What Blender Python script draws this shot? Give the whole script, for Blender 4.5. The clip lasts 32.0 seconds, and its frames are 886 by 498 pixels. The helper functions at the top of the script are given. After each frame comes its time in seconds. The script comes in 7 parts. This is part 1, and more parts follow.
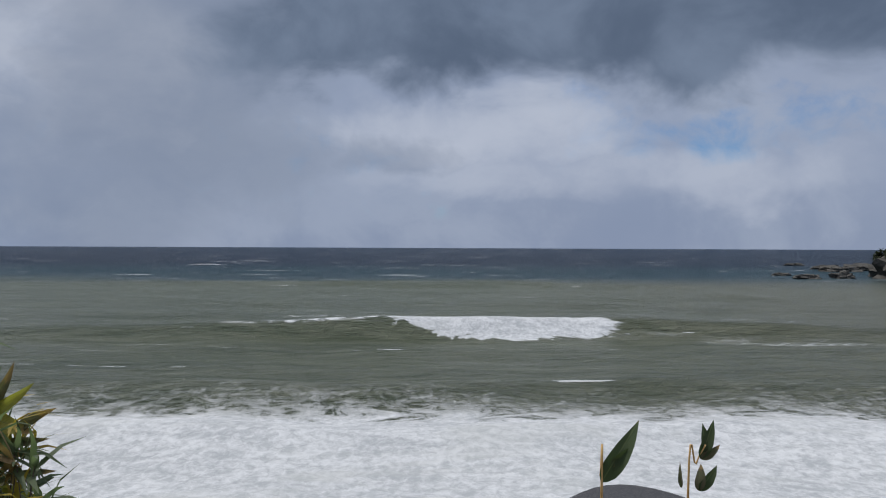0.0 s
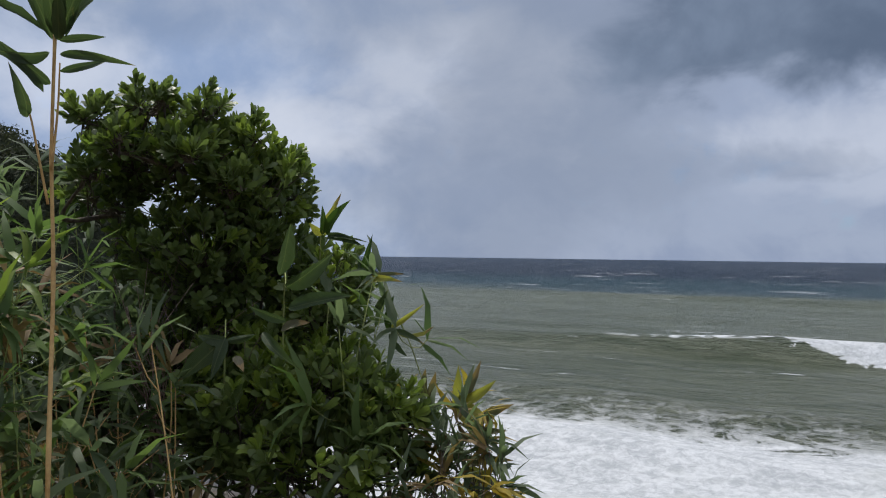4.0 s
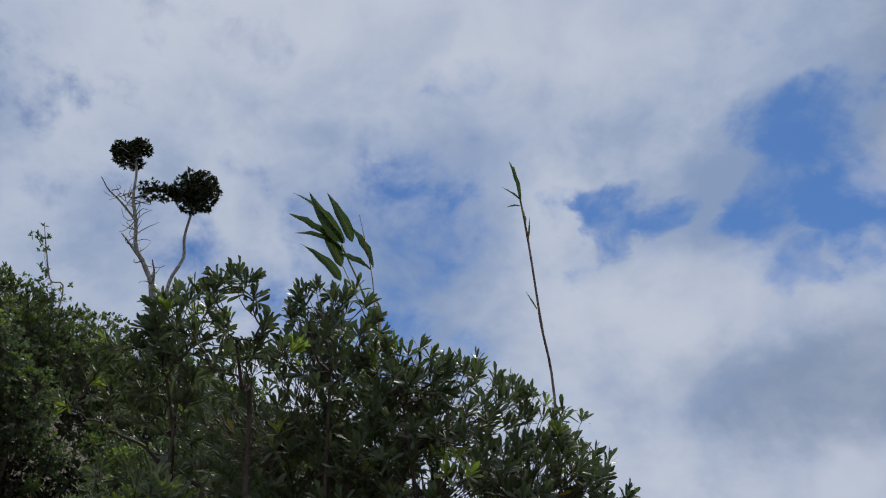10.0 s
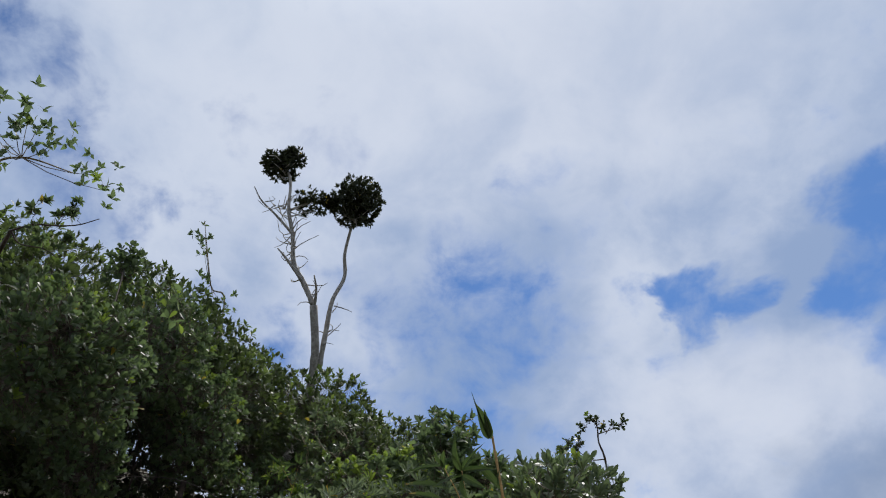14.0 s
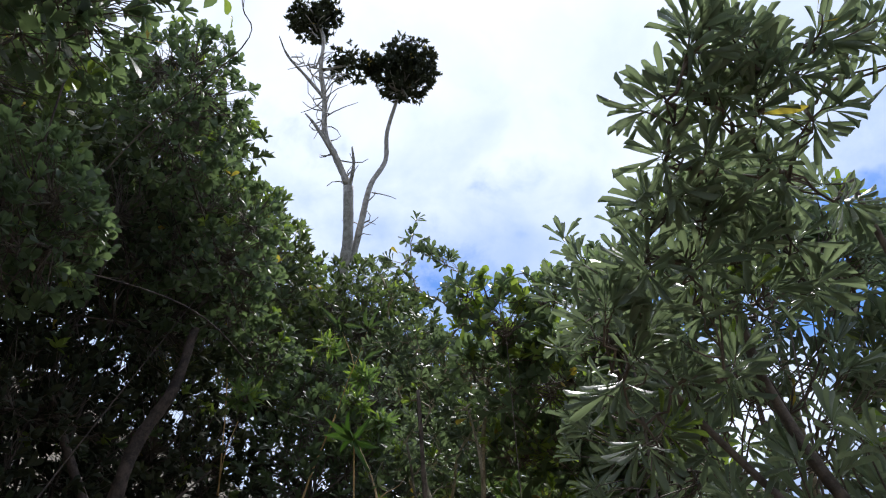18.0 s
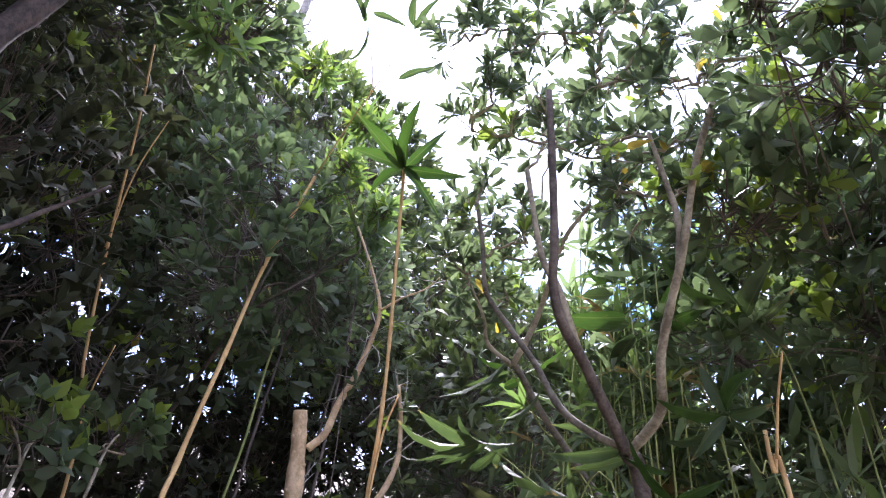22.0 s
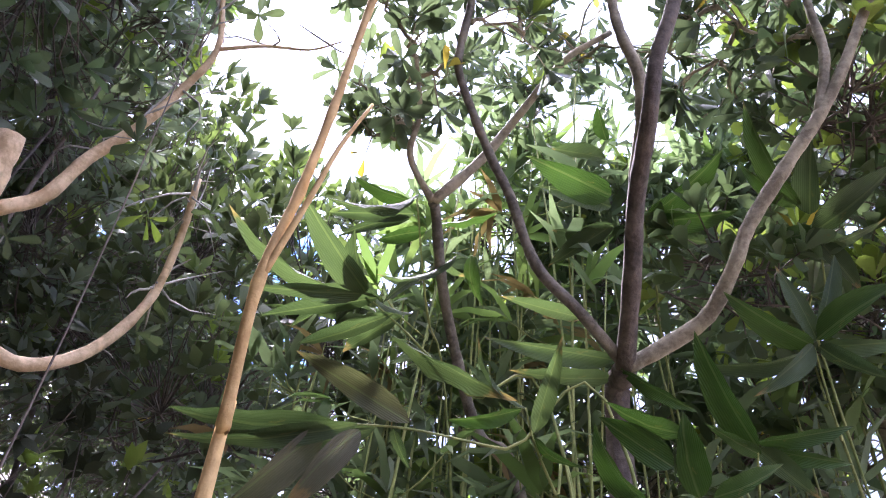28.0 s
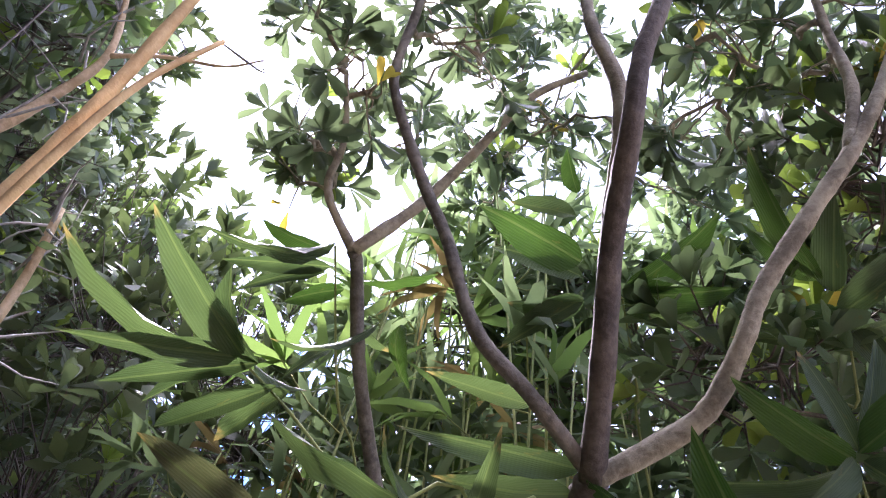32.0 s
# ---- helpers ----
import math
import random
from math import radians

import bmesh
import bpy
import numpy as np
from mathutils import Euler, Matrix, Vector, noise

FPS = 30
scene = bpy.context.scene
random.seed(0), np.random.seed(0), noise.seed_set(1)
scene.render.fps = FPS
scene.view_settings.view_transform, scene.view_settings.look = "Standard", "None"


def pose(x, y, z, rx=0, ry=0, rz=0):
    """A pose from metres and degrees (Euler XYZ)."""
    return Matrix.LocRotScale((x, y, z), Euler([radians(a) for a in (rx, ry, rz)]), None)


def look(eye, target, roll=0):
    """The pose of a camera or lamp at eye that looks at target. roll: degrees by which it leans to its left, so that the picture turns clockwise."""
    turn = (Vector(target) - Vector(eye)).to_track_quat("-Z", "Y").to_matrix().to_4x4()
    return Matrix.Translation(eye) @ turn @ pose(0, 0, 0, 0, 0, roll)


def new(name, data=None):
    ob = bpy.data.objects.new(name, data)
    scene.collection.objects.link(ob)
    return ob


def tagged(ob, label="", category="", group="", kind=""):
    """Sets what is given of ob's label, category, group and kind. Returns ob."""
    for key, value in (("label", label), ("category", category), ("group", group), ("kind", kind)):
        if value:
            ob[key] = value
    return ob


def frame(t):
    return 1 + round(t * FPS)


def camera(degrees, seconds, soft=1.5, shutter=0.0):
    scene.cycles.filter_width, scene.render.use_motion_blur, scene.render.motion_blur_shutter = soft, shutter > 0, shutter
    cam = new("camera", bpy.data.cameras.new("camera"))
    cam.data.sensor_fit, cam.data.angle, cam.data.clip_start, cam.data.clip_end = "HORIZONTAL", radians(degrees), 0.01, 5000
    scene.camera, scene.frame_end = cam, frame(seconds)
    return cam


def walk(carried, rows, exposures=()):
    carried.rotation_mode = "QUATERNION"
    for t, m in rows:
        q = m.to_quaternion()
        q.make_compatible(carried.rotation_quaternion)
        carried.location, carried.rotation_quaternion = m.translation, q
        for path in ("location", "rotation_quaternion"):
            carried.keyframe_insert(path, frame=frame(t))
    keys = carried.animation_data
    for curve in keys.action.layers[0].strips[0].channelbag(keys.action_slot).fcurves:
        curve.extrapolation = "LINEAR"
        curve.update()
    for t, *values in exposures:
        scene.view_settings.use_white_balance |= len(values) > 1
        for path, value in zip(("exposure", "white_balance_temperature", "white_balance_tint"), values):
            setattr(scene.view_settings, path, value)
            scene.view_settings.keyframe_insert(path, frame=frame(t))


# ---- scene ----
cam = camera(61.6, 32.0, soft=1.1)
ROWS = [
    (0, 0.000, 0.000, 1.600, 89.85, -0.25, 0.00),
    (0.5, -0.017, -0.013, 1.606, 89.75, -0.32, 1.79),
    (1, -0.025, -0.008, 1.607, 89.71, -0.35, 3.80),
    (1.5, -0.045, -0.021, 1.605, 89.76, -0.42, 6.28),
    (2, -0.098, -0.008, 1.607, 89.92, -0.41, 9.98),
    (2.5, -0.108, -0.043, 1.607, 90.10, -0.37, 14.38),
    (3, -0.133, -0.059, 1.602, 90.12, -0.50, 18.98),
    (3.5, -0.162, -0.080, 1.607, 90.15, -0.70, 23.75),
    (5.5, -0.202, -0.117, 1.610, 94.83, -0.11, 42.43),
    (6, -0.202, -0.122, 1.624, 97.95, -0.01, 45.55),
    (6.5, -0.204, -0.147, 1.641, 101.66, -0.21, 48.78),
    (7, -0.193, -0.174, 1.664, 105.48, -0.25, 53.07),
    (7.5, -0.182, -0.217, 1.692, 109.20, 0.01, 57.03),
    (8, -0.185, -0.269, 1.707, 112.43, -0.28, 61.72),
    (8.5, -0.191, -0.333, 1.737, 115.76, 0.23, 66.58),
    (9, -0.185, -0.393, 1.764, 118.29, 0.57, 72.61),
    (9.5, -0.247, -0.519, 1.773, 120.35, 0.38, 78.71),
    (10, -0.396, -0.728, 1.775, 122.05, 1.04, 83.98),
    (10.5, -0.638, -0.946, 1.774, 124.33, 0.88, 88.12),
    (11, -1.001, -1.119, 1.823, 125.86, 0.32, 91.24),
    (11.5, -1.306, -1.392, 1.835, 126.88, 0.18, 91.14),
    (12, -1.673, -1.665, 1.840, 127.04, 0.38, 91.82),
    (12.5, -2.141, -1.949, 1.840, 127.40, -0.62, 92.00),
    (13, -2.592, -2.222, 1.879, 127.60, -0.32, 91.98),
    (13.5, -3.123, -2.509, 1.868, 128.22, -0.32, 91.29),
    (15.5, -4.939, -3.661, 2.142, 131.75, 0.04, 87.29),
    (16, -5.447, -3.711, 2.207, 131.58, -0.54, 86.91),
    (16.5, -5.826, -3.782, 2.218, 131.66, -0.81, 86.16),
    (17, -6.172, -3.897, 2.199, 131.10, -0.66, 85.32),
    (17.5, -6.593, -3.992, 2.243, 130.10, -1.71, 86.00),
    (18, -6.974, -4.159, 2.305, 129.28, -1.85, 86.31),
    (18.5, -7.343, -4.352, 2.321, 129.61, -1.28, 84.91),
    (19, -7.697, -4.520, 2.340, 130.50, -1.29, 82.54),
    (19.5, -8.115, -4.728, 2.361, 130.63, -1.61, 80.01),
    (20, -8.510, -4.813, 2.386, 130.39, -2.07, 78.76),
    (20.5, -8.816, -4.881, 2.441, 130.04, -2.10, 76.93),
    (21, -9.090, -4.935, 2.515, 128.25, -1.32, 74.40),
    (21.5, -9.357, -4.910, 2.605, 126.59, -1.50, 72.64),
    (22, -9.606, -4.958, 2.605, 126.32, -2.60, 70.37),
    (22.5, -9.980, -5.053, 2.608, 127.18, -2.31, 67.14),
    (23, -10.252, -5.138, 2.638, 126.00, -1.21, 64.62),
    (23.5, -10.464, -5.197, 2.671, 125.51, -0.43, 61.53),
    (24, -10.686, -5.259, 2.674, 125.30, 0.84, 54.29),
    (24.5, -10.791, -5.212, 2.668, 125.19, 0.44, 49.20),
    (26.5, -11.044, -5.026, 2.632, 125.28, -3.94, 42.73),
    (27, -11.187, -5.107, 2.704, 125.25, -2.01, 36.49),
    (27.5, -11.199, -5.039, 2.726, 127.35, -2.27, 34.52),
    (28, -11.155, -4.928, 2.731, 129.53, -2.83, 34.31),
    (28.5, -11.174, -4.931, 2.735, 129.26, -1.81, 32.10),
    (29, -11.226, -4.882, 2.729, 128.60, -1.15, 28.40),
    (29.5, -11.193, -4.683, 2.732, 130.51, -3.64, 29.86),
    (30, -11.147, -4.576, 2.785, 131.88, -5.33, 33.78),
    (30.5, -11.195, -4.568, 2.809, 133.12, -5.75, 35.53),
    (31, -11.288, -4.572, 2.836, 135.08, -4.57, 33.68),
    (31.5, -11.297, -4.567, 2.888, 137.13, -4.11, 31.99),
    (32, -11.282, -4.558, 2.919, 139.02, -4.16, 30.88),
]
EXPOSURES = [(0, 0.0, 6500, 10), (2, 0.05, 6500, 10), (3, 0.15, 6500, 10), (5.2, 0.3, 6500, 10), (6, 0.36, 6500, 10), (7, 0.12, 6500, 10), (11, 0.0, 6500, 10), (13, 0.36, 6500, 10), (16, 0.0, 6500, 11), (18, 0.95, 6250, 13), (20, 1.85, 5950, 20), (22, 2.8, 5850, 30), (24, 3.1, 5800, 34), (28, 3.22, 5850, 35), (30, 3.35, 5900, 36), (32, 3.1, 5850, 36)]
walk(cam, [(t, pose(*r)) for t, *r in ROWS], EXPOSURES)

# ---- node helpers ----


class Nodes:
    """Small wrapper that adds shader nodes and links them."""

    def __init__(self, tree):
        self.tree = tree
        tree.nodes.clear()

    def add(self, kind, ins=(), **props):
        n = self.tree.nodes.new(kind)
        for k, v in props.items():
            setattr(n, k, v)
        for k, v in (ins.items() if isinstance(ins, dict) else enumerate(ins)):
            self.put(n.inputs[k], v)
        return n

    def put(self, socket, v):
        if isinstance(v, bpy.types.NodeSocket):
            self.tree.links.new(v, socket)
        elif isinstance(v, bpy.types.Node):
            self.tree.links.new(v.outputs[0], socket)
        elif v is not None:
            socket.default_value = v

    def math(self, op, *a, clamp=False):
        return self.add("ShaderNodeMath", a, operation=op, use_clamp=clamp).outputs[0]

    def vec(self, op, *a):
        return self.add("ShaderNodeVectorMath", a, operation=op).outputs["Value" if op in ("DOT_PRODUCT", "LENGTH") else "Vector"]

    def ramp(self, v, lo, hi, a=0.0, b=1.0):
        return self.add("ShaderNodeMapRange", [v, lo, hi, a, b], interpolation_type="SMOOTHSTEP").outputs[0]

    def noise(self, v, scale, detail=4.0, rough=0.55, twist=0.0):
        return self.add("ShaderNodeTexNoise", {"Vector": v, "Scale": scale, "Detail": detail, "Roughness": rough, "Distortion": twist}).outputs["Fac"]

    def mix(self, f, a, b):
        n = self.add("ShaderNodeMix", data_type="RGBA")
        for s, v in zip((n.inputs[0], n.inputs[6], n.inputs[7]), (f, a, b)):
            self.put(s, v)
        return n.outputs[2]

    def bump(self, h, strength, distance):
        return self.add("ShaderNodeBump", {"Height": h, "Strength": strength, "Distance": distance}).outputs[0]


def rgb(r, g, b):
    return (r, g, b, 1.0)


# ---- world: broken storm cloud over the sea, thinner cloud with blue holes inland ----
SUN_YAW, SUN_UP = 64.0, 59.0  # degrees turned left from the sea, degrees above the horizon


def way(yaw, up):
    y, u = radians(yaw), radians(up)
    return Vector((-math.sin(y) * math.cos(u), math.cos(y) * math.cos(u), math.sin(u)))


# cloud features: turned left, up, half width, half height (degrees), weight
BLUE = [(51.5, 36.5, 6.5, 3.0, 1.0), (47.5, 30.5, 5.5, 3.6, 1.0), (52, 33.5, 7.0, 5.0, 0.8), (88, 35, 9, 5, 0.6), (87, 31.5, 7, 3, 0.62), (134, 45, 6, 4, 0.6), (66.5, 32.8, 3.4, 2.4, 0.95), (54, 27.5, 3.0, 1.6, 0.8), (57.5, 32.5, 3.4, 2.0, 0.85), (51, 31, 7, 5, 0.6), (85, 37, 9, 6, 0.42), (93, 28, 8, 4, 0.42), (125, 40, 6, 4, 0.5),
        (107, 46, 6, 3, 0.3), (109, 30, 6, 3.5, 0.35), (90, 26, 9, 4, 0.6), (84, 33, 8, 4, 0.5), (-22, 8.4, 13, 1.9, 0.36), (130, 45, 6, 4, 0.4), (66, 32, 6, 4, 0.35), (76, 42, 6, 3, 0.3)]
BRIGHT = [(27, 13.5, 7, 4, 0.75), (37.5, 9.0, 6, 2.6, 0.85), (-4, 8.6, 9, 2.2, 0.55), (70, 12, 9, 4, 0.6), (66, 26, 10, 3.4, 0.55), (62, 13, 9, 3.5, 0.7), (40, 31, 4.5, 5, 0.6), (-14, 5.0, 14, 2.0, 0.4), (100, 50, 14, 7, 0.45), (75, 52, 20, 8, 0.55)]
GREY = [(21, 13, 8, 9, 0.6), (27, 4, 9, 5, 0.45), (22, 8.4, 11, 2.6, 0.5), (30, 21, 12, 6, 0.5), (20, 8, 10, 5, 0.5), (50, 19.5, 13, 3.4, 0.4), (28, 12, 9, 4, 0.25), (4, 7.0, 5, 1.2, 0.4), (36, 36, 7, 7, 0.35)]


def make_world():
    world = bpy.data.worlds.new("sky")
    world.use_nodes = True
    scene.world = world
    n = Nodes(world.node_tree)
    d = n.add("ShaderNodeTexCoord").outputs["Generated"]
    x, y, z = n.add("ShaderNodeSeparateXYZ", [d]).outputs
    yaw = n.math("MULTIPLY", n.math("ARCTAN2", n.math("MULTIPLY", x, -1.0), y), 57.2958)
    up = n.math("MULTIPLY", n.math("ARCSINE", z), 57.2958)
    tall = n.vec("MULTIPLY", d, (1.0, 1.0, 1.25))
    low = n.vec("MULTIPLY", d, (1.0, 1.0, 1.5))
    big = n.noise(tall, 2.6, 4.0, 0.5, 0.35)
    mid = n.noise(tall, 6.5, 6.0, 0.56, 0.3)
    fleece = n.noise(tall, 11.0, 6.0, 0.6, 0.25)
    w1 = n.noise(low, 6.0, 5.0, 0.55, 0.3)
    w2 = n.noise(n.vec("ADD", low, (7.3, 2.1, 4.4)), 6.0, 5.0, 0.55, 0.3)
    yw = n.math("ADD", yaw, n.math("MULTIPLY", n.math("SUBTRACT", w1, 0.5), 20.0))
    uw = n.math("ADD", up, n.math("MULTIPLY", n.math("SUBTRACT", w2, 0.5), 9.0))

    def patches(table, hard):
        total = None
        for y0, u0, ry, ru, weight in table:
            e = n.math("ADD", n.math("POWER", n.math("DIVIDE", n.math("SUBTRACT", yw, y0), ry), 2.0), n.math("POWER", n.math("DIVIDE", n.math("SUBTRACT", uw, u0), ru), 2.0))
            h = n.ramp(e, 2.6, hard, 0.0, weight)
            total = h if total is None else n.math("MAXIMUM", total, h)
        return total

    sky = n.add("ShaderNodeTexSky", sky_type="NISHITA", sun_disc=False, sun_elevation=radians(SUN_UP), sun_rotation=radians(-SUN_YAW), air_density=1.0, dust_density=0.3).outputs[0]
    blue = n.vec("MULTIPLY", sky, (0.034, 0.057, 0.086))
    shade = n.ramp(n.math("ADD", n.math("MULTIPLY", big, 0.45), n.math("ADD", n.math("MULTIPLY", mid, 0.35), n.math("MULTIPLY", fleece, 0.2))), 0.38, 0.62)
    cloud = n.mix(shade, rgb(0.235, 0.32, 0.495), rgb(0.49, 0.545, 0.655))
    cloud = n.mix(n.math("MULTIPLY", n.ramp(up, 34.0, 56.0), 0.5), cloud, rgb(0.52, 0.575, 0.67))
    # overhead zone raised far above the cloud's brightness as added top light
    cloud = n.mix(n.ramp(up, 54.0, 74.0), cloud, rgb(1.5, 1.5, 1.52))
    # grey veil over the sea
    over_sea = n.ramp(yaw, -95.0, -50.0)
    seaward = n.math("MULTIPLY", over_sea, n.ramp(yw, 46.0, 20.0))
    veil = n.mix(n.ramp(uw, -1.0, 9.0), rgb(0.235, 0.285, 0.40), rgb(0.28, 0.335, 0.455))
    veil = n.mix(n.math("MULTIPLY", n.ramp(mid, 0.42, 0.62), 0.35), veil, rgb(0.38, 0.435, 0.54))
    col = n.mix(n.math("MULTIPLY", seaward, 0.9), cloud, veil)
    open_sky = n.math("ADD", n.math("MULTIPLY", patches(BLUE, 0.0), 1.15), n.math("MULTIPLY", n.math("SUBTRACT", n.math("ADD", n.math("MULTIPLY", fleece, 0.6), n.math("MULTIPLY", mid, 0.4)), 0.5), 3.4))
    col = n.mix(n.math("MULTIPLY", n.ramp(open_sky, 0.2, 1.15), 0.97), col, blue)
    col = n.mix(n.math("MULTIPLY", patches(BRIGHT, 0.1), n.ramp(mid, 0.25, 0.6, 0.45, 1.0)), col, rgb(0.55, 0.59, 0.68))
    col = n.mix(patches(GREY, 0.1), col, rgb(0.185, 0.228, 0.315))
    # the dark bank overhead, with a ragged lower edge
    edge = n.math("ADD", up, n.math("ADD", n.math("MULTIPLY", n.math("SUBTRACT", w2, 0.5), 9.0), n.math("MULTIPLY", n.math("SUBTRACT", mid, 0.5), 4.0)))
    storm = n.math("MULTIPLY", n.ramp(edge, 10.8, 13.6), n.ramp(n.math("ADD", yw, n.math("MULTIPLY", up, 0.15)), 23.0, 15.0))
    storm = n.math("MULTIPLY", over_sea, n.math("MULTIPLY", storm, n.ramp(uw, 52.0, 30.0)))
    dark = n.mix(n.ramp(n.math("ADD", n.math("MULTIPLY", mid, 0.5), n.math("MULTIPLY", big, 0.5)), 0.38, 0.62), rgb(0.09, 0.125, 0.19), rgb(0.165, 0.215, 0.305))
    col = n.mix(n.math("MULTIPLY", storm, 0.96), col, dark)
    col = n.mix(n.ramp(z, 0.0, -0.05), col, rgb(0.12, 0.14, 0.15))
    n.add("ShaderNodeOutputWorld", [n.add("ShaderNodeBackground", [col, 1.0])])


make_world()

sun = new("sun", bpy.data.lights.new("sun", "SUN"))
sun.data.energy, sun.data.angle, sun.data.color = 2.4, radians(7), (1.0, 0.97, 0.92)
sun.matrix_world = look(way(SUN_YAW, SUN_UP) * 60, (0, 0, 0))

# ---- materials ----


def material(name):
    m = bpy.data.materials.new(name)
    m.use_nodes = True
    return m, Nodes(m.node_tree)


def leaf_material(name, dark, light, gloss=0.42, through_light=0.3, vein=60.0):
    m, n = material(name)
    isle = n.add("ShaderNodeNewGeometry").outputs["Random Per Island"]
    own = n.add("ShaderNodeObjectInfo").outputs["Random"]
    pos = n.add("ShaderNodeTexCoord").outputs["Object"]
    v = n.math("FRACT", n.math("ADD", isle, n.math("MULTIPLY", own, 0.7)))
    patch = n.noise(pos, 1.3, 3.0)
    col = n.mix(n.math("ADD", n.math("MULTIPLY", v, 0.6), n.math("MULTIPLY", n.ramp(patch, 0.35, 0.65), 0.4)), rgb(*dark), rgb(*light))
    spots = n.ramp(n.noise(pos, 55.0, 3.0), 0.66, 0.74)
    col = n.mix(n.math("MULTIPLY", spots, 0.35), col, rgb(0.14, 0.11, 0.04))
    fine = n.noise(pos, vein * 3, 2.0)
    p = n.add("ShaderNodeBsdfPrincipled", {"Base Color": col, "Roughness": n.ramp(fine, 0.3, 0.7, gloss - 0.06, gloss + 0.1), "Specular IOR Level": 0.4, "Normal": n.bump(fine, 0.25, 0.004)})
    t = n.add("ShaderNodeBsdfTranslucent", [n.vec("MULTIPLY", col, (1.4, 1.55, 1.1))])
    n.add("ShaderNodeOutputMaterial", [n.add("ShaderNodeMixShader", [through_light, p, t])])
    return m


def bark_material(name, dark, light, scale=14.0, ring=0.0):
    m, n = material(name)
    pos = n.add("ShaderNodeTexCoord").outputs["Object"]
    a = n.noise(pos, scale, 5.0, 0.6)
    b = n.noise(pos, scale * 6, 4.0, 0.65)
    col = n.mix(n.ramp(n.math("ADD", n.math("MULTIPLY", a, 0.65), n.math("MULTIPLY", b, 0.35)), 0.36, 0.64), rgb(*dark), rgb(*light))
    col = n.mix(n.math("MULTIPLY", n.ramp(n.noise(pos, scale * 1.7, 2.0), 0.6, 0.7), 0.5), col, rgb(light[0] * 1.25, light[1] * 1.25, light[2] * 1.2))
    n.add("ShaderNodeOutputMaterial", [n.add("ShaderNodeBsdfPrincipled", {"Base Color": col, "Roughness": 0.78, "Normal": n.bump(n.math("ADD", a, b), 0.5, 0.006)})])
    return m


M_TOBIRA = leaf_material("tobira_leaf", (0.06, 0.08, 0.046), (0.125, 0.155, 0.088), 0.36, 0.46)
M_YOUNG = leaf_material("young_leaf", (0.14, 0.20, 0.035), (0.24, 0.29, 0.06), 0.42, 0.42)
M_OVAL = leaf_material("oval_leaf", (0.065, 0.088, 0.048), (0.13, 0.17, 0.085), 0.42, 0.50)
M_BAMBOO = leaf_material("bamboo_leaf", (0.085, 0.115, 0.065), (0.16, 0.20, 0.11), 0.58, 0.5, 90)
M_SASA = leaf_material("fresh_bamboo_leaf", (0.085, 0.14, 0.04), (0.16, 0.22, 0.07), 0.6, 0.42, 90)
M_DRY = leaf_material("dry_leaf", (0.16, 0.10, 0.045), (0.34, 0.25, 0.11), 0.65, 0.25)
M_YELLOW = leaf_material("yellow_leaf", (0.30, 0.20, 0.03), (0.42, 0.33, 0.06), 0.5, 0.4)
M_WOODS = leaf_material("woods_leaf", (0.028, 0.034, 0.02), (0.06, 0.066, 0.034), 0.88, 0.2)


def blade_material(name, dark, light, scorch=0.9, through_light=0.45):
    """A single long leaf, lying along its own x: midrib, fine lengthwise veins, browned tip."""
    m, n = material(name)
    own = n.add("ShaderNodeObjectInfo").outputs["Random"]
    pos = n.add("ShaderNodeTexCoord").outputs["Object"]
    x, y, z = n.add("ShaderNodeSeparateXYZ", [pos]).outputs
    blot = n.noise(n.vec("MULTIPLY", pos, (5.0, 1.2, 1.0)), 1.0, 4.0, 0.6)
    wide = n.noise(n.vec("ADD", n.vec("MULTIPLY", pos, (2.0, 0.6, 1.0)), n.vec("MULTIPLY", (9.0, 4.0, 2.0), own)), 1.0, 2.0)
    col = n.mix(n.math("ADD", n.math("MULTIPLY", own, 0.6), n.math("MULTIPLY", n.ramp(wide, 0.3, 0.7), 0.4)), rgb(*dark), rgb(*light))
    veins = n.math("SINE", n.math("MULTIPLY", y, 46.0))
    col = n.mix(n.math("MULTIPLY", n.ramp(veins, 0.2, 1.0), 0.16), col, rgb(light[0] * 1.5, light[1] * 1.4, light[2] * 1.6))
    rib = n.ramp(n.math("ABSOLUTE", y), 0.09, 0.03)
    col = n.mix(n.math("MULTIPLY", rib, 0.4), col, rgb(0.17, 0.20, 0.09))
    end = n.math("ADD", x, n.math("ADD", n.math("MULTIPLY", n.math("SUBTRACT", blot, 0.5), 0.5), n.math("MULTIPLY", n.math("SUBTRACT", own, 0.5), 0.35)))
    col = n.mix(n.ramp(end, scorch, scorch + 0.12), col, rgb(0.30, 0.20, 0.10))
    col = n.mix(n.math("MULTIPLY", n.ramp(blot, 0.66, 0.74), 0.5), col, rgb(0.20, 0.16, 0.06))
    h = n.math("ADD", n.math("MULTIPLY", veins, 0.3), n.math("MULTIPLY", blot, 0.5))
    p = n.add("ShaderNodeBsdfPrincipled", {"Base Color": col, "Roughness": n.ramp(blot, 0.3, 0.7, 0.5, 0.68), "Specular IOR Level": 0.3, "Normal": n.bump(h, 0.35, 0.01)})
    t = n.add("ShaderNodeBsdfTranslucent", [n.vec("MULTIPLY", col, (1.35, 1.6, 0.85))])
    n.add("ShaderNodeOutputMaterial", [n.add("ShaderNodeMixShader", [through_light, p, t])])
    return m


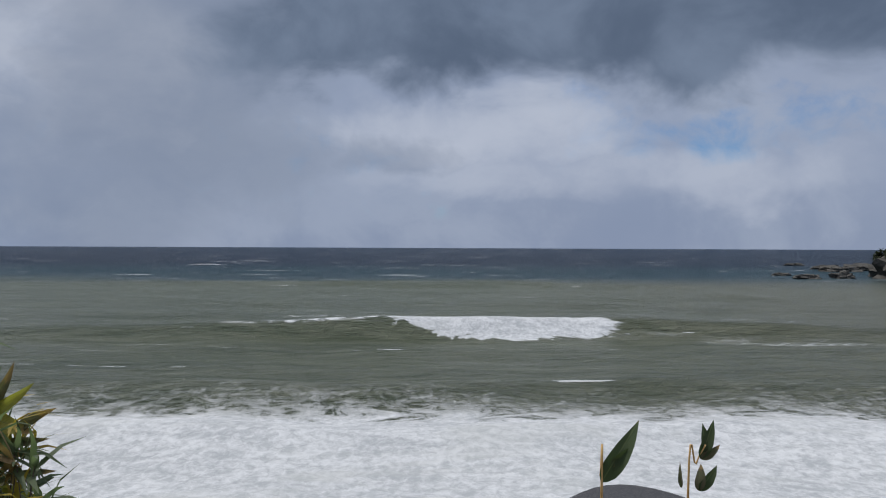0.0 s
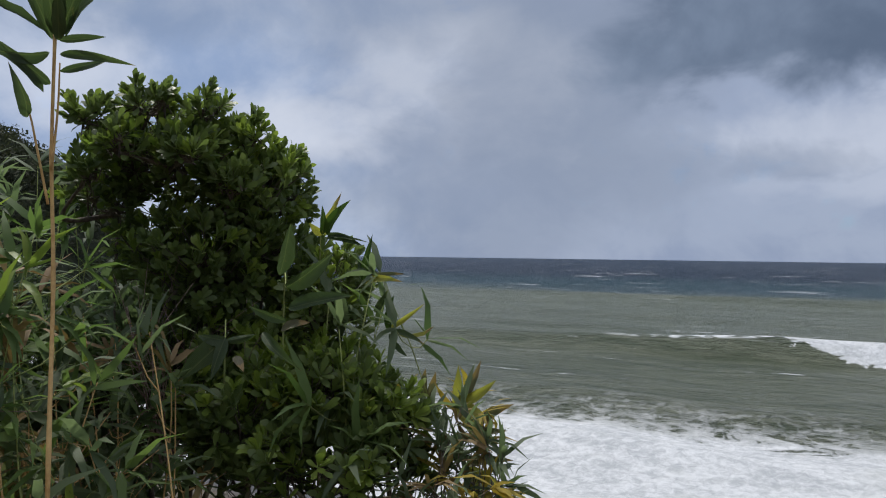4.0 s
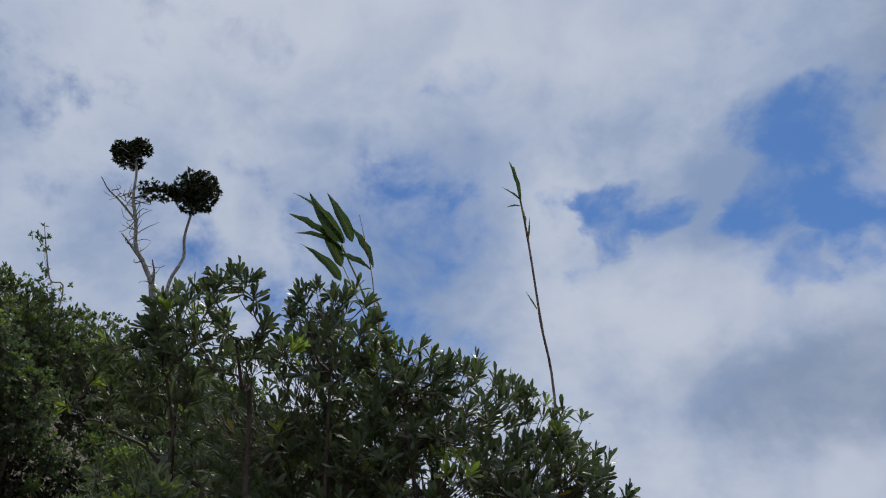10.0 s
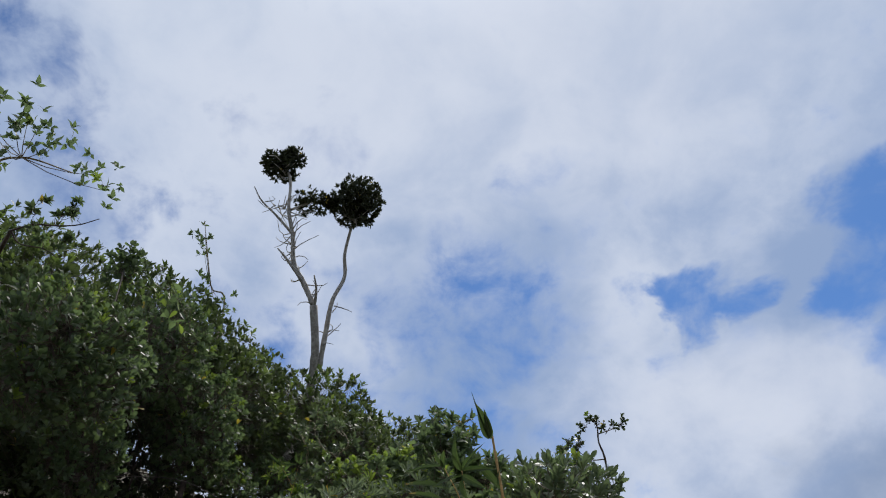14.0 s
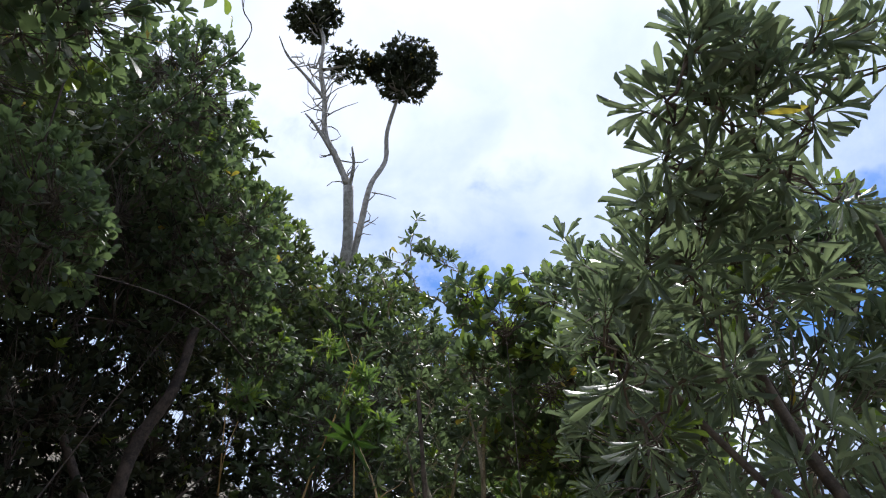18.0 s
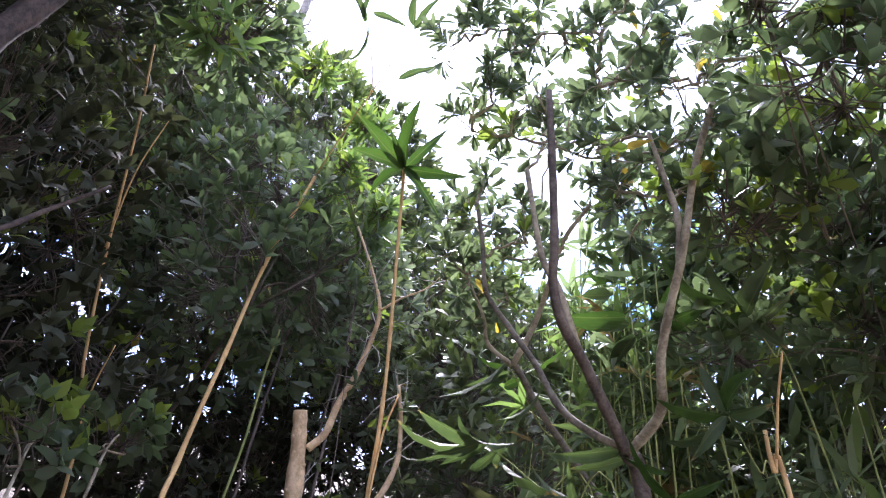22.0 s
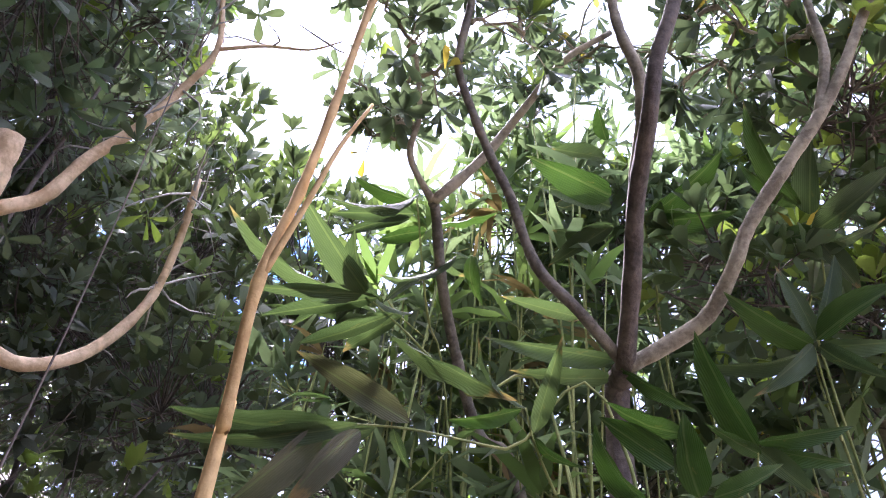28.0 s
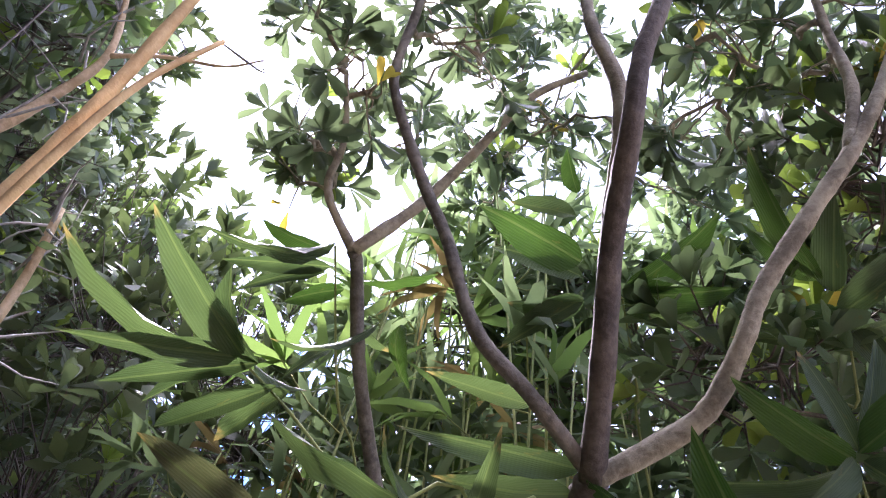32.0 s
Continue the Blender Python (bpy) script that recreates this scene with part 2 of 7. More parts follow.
M_BLADE = blade_material("bamboo_blade", (0.04, 0.062, 0.03), (0.085, 0.115, 0.055), 0.95, 0.30)
M_FRESH = blade_material("fresh_bamboo_blade", (0.035, 0.072, 0.018), (0.07, 0.125, 0.03), 1.05, 0.22)
M_GOLD = blade_material("golden_bamboo_blade", (0.24, 0.22, 0.045), (0.42, 0.37, 0.10), 0.85, 0.40)
M_BURNT = blade_material("withered_bamboo_blade", (0.08, 0.085, 0.05), (0.15, 0.13, 0.085), 0.68, 0.25)
M_DUSTY = leaf_material("grey_green_leaf", (0.10, 0.125, 0.08), (0.19, 0.22, 0.15), 0.36, 0.42)
# brighter copy of tobira_leaf, with sunlight put into its colour
M_SUNNY = leaf_material("sunny_tobira_leaf", (0.075, 0.105, 0.032), (0.165, 0.21, 0.065), 0.4, 0.4)
M_BROAD = leaf_material("whorled_leaf", (0.048, 0.066, 0.032), (0.108, 0.134, 0.066), 0.4, 0.30)
M_SLOPE = leaf_material("slope_leaf", (0.045, 0.062, 0.028), (0.115, 0.14, 0.058), 0.5, 0.3)
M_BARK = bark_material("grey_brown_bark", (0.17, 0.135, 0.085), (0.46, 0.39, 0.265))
# darker copy of grey_brown_bark, with shade put into the colour
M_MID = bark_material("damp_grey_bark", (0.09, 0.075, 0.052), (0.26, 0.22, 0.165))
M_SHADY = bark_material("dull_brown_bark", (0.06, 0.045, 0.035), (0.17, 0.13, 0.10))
M_PALE = bark_material("pale_bark", (0.22, 0.20, 0.17), (0.46, 0.43, 0.38))
M_PINK = bark_material("pinkish_bark", (0.47, 0.315, 0.165), (0.80, 0.59, 0.36))
M_DARKBARK = bark_material("wet_dark_bark", (0.035, 0.025, 0.02), (0.12, 0.085, 0.065))
M_CANE = bark_material("tan_cane", (0.44, 0.26, 0.095), (0.68, 0.45, 0.19), 9.0)
M_GREENCANE = bark_material("green_cane", (0.16, 0.20, 0.05), (0.34, 0.36, 0.12), 9.0)
M_STEM = bark_material("dull_twig", (0.06, 0.045, 0.035), (0.16, 0.125, 0.09), 30.0)
M_TWIG = bark_material("dry_twig", (0.16, 0.10, 0.08), (0.34, 0.24, 0.20), 30.0)

# ---- mesh helpers ----
rng = np.random.default_rng(7)


def unit(v):
    v = np.asarray(v, float)
    return v / np.maximum(np.linalg.norm(v, axis=-1, keepdims=True), 1e-9)


def np_mesh(name, chunks, mats, smooth=True):
    """One mesh out of (verts, quads, material index) chunks."""
    vs, fs, mi, base = [], [], [], 0
    for v, f, k in chunks:
        if len(v) == 0:
            continue
        vs.append(v)
        fs.append(f + base)
        mi.append(np.full(len(f), k, np.int32))
        base += len(v)
    v, f, mi = np.concatenate(vs), np.concatenate(fs), np.concatenate(mi)
    me = bpy.data.meshes.new(name)
    me.vertices.add(len(v))
    me.vertices.foreach_set("co", np.ascontiguousarray(v, np.float32).ravel())
    me.loops.add(f.size)
    me.loops.foreach_set("vertex_index", np.ascontiguousarray(f, np.int32).ravel())
    me.polygons.add(len(f))
    me.polygons.foreach_set("loop_start", np.arange(0, f.size, f.shape[1], dtype=np.int32))
    me.polygons.foreach_set("material_index", mi)
    me.polygons.foreach_set("use_smooth", np.full(len(f), smooth))
    for m in mats:
        me.materials.append(m)
    me.update(calc_edges=True)
    return me


def part(name, me, parent, label=""):
    ob = new(name, me)
    ob.parent = parent
    return tagged(ob, label)


def thing(name, at, label, category, group="", kind=""):
    ob = new(name)
    ob.location = at
    ob.empty_display_size = 0.1
    return tagged(ob, label, category, group, kind)


def leaf_shape(stations, halves, fold=0.12, arch=0.12, cols=2):
    """A leaf of length 1 along x and half width 1 along y: verts and quads."""
    xs = np.linspace(-1, 1, cols)
    v = np.array([(s, h * c, fold * h * abs(c) - arch * s * s) for s, h in zip(stations, halves) for c in xs])
    f = np.array([(i * cols + j, (i + 1) * cols + j, (i + 1) * cols + j + 1, i * cols + j + 1) for i in range(len(stations) - 1) for j in range(cols - 1)])
    return v, f


OBOVATE = leaf_shape([0, 0.4, 0.78, 1.0], [0.10, 0.62, 1.0, 0.30], 0.15, 0.10)
SIMPLE = leaf_shape([0, 0.6, 1.0], [0.12, 1.0, 0.15], 0.15, 0.12)
FLAKE = leaf_shape([0, 1.0], [0.45, 0.7], 0.2, 0.1)
OBOVATE_FINE = leaf_shape([0, 0.2, 0.5, 0.78, 0.93, 1.0], [0.10, 0.32, 0.78, 1.0, 0.75, 0.20], 0.22, 0.14, 3)
OVATE = leaf_shape([0, 0.3, 0.65, 1.0], [0.10, 1.0, 0.75, 0.04], 0.18, 0.18)
OVATE_FINE = leaf_shape([0, 0.12, 0.35, 0.65, 0.88, 1.0], [0.08, 0.65, 1.0, 0.78, 0.3, 0.02], 0.2, 0.2, 3)
LANCE = leaf_shape([0, 0.2, 0.6, 1.0], [0.15, 1.0, 0.72, 0.02], 0.2, 0.22)
LANCE_FINE = leaf_shape([0, 0.06, 0.2, 0.4, 0.6, 0.8, 0.92, 1.0], [0.12, 0.55, 0.98, 1.0, 0.8, 0.45, 0.18, 0.01], 0.25, 0.22, 3)


def blade_shape(bow, twist, wave, side):
    """A long bamboo leaf whose tip stays at (1, 0, 0): bowed, twisted and slightly wavy."""
    v, f = leaf_shape([0, 0.05, 0.14, 0.27, 0.42, 0.58, 0.73, 0.86, 0.95, 1.0], [0.10, 0.5, 0.86, 1.0, 0.97, 0.84, 0.62, 0.36, 0.14, 0.01], 0.0, 0.0, 5)
    s, y = v[:, 0].copy(), v[:, 1].copy()
    a = twist * (s - 0.3)
    dip = 0.055 * np.abs(y) ** 1.3 + wave * 0.02 * np.sin(s * 17 + y * 2) * y
    v[:, 1] = y * np.cos(a) + side * 4 * s * (1 - s)
    v[:, 2] = bow * 4 * s * (1 - s) + y * np.sin(a) * 0.14 + dip
    return v, f


BLADES = [blade_shape(0.05, 0.2, 0.6, 0.3), blade_shape(0.10, -0.5, 1.0, -0.35), blade_shape(0.14, 0.7, 0.8, 0.5), blade_shape(0.03, -0.9, 1.2, -0.2)]


def scatter(shape, p, x, nrm, length, width):
    """Copies of a leaf shape: base points, directions, upper sides, lengths, half widths."""
    tv, tf = shape
    x = unit(x)
    y = unit(np.cross(nrm, x))
    z = np.cross(x, y)
    length, width = np.broadcast_to(length, len(p)), np.broadcast_to(width, len(p))
    v = p[:, None] + (length[:, None, None] * tv[None, :, :1]) * x[:, None] + (width[:, None, None] * tv[None, :, 1:2]) * y[:, None]
    v = v + (tv[None, :, 2:3] * np.where(tv[None, :, 2:3] > 0, width[:, None, None], length[:, None, None])) * z[:, None]
    f = tf[None] + (np.arange(len(p)) * len(tv))[:, None, None]
    return v.reshape(-1, 3), f.reshape(-1, tf.shape[1])


def smooth_line(pts, per=5):
    """Catmull-Rom through the points."""
    p = np.asarray(pts, float)
    q = np.vstack([2 * p[0] - p[1], p, 2 * p[-1] - p[-2]])
    out = []
    for i in range(len(p) - 1):
        a, b, c, d = q[i:i + 4]
        for t in np.linspace(0, 1, per, endpoint=False):
            out.append(0.5 * (2 * b + (c - a) * t + (2 * a - 5 * b + 4 * c - d) * t * t + (3 * b - a - 3 * c + d) * t ** 3))
    return np.array(out + [p[-1]])


def tube(line, r0, r1, sides=6, knots=0.0, every=0):
    """A tapered tube along a line; knots: uneven girth; every: a swollen node at each so many rings."""
    line = np.asarray(line, float)
    n = len(line)
    tan = unit(np.gradient(line, axis=0))
    ref = np.eye(3)[int(np.argmin(np.abs(tan).max(0)))]
    u = unit(np.cross(tan, ref))
    w = np.cross(tan, u)
    r = np.linspace(r0, r1, n) * (1 + knots * rng.normal(size=n))
    if every:
        r[::every] *= 1.22
    a = np.linspace(0, 2 * np.pi, sides, endpoint=False)
    v = line[:, None] + r[:, None, None] * (np.cos(a)[None, :, None] * u[:, None] + np.sin(a)[None, :, None] * w[:, None])
    if sides > 4:
        v = np.concatenate([line[:1, None] + 0.02 * (v[:1] - line[:1, None]), v, line[-1:, None] + 0.02 * (v[-1:] - line[-1:, None])])
        n += 2
    i, j = np.meshgrid(np.arange(n - 1), np.arange(sides), indexing="ij")
    k = (j + 1) % sides
    f = np.stack([i * sides + j, i * sides + k, (i + 1) * sides + k, (i + 1) * sides + j], -1).reshape(-1, 4)
    return v.reshape(-1, 3), f


def bend(a, b, sag, seg=4):
    """A slightly bowed line from a to b."""
    a, b = np.asarray(a, float), np.asarray(b, float)
    t = np.linspace(0, 1, seg)[:, None]
    return a + (b - a) * t + np.asarray(sag) * (4 * t * (1 - t))


# ---- ground heights ----
PATH_X = [-14.0, -12.0, -10.8, -9.1, -7.7, -6.2, -4.9, -2.6, -1.0, 0.0, 6.0]
PATH_Y = [-5.3, -5.2, -5.2, -4.95, -4.5, -3.9, -3.7, -2.2, -1.1, 0.0, 2.0]
PATH_Z = [1.5, 1.3, 1.15, 0.95, 0.8, 0.65, 0.55, 0.3, 0.15, 0.0, -0.2]


def ground_height(x, y):
    x, y = np.asarray(x, float), np.asarray(y, float)
    d = y - np.interp(x, PATH_X, PATH_Y)
    z = np.interp(x, PATH_X, PATH_Z)
    z = z + np.clip(-d - 0.9, 0, 14) * 0.45
    z = z + np.clip(-12.0 - x, 0, 16) * 0.5 * np.clip(1 - (d - 6) / 8, 0, 1)
    shore = np.clip((y - 1.9) / 12.8, 0, 1) ** 0.78
    z = z * (1 - shore) - (4.18 + 0.03 * np.sin(x * 0.5 + 2.0)) * shore - np.clip(y - 14.7, 0, 40) * 0.085
    z = z + shore * (0.24 * np.exp(-((x - 4.3) / 2.3) ** 2) + 0.09 * np.exp(-((x - 8.6) / 2.2) ** 2) - 0.12)
    z = z - 0.42 * np.clip((y - 1.2) / 1.6, 0, 1) * (1 - shore) + 0.40 * np.exp(-((x - 0.75) / 0.42) ** 2 - ((y - 3.2) / 0.9) ** 2)
    return z + 0.06 * np.sin(x * 1.9 + y) * np.cos(y * 2.3 - x * 0.7) * (1 - shore)


SEA = -4.4

# ---- sea, ground and headland ----


def make_ground():
    m, n = material("leaf_litter_and_shingle")
    pos = n.add("ShaderNodeNewGeometry").outputs["Position"]
    x, y, z = n.add("ShaderNodeSeparateXYZ", [pos]).outputs
    a, b = n.noise(pos, 3.0, 6.0, 0.6), n.noise(pos, 26.0, 4.0, 0.6)
    soil = n.mix(n.ramp(n.math("ADD", n.math("MULTIPLY", a, 0.5), n.math("MULTIPLY", b, 0.5)), 0.35, 0.65), rgb(0.035, 0.028, 0.018), rgb(0.11, 0.088, 0.05))
    flake = n.add("ShaderNodeTexVoronoi", {"Vector": n.vec("MULTIPLY", pos, (1.0, 1.6, 1.0)), "Scale": 22.0}).outputs
    # unseen pale path floor, added to bounce light up into the foliage
    bounce_floor = n.mix(n.add("ShaderNodeSeparateColor", [flake["Color"]]).outputs[0], rgb(0.16, 0.125, 0.085), rgb(0.36, 0.31, 0.225))
    away = n.math("SUBTRACT", y, n.math("MULTIPLY", x, 0.43))
    soil = n.mix(n.math("MULTIPLY", n.ramp(n.math("ADD", y, a), 2.6, 1.2), n.math("MULTIPLY", n.ramp(n.math("ADD", away, a), -0.9, -0.2), n.math("MULTIPLY", n.ramp(n.math("ADD", away, a), 4.2, 2.6), n.ramp(x, -12.4, -11.4)))), soil, bounce_floor)
    peb = n.add("ShaderNodeTexVoronoi", {"Vector": pos, "Scale": 14.0}).outputs
    shingle = n.mix(n.ramp(b, 0.3, 0.7), rgb(0.06, 0.06, 0.062), rgb(0.16, 0.155, 0.15))
    shingle = n.mix(n.ramp(peb["Distance"], 0.0, 0.5), shingle, rgb(0.045, 0.045, 0.05))
    col = n.mix(n.ramp(n.math("ADD", y, n.math("MULTIPLY", a, 3.0)), 10.5, 13.5), soil, shingle)
    n.add("ShaderNodeOutputMaterial", [n.add("ShaderNodeBsdfPrincipled", {"Base Color": col, "Roughness": 0.85, "Normal": n.bump(n.math("ADD", b, peb["Distance"]), 0.6, 0.04)})])
    gx = np.concatenate([-np.geomspace(2500, 26, 26), np.linspace(-25, 25, 140), np.geomspace(26, 2500, 26)])
    gy = np.concatenate([-np.geomspace(2500, 16, 26), np.linspace(-15, 30, 130)])
    xx, yy = np.meshgrid(gx, gy, indexing="ij")
    zz = ground_height(xx, yy)
    v = np.stack([xx, yy, zz], -1).reshape(-1, 3)
    nx, ny = xx.shape
    i, j = np.meshgrid(np.arange(nx - 1), np.arange(ny - 1), indexing="ij")
    f = np.stack([i * ny + j, (i + 1) * ny + j, (i + 1) * ny + j + 1, i * ny + j + 1], -1).reshape(-1, 4)
    tagged(new("ground", np_mesh("ground", [(v, f, 0)], [m])), "dark soil slope running down to a grey shingle beach", "ground", kind="structure")


CREST_Y = 51.5


def sea_height(x, y):
    far = np.clip((y - 34) / 30, 0, 1)
    z = 0.10 * np.sin(y * 0.9 + 0.6 * np.sin(x * 0.13)) * np.exp(-y / 80)
    z += 0.20 * far * np.sin((y + 3 * np.sin(x * 0.05)) * 0.33) * np.exp(-y / 220)
    z += 0.12 * np.sin(0.42 * x + 0.5 * y) * np.sin(0.31 * y - 0.2 * x) * np.exp(-y / 160)
    crest = CREST_Y + 1.2 * np.sin(x * 0.09) + 0.02 * x
    over = np.exp(-((x - 2) / 30) ** 2)
    z += 1.25 * over * np.where(y < crest, np.exp(-((y - crest) / 2.0) ** 2), np.exp(-((y - crest) / 5.5) ** 2))
    for y0, x0, w, h in ((88, 30, 26, 0.6), (118, -6, 40, 0.55), (31, 4, 40, 0.45), (24, -6, 30, 0.3)):
        c = y0 + 0.9 * np.sin(x * 0.21 + y0)
        z += h * np.exp(-((x - x0) / w) ** 2) * np.exp(-((y - c) / (1.0 + y0 * 0.025)) ** 2)
    return z


def make_sea():
    m, n = material("turbid_sea")
    pos = n.add("ShaderNodeNewGeometry").outputs["Position"]
    x, y, z = n.add("ShaderNodeSeparateXYZ", [pos]).outputs
    wide = n.noise(n.vec("MULTIPLY", pos, (0.012, 0.05, 0.0)), 1.0, 4.0, 0.55, 0.3)
    long_streak = n.noise(n.vec("MULTIPLY", pos, (0.10, 0.55, 0.2)), 1.0, 5.0, 0.6, 0.4)
    chop = n.noise(n.vec("MULTIPLY", pos, (0.5, 1.3, 1.0)), 1.0, 5.0, 0.6, 0.3)
    streak = n.math("ADD", n.math("MULTIPLY", long_streak, 0.45), n.math("MULTIPLY", n.noise(n.vec("MULTIPLY", pos, (0.45, 1.7, 1.0)), 1.0, 6.0, 0.68, 0.3), 0.55))
    lace = n.noise(n.vec("MULTIPLY", pos, (0.55, 0.8, 0.5)), 1.0, 7.0, 0.68, 1.2)
    fine = n.noise(n.vec("MULTIPLY", pos, (1.0, 0.8, 1.0)), 3.6, 8.0, 0.72, 0.6)
    edge = n.math("ADD", y, n.math("MULTIPLY", wide, 60.0))
    green = n.mix(n.ramp(streak, 0.40, 0.62), rgb(0.10, 0.12, 0.075), rgb(0.19, 0.205, 0.145))
    green = n.mix(n.math("MULTIPLY", n.ramp(n.math("ADD", x, n.math("MULTIPLY", wide, 50.0)), 20.0, 70.0), 0.35), green, rgb(0.22, 0.20, 0.145))
    teal = n.mix(n.ramp(streak, 0.4, 0.65), rgb(0.012, 0.04, 0.055), rgb(0.045, 0.09, 0.10))
    deep = n.mix(n.ramp(streak, 0.35, 0.7), rgb(0.004, 0.012, 0.028), rgb(0.013, 0.030, 0.052))
    col = n.mix(n.ramp(edge, 140.0, 185.0), green, teal)
    col = n.mix(n.ramp(edge, 190.0, 320.0), col, deep)
    # foam: wash on the beach, the breaker's face, loose streaks, far white horses
    wash_edge = n.math("ADD", y, n.math("ADD", n.math("MULTIPLY", n.noise(n.vec("MULTIPLY", pos, (0.07, 0.0, 0.0)), 1.0, 3.0), -9.0), n.math("MULTIPLY", lace, -5.0)))
    wash = n.math("MULTIPLY", n.ramp(wash_edge, 22.0, 18.5), n.ramp(n.math("ADD", n.math("ADD", n.math("MULTIPLY", lace, 0.75), n.math("MULTIPLY", fine, 0.25)), n.ramp(wash_edge, 21.5, 15.5, 0.0, 0.34)), 0.47, 0.54))
    crest = n.math("SUBTRACT", y, n.math("ADD", n.math("ADD", CREST_Y, n.math("MULTIPLY", n.math("SINE", n.math("MULTIPLY", x, 0.09)), 1.2)), n.math("MULTIPLY", x, 0.02)))
    tear = n.math("ADD", n.math("MULTIPLY", n.math("SUBTRACT", lace, 0.5), 5.0), n.math("MULTIPLY", n.math("SUBTRACT", n.noise(n.vec("MULTIPLY", pos, (0.3, 0.0, 0.0)), 1.0, 3.0), 0.5), 4.0))
    taper = n.math("MULTIPLY", n.ramp(x, -4.0, 2.5, 0.15, 1.0), n.ramp(x, 13.5, 9.5, 0.3, 1.0))
    band = n.math("MULTIPLY", n.ramp(n.math("DIVIDE", n.math("ADD", crest, tear), taper), -3.8, -3.6), n.ramp(n.math("ADD", crest, tear), 1.0, 0.7))
    tear2 = n.math("MULTIPLY", n.math("SUBTRACT", streak, 0.5), 7.0)
    span = n.math("MULTIPLY", n.ramp(n.math("ADD", x, tear2), -4.2, -2.8), n.ramp(n.math("ADD", x, tear2), 12.2, 11.4))
    lip = n.math("MULTIPLY", n.math("MULTIPLY", n.ramp(crest, -0.7, -0.3), n.ramp(crest, 0.5, 0.2)), n.math("MULTIPLY", n.ramp(x, -17.0, -10.0), n.math("MULTIPLY", n.ramp(x, 4.0, 0.0), n.ramp(lace, 0.46, 0.56))))
    caps = n.math("MULTIPLY", n.ramp(n.noise(n.vec("MULTIPLY", pos, (0.03, 0.10, 0.0)), 1.0, 5.0, 0.66, 0.2), 0.635, 0.645), n.ramp(y, 120.0, 170.0))
    wisp = n.math("MULTIPLY", n.math("MULTIPLY", n.ramp(n.noise(n.vec("MULTIPLY", pos, (0.06, 0.5, 0.0)), 1.0, 4.0, 0.65, 0.6), 0.64, 0.68), n.ramp(lace, 0.48, 0.54)), 0.8)
    warp = n.vec("ADD", n.vec("MULTIPLY", pos, (0.42, 0.75, 0.0)), n.vec("MULTIPLY", n.add("ShaderNodeTexNoise", {"Vector": pos, "Scale": 0.5, "Detail": 4.0}).outputs["Color"], (1.5, 1.5, 0.0)))
    cell = n.add("ShaderNodeTexVoronoi", {"Vector": warp, "Scale": 1.0}, feature="DISTANCE_TO_EDGE").outputs["Distance"]
    small = n.add("ShaderNodeTexVoronoi", {"Vector": warp, "Scale": 3.1}, feature="DISTANCE_TO_EDGE").outputs["Distance"]
    thread = n.math("MAXIMUM", n.ramp(cell, 0.09, 0.02), n.math("MULTIPLY", n.ramp(small, 0.12, 0.03), 0.7))
    fringe = n.math("MULTIPLY", n.math("MULTIPLY", thread, n.ramp(wash_edge, 24.5, 18.0)), n.ramp(fine, 0.35, 0.6))
    drift = n.math("MULTIPLY", n.math("MULTIPLY", thread, n.ramp(n.noise(n.vec("MULTIPLY", pos, (0.035, 0.12, 0.0)), 1.0, 3.0, 0.6, 0.5), 0.56, 0.68)), n.math("MULTIPLY", n.ramp(y, 80.0, 45.0, 0.0, 0.6), n.ramp(x, 0.0, 14.0, 0.35, 1.0)))
    ripple = n.noise(n.vec("MULTIPLY", pos, (1.1, 4.2, 2.0)), 1.0, 4.0, 0.65, 0.3)
    foam = n.math("MAXIMUM", wash, n.math("MAXIMUM", n.math("MULTIPLY", fringe, 0.85), drift))
    for k in (n.math("MULTIPLY", band, span), lip, caps, wisp):
        foam = n.math("MAXIMUM", foam, k)
    white = n.mix(n.ramp(n.math("ADD", n.math("MULTIPLY", fine, 0.6), n.math("MULTIPLY", lace, 0.4)), 0.38, 0.62), rgb(0.36, 0.375, 0.39), rgb(0.60, 0.61, 0.62))
    white = n.mix(n.math("MULTIPLY", n.ramp(n.noise(n.vec("MULTIPLY", pos, (0.16, 0.35, 0.0)), 1.0, 5.0, 0.6, 0.8), 0.5, 0.66), 0.45), white, rgb(0.46, 0.47, 0.46))
    hgt = n.math("ADD", n.math("MULTIPLY", chop, 0.6), n.math("ADD", n.math("MULTIPLY", ripple, 0.3), n.math("MULTIPLY", fine, 0.15)))
    water = n.add("ShaderNodeBsdfPrincipled", {"Base Color": col, "Roughness": 0.3, "IOR": 1.33, "Specular IOR Level": n.ramp(y, 60.0, 180.0, 0.30, 0.05), "Normal": n.bump(hgt, 1.0, 2.0)})
    froth = n.add("ShaderNodeBsdfPrincipled", {"Base Color": white, "Roughness": 0.9, "Specular IOR Level": 0.1, "Normal": n.bump(n.math("ADD", lace, n.math("MULTIPLY", fine, 0.4)), 0.3, 0.25)})
    n.add("ShaderNodeOutputMaterial", [n.add("ShaderNodeMixShader", [foam, water, froth])])
    r = np.concatenate([np.linspace(8, 75, 250), np.geomspace(75.5, 4700, 110)])
    a = np.radians(np.linspace(-115, 100, 320))
    rr, aa = np.meshgrid(r, a, indexing="ij")
    xx, yy = rr * np.sin(-aa), rr * np.cos(aa)
    zz = SEA + sea_height(xx, yy) * (rr < 900)
    v = np.stack([xx, yy, zz], -1).reshape(-1, 3)
    nx, ny = xx.shape
    i, j = np.meshgrid(np.arange(nx - 1), np.arange(ny - 1), indexing="ij")
